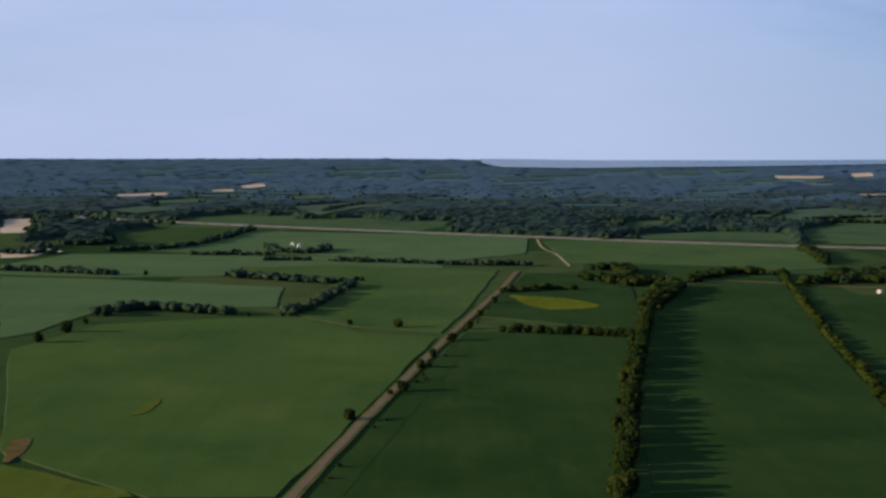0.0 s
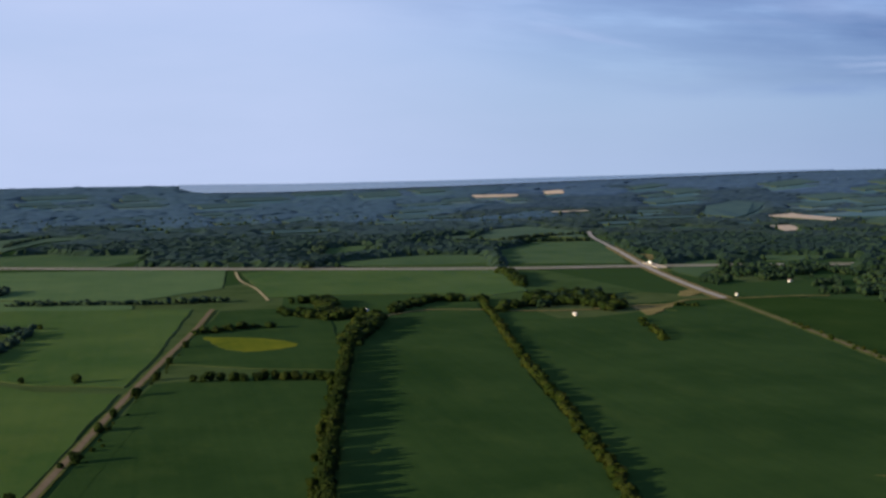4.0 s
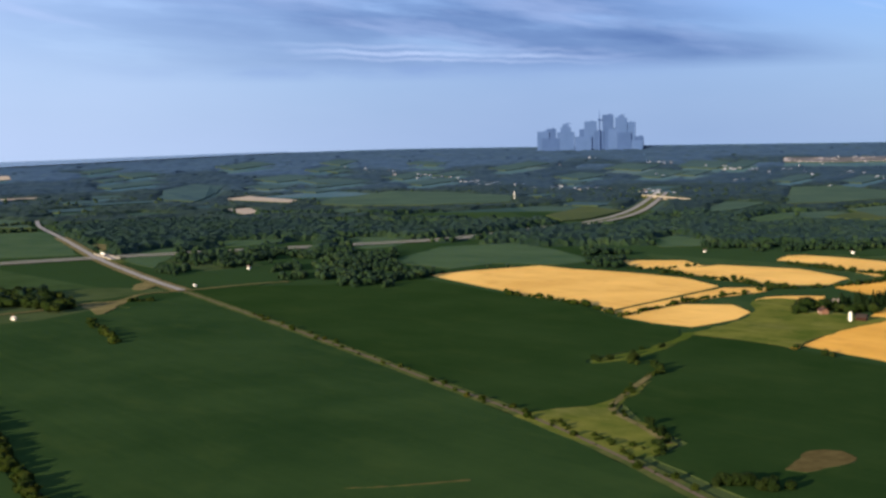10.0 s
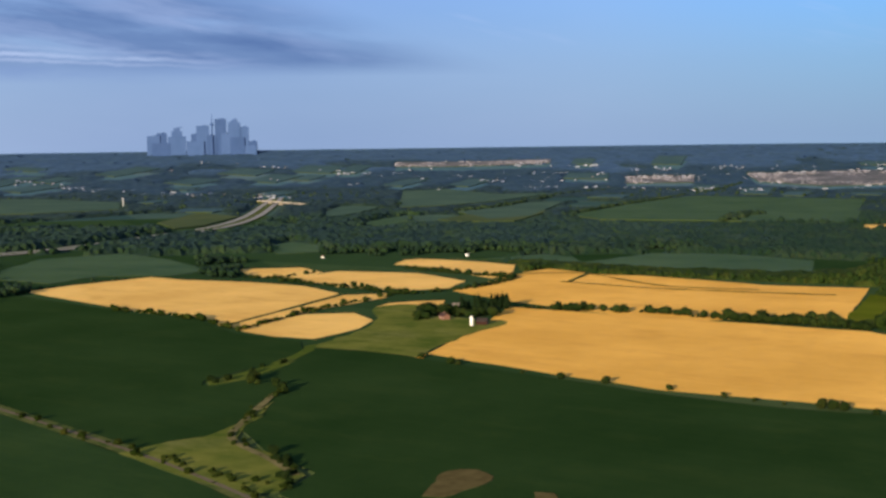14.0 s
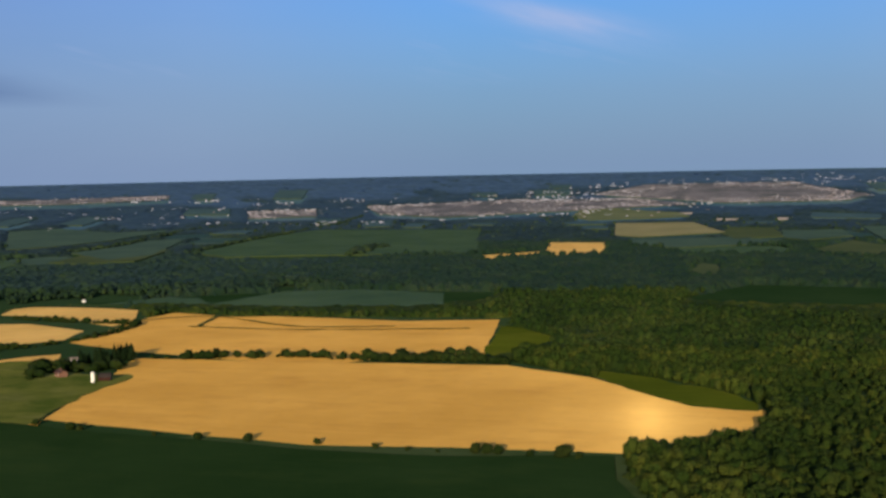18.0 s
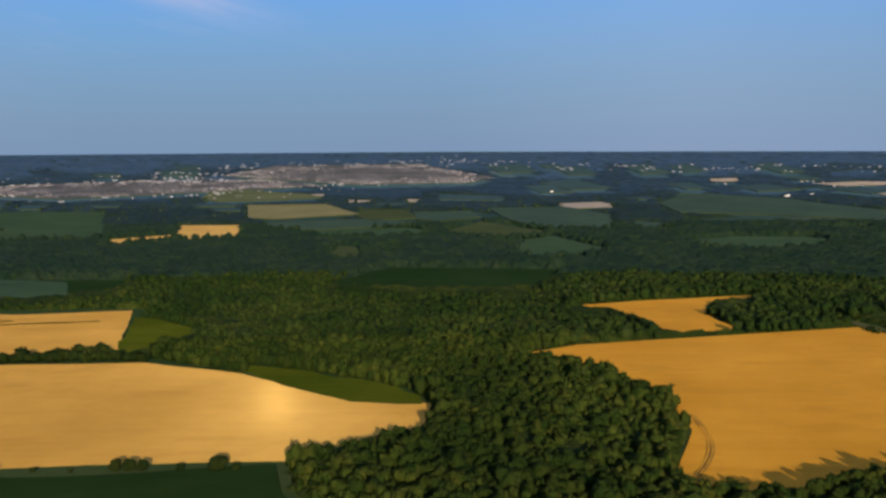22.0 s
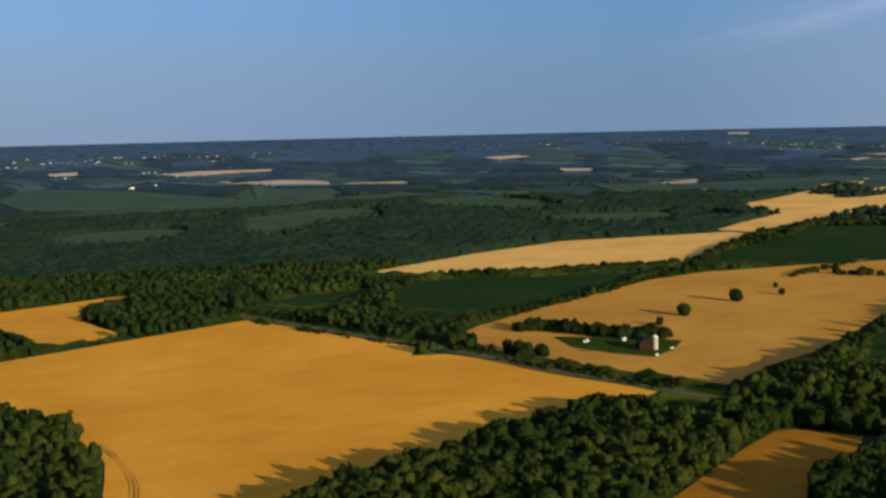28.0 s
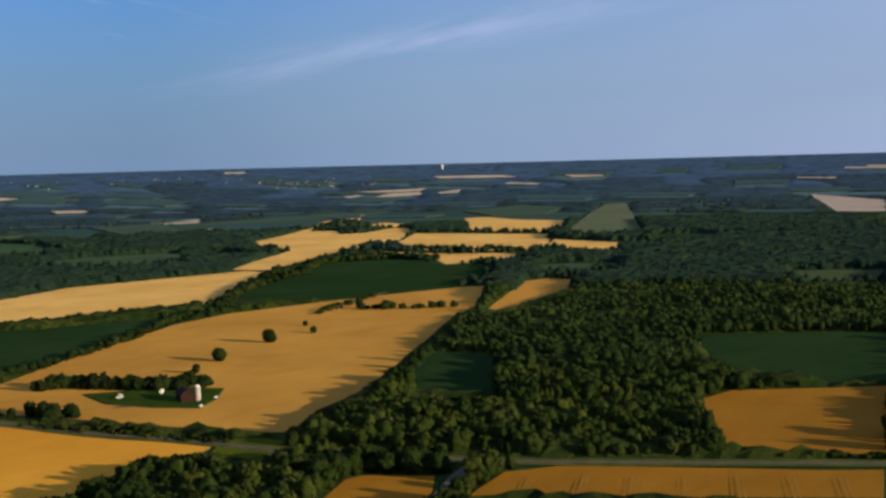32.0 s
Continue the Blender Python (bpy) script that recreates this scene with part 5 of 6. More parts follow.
    tagged(new("lake", me), "pale blue lake on the horizon", "water", kind="structure")
    edge = [(MID[0] + r * math.sin(radians(h)), MID[1] + r * math.cos(radians(h))) for h, r in zip(heads, inner)]
    OPEN.append(edge + [(MID[0] + 4900 * math.sin(radians(h)), MID[1] + 4900 * math.cos(radians(h))) for h in heads[::-1]])


build_lake()

# ---- trees ----
def ico(sub):
    bm = bmesh.new()
    bmesh.ops.create_icosphere(bm, subdivisions=sub, radius=1)
    v = np.array([q.co[:] for q in bm.verts])
    f = np.array([[q.index for q in g.verts] for g in bm.faces])
    bm.free()
    return v, f


ICO1, ICO2 = ico(1), ico(2)


def lumpy(base, seed, amount, freq=1.6):
    v, f = base
    out = np.empty_like(v)
    for i, p in enumerate(v):
        d = 1 + amount * noise.noise(Vector(p) * freq + Vector((seed * 7.3, seed * 3.1, 0))) + 0.5 * amount * noise.noise(Vector(p) * freq * 2.7 + Vector((0, seed * 5.7, 9)))
        out[i] = p * d
    return out, f


def crown_shape(seed, lobes, base, small):
    """A crown of unit size: a body and side lobes, all uneven. The foot is at z = 0, the top at about 1."""
    rng = random.Random(seed)
    vs, fs, at = [], [], 0
    for k in range(lobes + 1):
        v, f = lumpy(base if k == 0 else small, seed * 13 + k, 0.42, 2.0)
        if k == 0:
            v = v * (0.40, 0.40, 0.46) + (0, 0, 0.50)
        else:
            a = 2 * math.pi * (k / lobes) + rng.uniform(-0.5, 0.5)
            s = rng.uniform(0.18, 0.28)
            r = rng.uniform(0.22, 0.34)
            v = v * (s, s, s * 1.05) + (r * math.cos(a), r * math.sin(a), rng.uniform(0.30, 0.80))
        vs.append(v)
        fs.append(f + at)
        at += len(v)
    return np.concatenate(vs), np.concatenate(fs)


def leafy(v, f, seed, count, size):
    """Adds folded sprays of leaves that stand off the crown."""
    rng = np.random.default_rng(seed)
    pick = rng.integers(0, len(f), count)
    w = rng.dirichlet((1, 1, 1), count)
    p = (v[f[pick]] * w[:, :, None]).sum(1)
    out = p - (0, 0, 0.42)
    out /= np.linalg.norm(out, axis=1)[:, None] + 1e-6
    p = p + out * size * 0.35
    n = out + rng.normal(size=(count, 3)) * 0.55
    n /= np.linalg.norm(n, axis=1)[:, None]
    u = np.cross(n, rng.normal(size=(count, 3)))
    u /= np.linalg.norm(u, axis=1)[:, None]
    t = np.cross(n, u)
    s = (size * rng.uniform(0.6, 1.3, count))[:, None]
    q = np.stack([p - u * s + n * s * 0.1, p - t * s * 0.8 - n * s * 0.35, p + u * s + n * s * 0.1, p + t * s * 0.8 - n * s * 0.35], 1).reshape(-1, 3)
    ff = (np.arange(count)[:, None, None] * 4 + np.array([[0, 1, 2], [0, 2, 3]])[None]).reshape(-1, 3) + len(v)
    return np.concatenate([v, q]), np.concatenate([f, ff])


def mass(name, mat, shapes, x, y, height, width, label, category="woods", kind="stuff", sink=0.06):
    """Many crowns as one mesh."""
    rng = np.random.default_rng(len(x))
    which = rng.integers(0, len(shapes), len(x))
    z0 = rise(x, y)
    vs, fs, at = [], [], 0
    for k, (v, f) in enumerate(shapes):
        sel = np.where(which == k)[0]
        if not len(sel):
            continue
        a = rng.uniform(0, 2 * math.pi, len(sel))
        c, s = np.cos(a)[:, None], np.sin(a)[:, None]
        w, h = width[sel][:, None], height[sel][:, None]
        px = (v[None, :, 0] * c - v[None, :, 1] * s) * w + x[sel][:, None]
        py = (v[None, :, 0] * s + v[None, :, 1] * c) * w + y[sel][:, None]
        pz = (v[None, :, 2] - sink) * h + z0[sel][:, None]
        vs.append(np.stack([px, py, pz], -1).reshape(-1, 3))
        fs.append((f[None] + (np.arange(len(sel)) * len(v))[:, None, None]).reshape(-1, 3) + at)
        at += len(sel) * len(v)
    v, f = np.concatenate(vs).astype(np.float32), np.concatenate(fs).astype(np.int32)
    me = bpy.data.meshes.new(name)
    me.vertices.add(len(v))
    me.vertices.foreach_set("co", v.ravel())
    me.loops.add(f.size)
    me.loops.foreach_set("vertex_index", f.ravel())
    me.polygons.add(len(f))
    me.polygons.foreach_set("loop_start", np.arange(0, f.size, 3, dtype=np.int32))
    me.update(calc_edges=True)
    if shapes is SHAPES_FAR:
        me.polygons.foreach_set("use_smooth", np.ones(len(f), bool))
    me.materials.append(mat)
    return tagged(new(name, me), label, category, kind=kind)


def patch(x, y, scale, seed):
    """Smooth random land use between -1 and 1."""
    return np.array([noise.noise((a / scale, b / scale, seed)) for a, b in zip(x, y)])


def scatter(x0, x1, y0, y1, step, seed):
    rng = np.random.default_rng(seed)
    gx, gy = np.meshgrid(np.arange(x0, x1, step), np.arange(y0, y1, step))
    return (gx.ravel() + rng.uniform(-0.45, 0.45, gx.size) * step, gy.ravel() + rng.uniform(-0.45, 0.45, gx.size) * step)


EYES = (150.0, 200.0, 151.0), (340.0, 233.0, 144.0)


def behind(x, y, h):
    """Where the line of sight over a crown of height h meets the ground, from the north or the south leg of the flight."""
    south = y < 300 - 0.45 * (x - 500)
    ex, ey, ez = (np.where(south, q, p) for p, q in zip(*EYES))
    s = 0.9 * h / (ez - 0.9 * h)
    return x + (x - ex) * s, y + (y - ey) * s


def clear(x, y, margin=0.0, roads=True, lake=True):
    """Which points lie on no field and no road."""
    free = np.ones(len(x), bool)
    for pts in OPEN if lake else OPEN[:-1]:
        free &= ~inside(pts, x, y)
        if margin:
            free &= ~near_line(pts + pts[:1], x, y, margin)
    for pts, width, *_ in ROADS.values() if roads else ():
        free &= ~near_line(pts, x, y, width / 2 + 5)
    return free


def from_mid(x, y):
    return np.hypot(x - 330, y - 240)


SHAPES_NEAR = [leafy(*crown_shape(20 + k, 3, ICO2, ICO1), k, 42, 0.13) for k in range(8)]
SHAPES_MID = [leafy(*crown_shape(40 + k, 1, ICO1, ICO1), k, 8, 0.20) for k in range(6)]
SHAPES_FAR = [lumpy(ICO1, 60 + k, 0.5) for k in range(6)]
SHAPES_FAR = [(v * (0.5, 0.5, 0.5) + (0, 0, 0.45), f) for v, f in SHAPES_FAR]

SHAPES_TALL = [(v * (0.9, 0.9, 1.0) * (np.clip(1.25 - v[:, 2:], 0.15, 1) ** 1.3 * (1, 1, 0) + (0, 0, 1)), f) for v, f in SHAPES_MID]


def keep(k, *arrays):
    return [q[k] for q in arrays]


def canopy(name, mat, x0, x1, y0, y1, step, wooded, seed, label, low=6.5, high=11.5, soft=False):
    """Far woodland as one uneven roof of crowns, falling to the ground at its edges."""
    rng = np.random.default_rng(seed)
    xs, ys = np.arange(x0, x1, step), np.arange(y0, y1, step)
    gx, gy = np.meshgrid(xs, ys)
    shape = gx.shape
    x = (gx + rng.uniform(-0.4, 0.4, shape) * step).ravel()
    y = (gy + rng.uniform(-0.4, 0.4, shape) * step).ravel()
    full = wooded(x, y).reshape(shape)
    core = full.copy()
    core[1:, :] &= full[:-1, :]
    core[:-1, :] &= full[1:, :]
    core[:, 1:] &= full[:, :-1]
    core[:, :-1] &= full[:, 1:]
    top = rng.uniform(low, high, shape)
    at = np.nonzero(full.ravel())[0]
    top.ravel()[at] += 2.2 * patch(x[at], y[at], 26, 5.0)
    top = np.where(full, np.where(core, top, top * rng.uniform(0.15, 0.9, shape)), -0.5).ravel()
    quad = full[:-1, :-1] | full[1:, :-1] | full[:-1, 1:] | full[1:, 1:]
    r, c = np.nonzero(quad)
    w = shape[1]
    a = r * w + c
    f = np.concatenate([np.stack([a, a + 1, a + w + 1], 1), np.stack([a, a + w + 1, a + w], 1)])
    used, f = np.unique(f, return_inverse=True)
    v = np.stack([x, y, rise(x, y) + top], 1)[used]
    me = bpy.data.meshes.new(name)
    me.from_pydata(v.tolist(), [], f.reshape(-1, 3).tolist())
    me.polygons.foreach_set("use_smooth", [soft] * len(me.polygons))
    me.materials.append(mat)
    me.update()
    return tagged(new(name, me), label, "woods", kind="stuff")


def in_woods(x, y):
    k = np.zeros(len(x), bool)
    for pts in WOODS.values():
        k |= inside(pts, x, y)
    return k


def land_use(x, y, share):
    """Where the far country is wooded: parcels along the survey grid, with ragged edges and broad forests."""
    x, y = np.asarray(x, float), np.asarray(y, float)
    wx, wy = x + 14 * patch(x, y, 60, 3.0), y + 14 * patch(x, y, 60, 13.0)
    c, q = math.cos(radians(14)), math.sin(radians(14))
    u, v = wx * c + wy * q, wy * c - wx * q
    row_ = np.floor(v / 290)
    col = np.floor(u / 340 + 0.37 * row_)
    dice = np.modf(np.abs(np.sin(row_ * 127.1 + col * 311.7) * 43758.5))[0]
    turn = np.degrees(np.arctan2(x - 180, y - 150))
    k = 0.62 * dice + 0.38 * (0.5 + 0.9 * patch(x * 0.7, y, 520, 2.0)) < share + 0.22 * np.clip((28 - turn) / 10, 0, 1)
    for pts in WOODS.values():
        k |= inside(pts, x, y) & (patch(x, y, 45, 12.0) > -0.12)
    return k


def plant_woods():
    rng = np.random.default_rng(5)
    for lo, hi, step, shapes, tag in ((0, 820, 5.9, SHAPES_NEAR, 0), (820, 1300, 7.4, SHAPES_MID, 1), (1300, 2500, 15.0, SHAPES_FAR, 2)):
        x, y = scatter(500, 2600, -2300, 1150, step, 11 + tag)
        d = from_mid(x, y)
        x, y = keep((d >= lo) & (d < hi) & inside(EAST, x, y), x, y)
        h = rng.uniform(5.5, 12.0, len(x)) + 3.0 * patch(x, y, 60, 7.0) + 3.0 * patch(x, y, 17, 3.0)
        k = clear(x, y, 2.5)
        if tag < 2:
            strict = (tag > 0) | (y < -150)
            for f in (0.35, 0.7, 1.0):
                k &= clear(*behind(x, y, h * f), roads=False) | (~strict & (f > 0.35))
        x, y, h = keep(k, x, y, h)
        if tag:
            use = patch(x, y, 190, 4.0) + 0.4 * patch(x, y, 60, 6.0)
            x, y, h = keep(use < np.interp(from_mid(x, y), (900, 1300, 1700, 2300), (0.95, 0.80, 0.60, 0.45)), x, y, h)
        w = h * rng.uniform(0.55, 1.0, len(x)) * (1.0, 1.0, 1.3)[tag]
        mass("broadleaf_wood", (M_LEAF_DARK, M_LEAF_EAST, M_LEAF_OUTER)[tag], shapes, x, y, h, w, "dense broadleaf woodland with uneven rounded crowns")

    def east(x, y):
        d = from_mid(x, y)
        k = (d >= 1290) & (d < 2500) & inside(EAST, x, y)
        at = np.nonzero(k)[0]
        u, v = x[at], y[at]
        use = patch(u, v, 190, 4.0) + 0.4 * patch(u, v, 60, 6.0)
        k[at] = (use < np.interp(d[at], (900, 1300, 1700, 2300), (0.95, 0.80, 0.60, 0.45))) & clear(u, v, 2.5) & clear(*behind(u, v, np.full(len(u), 9.0)), roads=False)
        return k

    def thicket(x, y):
        k = (from_mid(x, y) < 1300) & inside(EAST, x, y)
        at = np.nonzero(k)[0]
        k[at] = clear(x[at], y[at], 5.0)
        return k

    # leafy filler sheet added under the crowns to lighten dark gaps
    canopy("wood_understorey", M_LEAF_DARK, 500, 1700, -1000, 1150, 5.5, thicket, 63, "leafy undergrowth between the woodland trees", 3.6, 6.2)
    canopy("broadleaf_wood", M_LEAF_OUTER, 500, 2600, -2300, 1150, 6.0, east, 61, "unbroken roof of broadleaf woodland far off", 6.0, 11.0)
    for lo, hi, step, thr, tall in ((0, 1500, 8.5, 2, 1.0), (1500, 2300, 22.0, 0.62, 1.0), (2300, 3300, 45.0, 0.62, 1.0)):
        x, y = scatter(-2600, 4800, -4500, 4800, step, int(lo) + 3)
        d = from_mid(x, y)
        head = np.degrees(np.arctan2(x - 180, y - 150))
        x, y = keep((d >= lo) & (d < hi) & (head > -26) & (head < 168), x, y)
        x, y = keep((~inside(EAST, x, y) & ~inside(FARM, x, y)) | in_woods(x, y), x, y)
        h = rng.uniform(5, 11, len(x))
        x, y, h = keep(clear(x, y) & clear(*behind(x, y, h * tall), roads=False), x, y, h)
        k = land_use(x, y, thr if lo else -1)
        x, y, h = keep(k, x, y, h)
        if len(x):
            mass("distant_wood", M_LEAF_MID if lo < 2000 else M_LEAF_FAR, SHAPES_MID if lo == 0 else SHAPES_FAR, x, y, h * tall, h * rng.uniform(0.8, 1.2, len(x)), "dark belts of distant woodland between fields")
    # outer rings take leaf materials with more haze painted in
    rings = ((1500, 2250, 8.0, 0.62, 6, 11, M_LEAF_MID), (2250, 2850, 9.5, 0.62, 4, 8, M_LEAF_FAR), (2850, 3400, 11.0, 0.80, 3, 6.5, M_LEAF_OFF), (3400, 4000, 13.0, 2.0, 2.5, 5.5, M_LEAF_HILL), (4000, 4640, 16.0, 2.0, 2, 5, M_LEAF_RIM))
    for lo, hi, step, share, low, high, mat in rings:
        def belts(x, y, north=False):
            d, r = from_mid(x, y), np.hypot(x - 180, y - 150)
            head = np.degrees(np.arctan2(x - 180, y - 150))
            k = (d >= lo - 260) & (d < hi + 260) & (head > -26) & (head < 168) & (r < 4640)
            k &= (~inside(EAST, x, y) & ~inside(FARM, x, y)) | in_woods(x, y)
            at = np.nonzero(k)[0]
            u, v = x[at], y[at]
            k[at] = (head[at] + 9 * patch(u, v, 300, 17.0) < 13) == north
            at = np.nonzero(k)[0]
            u, v = x[at], y[at]
            reach = d[at] + np.where(d[at] > 1900, 420 * patch(u, v, 260, 21.0), 0)
            k[at] = (reach >= lo) & ((reach < hi) | (hi > 4500)) & land_use(u, v, share + (0.4 if north else 0.0)) & clear(u, v) & clear(*behind(u, v, np.full(len(u), high * 0.8)), roads=False, lake=False)
            return k

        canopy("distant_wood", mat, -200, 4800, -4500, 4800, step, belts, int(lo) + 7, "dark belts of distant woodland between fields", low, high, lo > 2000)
        # northern woods take hazier copies of the leaf materials
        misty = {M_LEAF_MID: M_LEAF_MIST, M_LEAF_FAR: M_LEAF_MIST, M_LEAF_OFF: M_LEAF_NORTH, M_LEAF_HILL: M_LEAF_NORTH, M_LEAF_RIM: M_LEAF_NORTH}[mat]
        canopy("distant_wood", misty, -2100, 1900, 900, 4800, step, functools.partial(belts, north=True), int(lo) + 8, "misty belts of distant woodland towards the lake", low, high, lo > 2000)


plant_woods()

# single trees: a few kinds, each built once and copied
def tree_kind(seed, tall=False, hedge=False):
    v, f = crown_shape(seed, 7 if not tall else 4, ICO2, ICO1)
    v, f = leafy(v, f, seed, 130, 0.085)
    if tall:
        v = v * (0.55, 0.55, 1.0)
    root = thing("tree", 0, 0, -50)
    crown = mesh_of("crown", v.tolist(), f.tolist(), M_LEAF_HEDGE if hedge else M_PINE if tall else M_LEAF)
    bm = bmesh.new()
    bmesh.ops.create_cone(bm, cap_ends=True, segments=7, radius1=0.035, radius2=0.014, depth=0.6, matrix=Matrix.Translation((0, 0, 0.27)))
    for k in range(4):
        a = k * 1.7 + seed
        m = Matrix.Translation((0.09 * math.cos(a), 0.09 * math.sin(a), 0.38)) @ Euler((0.7 * math.sin(a), -0.7 * math.cos(a), 0)).to_matrix().to_4x4()
        bmesh.ops.create_cone(bm, cap_ends=False, segments=5, radius1=0.012, radius2=0.005, depth=0.32, matrix=m)
    part("trunk", bm, M_BARK, root)
    ob = new("crown", crown)
    ob.parent = root
    return root


KINDS = [tree_kind(3), tree_kind(5), tree_kind(8), tree_kind(12)]
HEDGE_KINDS = [tree_kind(31, hedge=True), tree_kind(34, hedge=True), tree_kind(37, hedge=True)]
TALL_KINDS = [tree_kind(51, True), tree_kind(54, True)]


def plant(x, y, h, kinds, rng, label, group="", squat=1.0, name="tree"):
    ob = copy_thing(rng.choice(kinds), pose(x, y, float(rise(x, y)) - 0.06 * h, 0, 0, rng.uniform(0, 360)))
    ob.name = name
    w = h * squat * rng.uniform(0.85, 1.15)
    ob.scale = (w, w, h)
    return tagged(ob, label, "tree" if name == "tree" else "bush", group)


def row(pts, step, lo, hi, label, group, kinds=None, wide=0.0, squat=1.0, gaps=0.0, name="tree"):
    rng = random.Random(int(pts[0][0] * 7 + pts[0][1]))
    mid = pts[len(pts) // 2]
    if math.hypot(mid[0] - 200, mid[1] - 150) > (600 if name == "bush" else 900):
        spots = [(p.x + rng.uniform(-1, 1) * (wide + step * 0.3), p.y + rng.uniform(-1, 1) * (wide + step * 0.3), rng.uniform(lo * 0.45, hi)) for p in smooth_line(pts, step * 0.30) if rng.random() >= gaps]
        x, y, h = np.array(spots).T
        if kinds is TALL_KINDS:
            mass("far_windbreak", M_PINE, SHAPES_TALL, x, y, h, h * 0.55, "row of dark pointed conifers by a far farm", "windbreak")
            return
        # hedges to the north-west take leaves with haze painted in
        misty = mid[0] < 100 and mid[1] > 900
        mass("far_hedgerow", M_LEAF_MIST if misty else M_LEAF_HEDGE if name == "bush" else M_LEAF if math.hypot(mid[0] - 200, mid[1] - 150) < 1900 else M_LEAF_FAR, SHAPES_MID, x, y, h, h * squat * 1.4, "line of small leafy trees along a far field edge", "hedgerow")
        return
    for p in smooth_line(pts, step * 0.85):
        if rng.random() >= gaps:
            plant(p.x + rng.uniform(-1, 1) * (wide + step * 0.2), p.y + rng.uniform(-1, 1) * (wide + step * 0.2), rng.uniform(lo, hi), kinds or KINDS, rng, label, group, squat, name)


for pts, step, lo, hi, wide, squat, gaps, kind in ROWS.values():
    row(pts, step, lo, hi, {"t": "leafy broadleaf tree in a field hedgerow", "h": "low scrubby bush in a field hedgerow", "p": "tall narrow conifer in a windbreak"}[kind],
        "hedgerow trees", {"t": KINDS, "h": HEDGE_KINDS, "p": TALL_KINDS}[kind], wide, squat, gaps, "bush" if kind == "h" else "tree")
solo = random.Random(4)
for x, y, h in SOLO:
    plant(x, y, h, KINDS, solo, "lone leafy tree standing in a field", "lone field trees", 1.0)
for x, y, h in BUSHES:
    plant(x, y, h, KINDS, solo, "rounded bush at the foot of the wheat", "bushes along the wheat", 1.25, "bush")
for ob in KINDS + HEDGE_KINDS + TALL_KINDS:
    for o in (*ob.children_recursive, ob):
        bpy.data.objects.remove(o)

# ---- buildings ----
def gable_bm(w, l, eave, ridge, over=0.4, thick=0.25):
    """A gable roof with thickness; the ridge runs along y."""
    bm = bmesh.new()
    a, b = w / 2 + over, l / 2 + over
    drop = (ridge - eave) * over / (w / 2)
    prof = [(-a, eave - drop), (0, ridge), (a, eave - drop), (a, eave - drop + thick), (0, ridge + thick * 1.2), (-a, eave - drop + thick)]
    ends = [[bm.verts.new((x, s * b, z)) for x, z in prof] for s in (-1, 1)]
    for i in range(6):
        j = (i + 1) % 6
        bm.faces.new((ends[0][i], ends[0][j], ends[1][j], ends[1][i]))
    for e in ends:
        bm.faces.new((e[0], e[1], e[4], e[5]))
        bm.faces.new((e[1], e[2], e[3], e[4]))
    bmesh.ops.recalc_face_normals(bm, faces=bm.faces)
    return bm


def walls_bm(w, l, eave, ridge):
    """Four walls with pointed gables, closed."""
    bm = bmesh.new()
    prof = [(-w / 2, -0.4), (w / 2, -0.4), (w / 2, eave), (0, ridge), (-w / 2, eave)]
    ends = [[bm.verts.new((x, s * l / 2, z)) for x, z in prof] for s in (-1, 1)]
    for i in range(5):
        j = (i + 1) % 5
        bm.faces.new((ends[0][i], ends[0][j], ends[1][j], ends[1][i]))
    for e in ends:
        bm.faces.new(e)
    bmesh.ops.recalc_face_normals(bm, faces=bm.faces)
    return bm


def house(x, y, turn, w, l, eave, wall, roof, label, name="farmhouse", category="house", chimney=True):
    z = float(rise(x, y))
    root = thing(name, x, y, z, turn, label, category)
    ridge = eave + w * 0.32
    part("wall", walls_bm(w, l, eave, ridge), wall, root)
    part("roof", gable_bm(w, l, eave, ridge), roof, root)
    part("door", box_bm(0.12, 1.0, 2.1, w / 2 + 0.02, 0, 0.1), M_BARK, root)
    for s in (-1, 1):
        for k in (-1, 1):
            win = part("window", box_bm(0.10, 1.3, 1.3, s * (w / 2 + 0.02), k * l * 0.3, 1.1), M_WHITE, root)
            part("pane", box_bm(0.06, 1.1, 1.1, s * (w / 2 + 0.06), k * l * 0.3, 1.2), M_GLASS, win)
    if chimney:
        part("chimney", box_bm(0.8, 0.8, 2.2, w * 0.12, l * 0.25, ridge - 0.9), M_BRICK, root)
    return root


def barn(x, y, turn, w, l, eave, label):
    """A gambrel barn with a big sliding door."""
    root = thing("barn", x, y, 0, turn, label, "barn")
    bm = bmesh.new()
    prof = [(-w / 2, -0.3), (w / 2, -0.3), (w / 2, eave), (w * 0.32, eave + w * 0.26), (0, eave + w * 0.40), (-w * 0.32, eave + w * 0.26), (-w / 2, eave)]
    ends = [[bm.verts.new((px, s * l / 2, pz)) for px, pz in prof] for s in (-1, 1)]
    for i in range(7):
        j = (i + 1) % 7
        bm.faces.new((ends[0][i], ends[0][j], ends[1][j], ends[1][i]))
    for e in ends:
        bm.faces.new(e)
    bmesh.ops.recalc_face_normals(bm, faces=bm.faces)
    part("wall", bm, M_BARN_WALL, root)
    bm = bmesh.new()
    top = [(-w / 2 - 0.5, eave - 0.3), (-w * 0.32, eave + w * 0.26 + 0.1), (0, eave + w * 0.40 + 0.1), (w * 0.32, eave + w * 0.26 + 0.1), (w / 2 + 0.5, eave - 0.3)]
    prof = top + [(px, pz + 0.3) for px, pz in top[::-1]]
    ends = [[bm.verts.new((px, s * (l / 2 + 0.5), pz)) for px, pz in prof] for s in (-1, 1)]
    n = len(prof)
    for i in range(n):
        j = (i + 1) % n
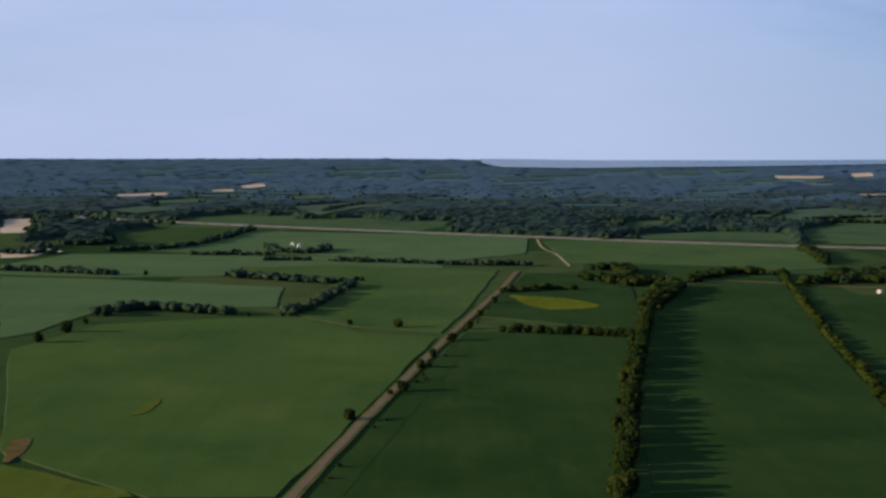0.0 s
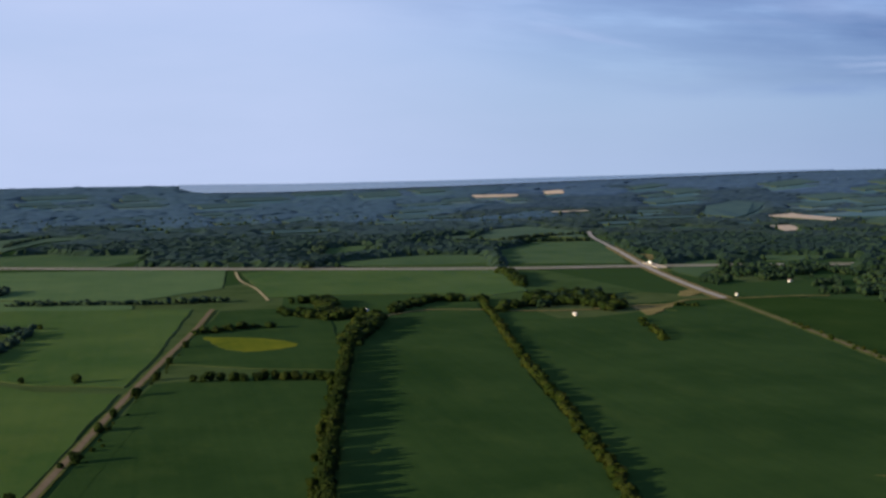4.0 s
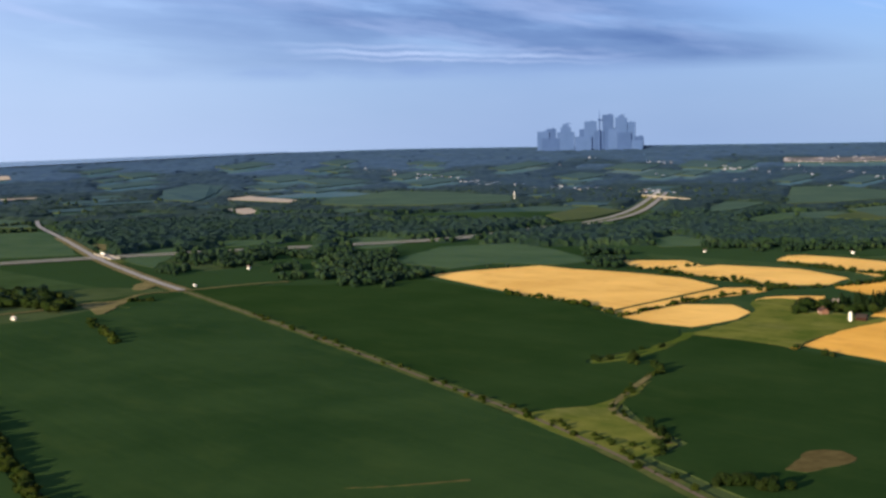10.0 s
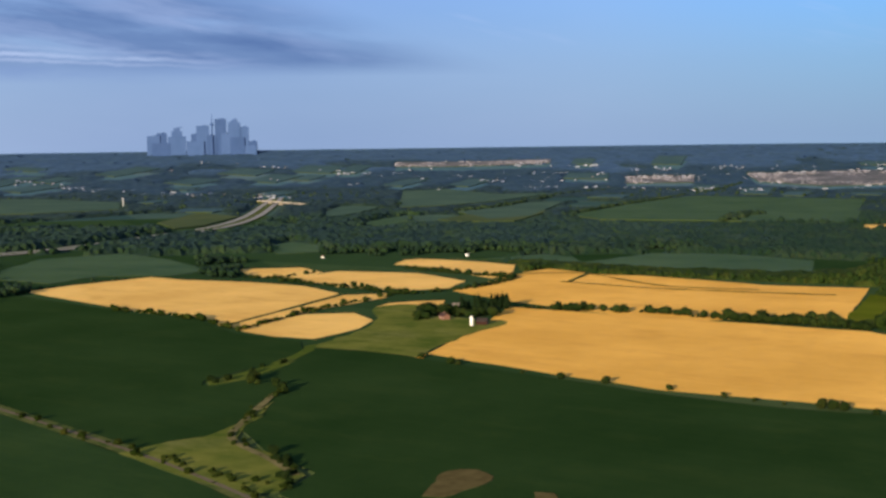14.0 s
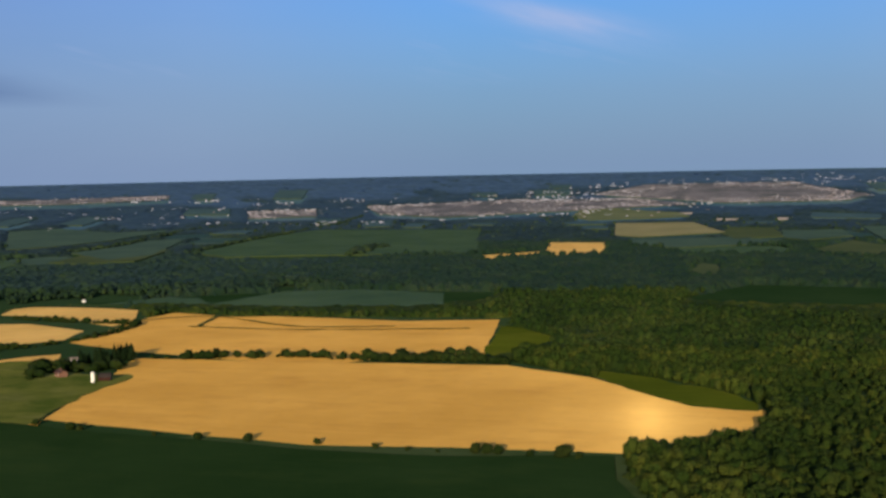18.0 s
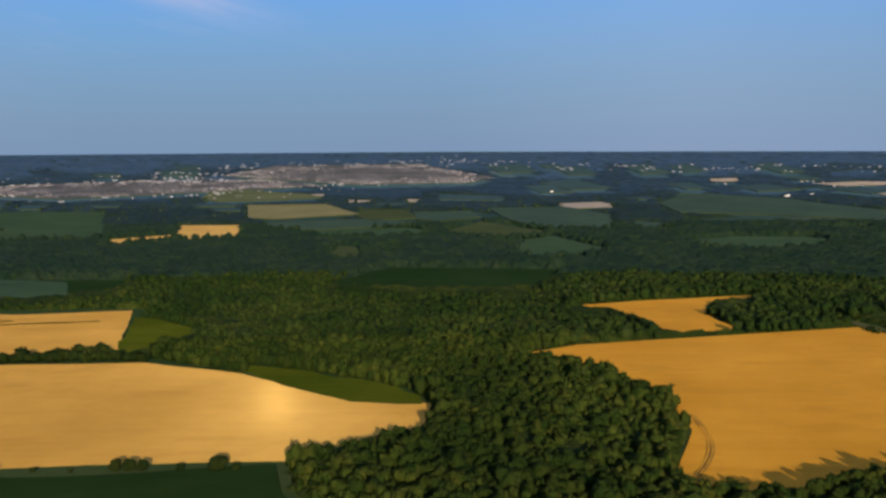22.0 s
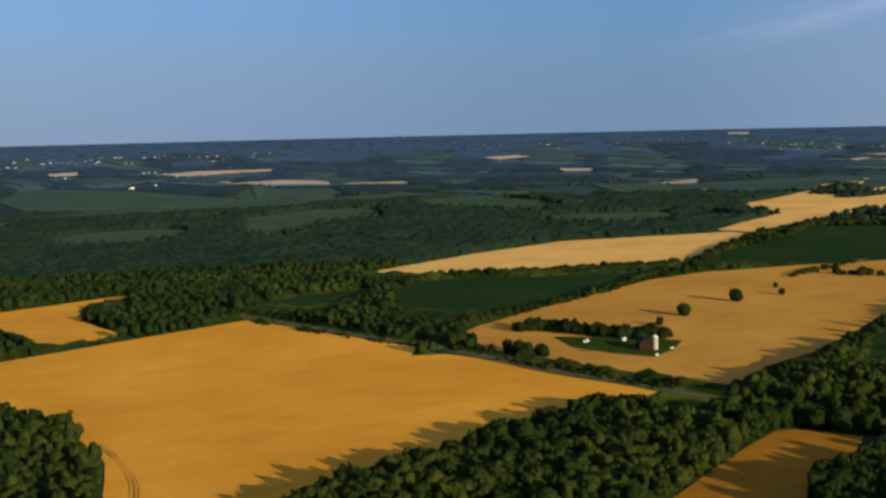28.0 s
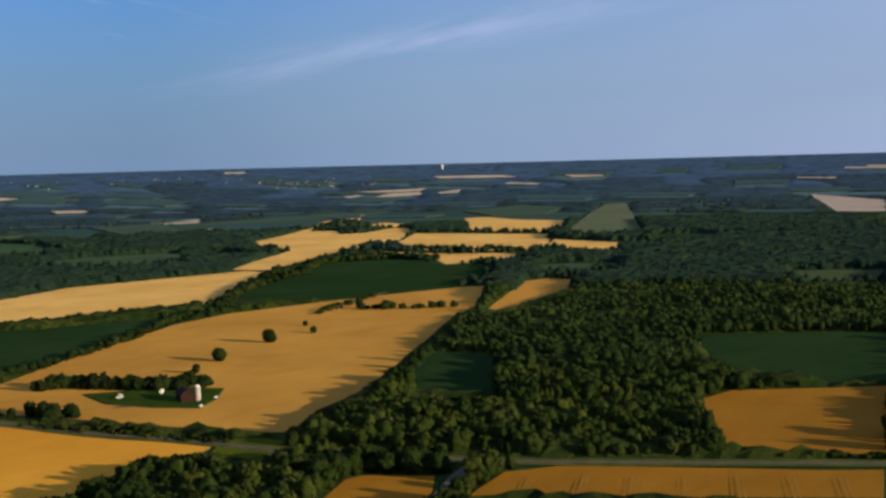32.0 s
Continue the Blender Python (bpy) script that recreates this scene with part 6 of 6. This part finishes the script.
        bm.faces.new((ends[0][i], ends[0][j], ends[1][j], ends[1][i]))
    for e in ends:
        for i in range(4):
            bm.faces.new((e[i], e[i + 1], e[n - 2 - i], e[n - 1 - i]))
    bmesh.ops.recalc_face_normals(bm, faces=bm.faces)
    part("roof", bm, M_BARN_ROOF, root)
    part("door", box_bm(4.0, 0.15, 4.2, 0, -l / 2 - 0.06, 0), M_BARK, root)
    part("hayloft_door", box_bm(1.6, 0.15, 1.8, 0, -l / 2 - 0.06, eave + 0.6), M_BARK, root)
    return root


def silo(x, y, r, h, label, mat):
    """A ringed stave silo with a domed cap."""
    root = thing("silo", x, y, 0, 0, label, "silo")
    bm = bmesh.new()
    bmesh.ops.create_cone(bm, cap_ends=True, segments=24, radius1=r, radius2=r, depth=h + 0.4, matrix=Matrix.Translation((0, 0, h / 2 - 0.2)))
    part("wall", bm, mat, root)
    for k in range(6):
        bm = bmesh.new()
        bmesh.ops.create_cone(bm, cap_ends=True, segments=24, radius1=r + 0.06, radius2=r + 0.06, depth=0.12, matrix=Matrix.Translation((0, 0, h * (k + 0.5) / 6)))
        part("hoop", bm, M_TIN, root)
    bm = bmesh.new()
    bmesh.ops.create_uvsphere(bm, u_segments=20, v_segments=10, radius=r * 1.03, matrix=Matrix.Translation((0, 0, h)) @ Matrix.Diagonal((1, 1, 0.62, 1)))
    part("cap", bm, M_WHITE, root, "white domed cap")
    part("chute", box_bm(0.8, 0.8, h, 0, -r - 0.3, 0), M_TIN, root)
    return root


def shed(x, y, turn, w, l, eave, label, wall, roof):
    root = thing("shed", x, y, 0, turn, label, "shed")
    part("wall", walls_bm(w, l, eave, eave + w * 0.25), wall, root)
    part("roof", gable_bm(w, l, eave, eave + w * 0.25, 0.3, 0.15), roof, root)
    part("door", box_bm(w * 0.4, 0.12, 2.2, 0, -l / 2 - 0.05, 0), M_BARK, root)
    return root



# farm on the southern wheat field
silo(*(921.2, -265.8), 1.35, 9.5, "pale concrete stave silo beside a barn", M_CONCRETE)
barn(*(929.2, -263.4), 62, 8.0, 13.0, 4.4, "dark red gambrel barn beside a silo")
shed(*(958.9, -270.8), 30, 1.8, 2.2, 2.8, "small white grain shed behind the barnyard", M_WHITE, M_WHITE)
house(*(970.8, -248.7), 35, 2.8, 4, 1.8, M_WHITE, M_TIN, "white farmhouse with a bright metal roof among trees")
shed(*(918.2, -276.9), 20, 1.4, 2.6, 1.3, "small white shed at the edge of the farmyard", M_WHITE, M_WHITE)
shed(*(907.0, -255.1), 20, 1.4, 1.7, 1.2, "small white pump house by the silo", M_WHITE, M_WHITE)
strip("farm_drive", [(950.8, -227.8), (937.7, -245.8), (917.5, -260.3)], 4, M_GRAVEL, 0.75, "pale gravel farm drive", "drive")
strip("grass_lane", [(1135, -600), (1152, -658), (1171, -721), (1181, -757)], 6, M_DRY, 1.1, "dry grassy lane through the wheat", "lane", 0.8)
# wheel marks in the wheat
for k, (a, b) in enumerate((((1000, 848), (955, 882)), ((658.0, -217.7), (645.9, -192.3)), ((638.7, -231.1), (625.7, -204.2)), ((620.4, -241.8), (607.7, -214.9)), ((601.5, -252.8), (588.9, -226.0)), ((582.8, -263.7), (570.1, -237.1)), ((564.2, -274.5), (551.6, -248.0)), ((545.4, -283.4), (533.9, -258.5)))):
    if k:
        u = Vector((b[0] - a[0], b[1] - a[1], 0)).normalized()
        for s in (-1.1, 1.1):
            o = Vector((u.y, -u.x, 0)) * s
            strip("wheel_track", [(a[0] + o.x, a[1] + o.y), (b[0] + o.x, b[1] + o.y), (b[0] + o.x + 40 * u.x, b[1] + o.y + 40 * u.y)], 0.45, M_RUT, 1.15, "dark wheel track pressed into the wheat", "track", 0.15)
for s in (0.0, 2.2):
    strip("wheel_track", [(p[0] + s, p[1] + s * 0.6) for p in ((893.9, 91.3), (856.5, 93.0), (824.1, 96.2), (793.2, 104.3), (758.9, 117.6))], 0.6, M_RUT, 1.15, "dark curved wheel track in the wheat", "track", 0.3)
for pts in ([(1288.9, 886.5), (1333.6, 821.9), (1267.0, 695.9), (1283.7, 599.9)], [(1251.2, 805.1), (1245.4, 686.2), (1277.2, 524.1)], [(1346.7, 821.7), (1250.7, 794.7)]):
    strip("grass_waterway", pts, 4.5, M_VERGE, 1.1, "thin grassy drain through the wheat", "grass strip", 1.5)
# tractor lines in the soybeans
for pts in ([(-39.7, 491.8), (-26.6, 576.0), (-9.2, 687.6), (14.5, 828.8)],
            ):
    strip("tractor_line", pts, 0.6, M_SOY_DARK, 0.62, "dark tractor line through the soybeans", "track", 0.3)
# farm in the meadow
silo(*(943.8, 716.5), 1.1, 7.5, "white stave silo in a farmyard", M_WHITE)
barn(*(954.2, 712.8), 20, 6.0, 9, 3.2, "weathered red gambrel barn beside a silo")
house(*(963.2, 756.2), -30, 6.5, 8, 3.4, M_BRICK, M_RED, "brick farmhouse with a reddish roof under trees")
house(*(1012.8, 778.1), 20, 5, 7, 5.2, M_WHITE, M_ROOF, "tall white gabled farmhouse among trees", chimney=False)
# single houses
for p, turn, size, wall, roof, label in (
    ((-191.7, 1656.8), 15, 13, M_WHITE, M_TIN, "white farmhouse with a bright roof in a clump of trees"),
    ((-204.9, 1691.2), 70, 8, M_WHITE, M_TIN, "white outbuilding with a bright roof by a farmhouse"),
    ((234.1, 1306.5), 30, 10, M_WHITE, M_TIN, "white farmhouse with a pale roof beside a tree line"),
    ((428.0, 1211.9), 40, 7, M_CREAM, M_TIN, "small cream cottage on a lawn by trees"),
    ((661.4, 1327.8), 10, 6, M_CREAM, M_TIN, "small cream roadside house at a crossing"),
    ((1449.6, 1053.5), 0, 7, M_WHITE, M_TIN, "large white house behind the wheat"),
    ((1338.1, 1203.0), 20, 6, M_WHITE, M_ROOF, "white house among distant trees"),
    ((1870.5, 1267.3), 35, 12, M_WHITE, M_WHITE, "long white shed in distant woods"),
    ((1214.2, -209.0), 30, 8, M_CREAM, M_ROOF, "cream house in a grove beside a green field"),
    ((1496.9, -115.7), 20, 9, M_BRICK, M_RED, "red-roofed house in the woods"),
    ((1101.8, -225.8), 50, 5, M_WHITE, M_WHITE, "small white shed at a hedge"),
    ((2013.4, 682.4), 10, 14, M_WHITE, M_WHITE, "long white barn in front of a tan field"),
    ((2542.4, 745.3), 30, 14, M_WHITE, M_TIN, "white farmhouse between tan fields"),
    ((2507.9, 752.0), 70, 11, M_WHITE, M_TIN, "pale barn between tan fields"),
    ((1555.4, 380.9), 30, 10, M_CREAM, M_ROOF, "cream house in the woods"),
    ((3525.0, -685.4), 40, 26, M_WHITE, M_WHITE, "big white barn far off"),
    ((3575.2, -765.1), 20, 18, M_WHITE, M_WHITE, "white barn far off"),
    ((3777.4, -81.1), 20, 16, M_WHITE, M_WHITE, "white barn far off"),
    ((795.6, 1451.3), 10, 8, M_WHITE, M_ROOF, "white house in a wood belt"),
):
    size *= 0.52
    house(*p, turn, size * 0.7, size, 1.2 + size * 0.25, wall, roof, label, chimney=size < 8)


def column_tower(x, y, h, r, label, name="water_tower"):
    root = thing(name, x, y, float(rise(x, y)), 0, label, "tower")
    bm = bmesh.new()
    bmesh.ops.create_cone(bm, cap_ends=True, segments=16, radius1=r, radius2=r * 0.8, depth=h, matrix=Matrix.Translation((0, 0, h / 2 - 0.5)))
    part("column", bm, M_WHITE, root)
    bm = bmesh.new()
    bmesh.ops.create_uvsphere(bm, u_segments=16, v_segments=8, radius=r * 1.6, matrix=Matrix.Translation((0, 0, h)) @ Matrix.Diagonal((1, 1, 0.7, 1)))
    part("tank", bm, M_WHITE, root)
    return root


column_tower(*(2075.4, 2425.2), 22, 0.9, "slim white water tower among distant fields")
column_tower(*(3016.8, -3318.3), 16, 3, "white water tower on the horizon")


def bridge(ax, ay, bx, by, width, deck, label):
    """A concrete overpass with parapets, piers and sloped abutments."""
    v = Vector((bx - ax, by - ay, 0))
    root = thing("overpass_bridge", (ax + bx) / 2, (ay + by) / 2, 0, math.degrees(math.atan2(v.y, v.x)), label, "bridge")
    n = v.length
    part("deck", box_bm(n, width, 1.1, 0, 0, deck - 1.1, 0.1), M_CONCRETE, root)
    for s in (-1, 1):
        part("parapet", box_bm(n, 0.4, 1.0, 0, s * (width / 2 - 0.2), deck), M_CONCRETE, root)
        bm = bmesh.new()
        m = Matrix.Translation((s * (n / 2 + 18), 0, deck / 2 - 0.3))
        bmesh.ops.create_cube(bm, size=1, matrix=m @ Matrix.Diagonal((36, width + 6, deck, 1)))
        for q in bm.verts:
            if q.co.z > deck / 2:
                q.co.y *= width / (width + 6)
                if q.co.x * s > n / 2 + 18:
                    q.co.z = 0.3
        part("abutment", bm, M_VERGE, root)
    for k in (-0.25, 0.0, 0.25):
        part("pier", box_bm(1.2, width * 0.8, deck - 0.9, k * n, 0, -0.2, 0.1), M_CONCRETE, root)
    return root


bridge(*(2359.7, 2258.8), *(2273.9, 2044.3), 14, 7.0, "pale concrete overpass above a distant freeway")
bridge(738, 1772, 722, 1676, 13, 1.6, "low concrete bridge that carries a road over the highway")


def truck(x, y, z, turn):
    root = thing("truck", x, y, z, turn, "white lorry with a long box trailer on a road", "truck")
    part("trailer", box_bm(14, 2.6, 2.8, 1.5, 0, 1.1, 0.08), M_WHITE, root)
    part("cab", box_bm(2.6, 2.5, 2.7, -7.4, 0, 0.7, 0.2), M_WHITE, root)
    part("windscreen", box_bm(0.1, 2.1, 0.9, -8.73, 0, 2.2), M_GLASS, root)
    for wx in (-7.6, -5.6, 5.5, 7.0):
        for s in (-1, 1):
            bm = bmesh.new()
            bmesh.ops.create_cone(bm, cap_ends=True, segments=14, radius1=0.5, radius2=0.5, depth=0.35, matrix=Matrix.Translation((wx, s * 1.1, 0.5)) @ Euler((radians(90), 0, 0)).to_matrix().to_4x4())
            part("wheel", bm, M_ASPHALT, root)


truck(732, 1742, 1.62, 80)

# ---- distant towns ----
def far_house(seed):
    rng = random.Random(seed)
    w, l, e = rng.uniform(4.0, 5.5), rng.uniform(5, 8), rng.uniform(1.8, 2.8)
    root = thing("house", 0, 0, -80, 0, "small pale suburban house far off", "house", "distant suburban houses")
    part("wall", walls_bm(w, l, e, e + w * 0.3), (M_FAR_WALL, M_FAR_GREY, M_FAR_WALL)[seed % 3], root)
    part("roof", gable_bm(w, l, e, e + w * 0.3), (M_ROOF, M_FAR_GREY, M_ROOF, M_FAR_WALL)[seed % 4], root)
    return root


def far_block(seed):
    rng = random.Random(seed)
    w, l, e = rng.uniform(3.5, 6), rng.uniform(8, 18), rng.uniform(1.6, 2.6)
    root = thing("warehouse", 0, 0, -80, 0, "long white warehouse on the horizon", "building", "distant warehouses")
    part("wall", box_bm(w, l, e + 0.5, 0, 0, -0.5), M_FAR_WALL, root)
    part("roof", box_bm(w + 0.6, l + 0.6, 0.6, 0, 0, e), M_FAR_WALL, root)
    part("door", box_bm(0.2, 1.8, 1.3, w / 2 + 0.05, 0, 0), M_ASPHALT, root)
    return root


HOMES, BLOCKS = [far_house(k) for k in range(8)], [far_block(k) for k in range(5)]
town = random.Random(9)


def settle(poly, kinds, count):
    xs, ys = [p[0] for p in poly], [p[1] for p in poly]
    made = 0
    while made < count:
        x, y = town.uniform(min(xs), max(xs)), town.uniform(min(ys), max(ys))
        if inside(poly, np.array([x]), np.array([y]))[0]:
            copy_thing(town.choice(kinds), pose(x, y, float(rise(x, y)) + 1.0, 0, 0, town.choice((14, 104)) + town.uniform(-8, 8)))
            made += 1


def estate(poly, seed, step=12.5, share=-0.08, mats_=None, label="tight rows of small pale suburban houses", size=0.62):
    """Streets of small gabled houses, as one far-off mass."""
    rng = np.random.default_rng(seed)
    xs, ys = [p[0] for p in poly], [p[1] for p in poly]
    x, y = scatter(min(xs), max(xs), min(ys), max(ys), step, seed)
    x, y = keep(inside(poly, x, y) & (patch(x, y, 70, 31.0) > share), x, y)
    verts, faces, mats = [], [], []
    for a, b in zip(x, y):
        w, l, e = size * rng.uniform(3, 5), size * rng.uniform(4, 7), size * rng.uniform(2.4, 4.0)
        t = radians(rng.choice((14, 104)))
        c, q, z, n = math.cos(t), math.sin(t), float(rise(a, b)) + 0.4, len(verts)
        for u, v, h in [(-w, -l, 0), (w, -l, 0), (w, l, 0), (-w, l, 0), (-w, -l, e), (w, -l, e), (w, l, e), (-w, l, e), (0, -l, e + w * 0.6), (0, l, e + w * 0.6)]:
            verts.append((a + u * c - v * q, b + u * q + v * c, z + h))
        faces += [tuple(n + i for i in g) for g in ((0, 1, 5, 8, 4), (1, 2, 6, 5), (2, 3, 7, 9, 6), (3, 0, 4, 7), (5, 6, 9, 8), (7, 4, 8, 9))]
        mats += [0, 0, 0, 0, 1, 1]
    me = mesh_of("suburb_houses", verts, faces, mats_ or [M_FAR_GREY, M_SHINGLE])
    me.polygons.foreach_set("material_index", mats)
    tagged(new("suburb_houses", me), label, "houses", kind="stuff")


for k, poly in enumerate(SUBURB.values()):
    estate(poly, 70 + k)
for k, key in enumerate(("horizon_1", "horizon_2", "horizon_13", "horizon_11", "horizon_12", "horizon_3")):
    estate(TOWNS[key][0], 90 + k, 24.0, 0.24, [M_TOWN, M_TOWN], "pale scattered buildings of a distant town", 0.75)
for poly, homes, blocks in TOWNS.values():
    settle(poly, HOMES, homes)
    settle(poly, BLOCKS, blocks)
for root in HOMES + BLOCKS:
    for o in (*root.children_recursive, root):
        bpy.data.objects.remove(o)


# ---- skyline ----
def skyscraper(heading, span, height, pale, step=0.0, mast=0.0):
    """A tower block on the rim: heading of its middle and breadth in degrees, height in metres."""
    r = 4560
    x, y = MID[0] + r * math.sin(radians(heading)), MID[1] + r * math.cos(radians(heading))
    w = r * radians(span)
    root = thing("skyscraper", x, y, float(rise(x, y)) - 4, -heading, "hazy grey-blue office tower on the horizon", "tower", "skyline towers")
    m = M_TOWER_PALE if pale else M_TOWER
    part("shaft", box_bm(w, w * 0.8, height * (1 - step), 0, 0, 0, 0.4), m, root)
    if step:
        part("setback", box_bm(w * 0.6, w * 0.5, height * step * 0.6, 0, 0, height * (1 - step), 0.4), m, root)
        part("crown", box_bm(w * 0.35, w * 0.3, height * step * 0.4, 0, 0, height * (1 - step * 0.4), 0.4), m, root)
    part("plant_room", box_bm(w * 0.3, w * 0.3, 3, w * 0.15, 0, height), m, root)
    if mast:
        bm = bmesh.new()
        bmesh.ops.create_cone(bm, cap_ends=True, segments=6, radius1=0.8, radius2=0.2, depth=mast, matrix=Matrix.Translation((0, 0, height + mast / 2)))
        part("mast", bm, m, root)


for row_ in SKYLINE:
    skyscraper(*row_)
heading, r = NEEDLE, 4540
x, y = MID[0] + r * math.sin(radians(heading)), MID[1] + r * math.cos(radians(heading))
root = thing("broadcast_tower", x, y, float(rise(x, y)) - 4, 0, "slim grey-blue broadcast tower with a round pod", "tower")
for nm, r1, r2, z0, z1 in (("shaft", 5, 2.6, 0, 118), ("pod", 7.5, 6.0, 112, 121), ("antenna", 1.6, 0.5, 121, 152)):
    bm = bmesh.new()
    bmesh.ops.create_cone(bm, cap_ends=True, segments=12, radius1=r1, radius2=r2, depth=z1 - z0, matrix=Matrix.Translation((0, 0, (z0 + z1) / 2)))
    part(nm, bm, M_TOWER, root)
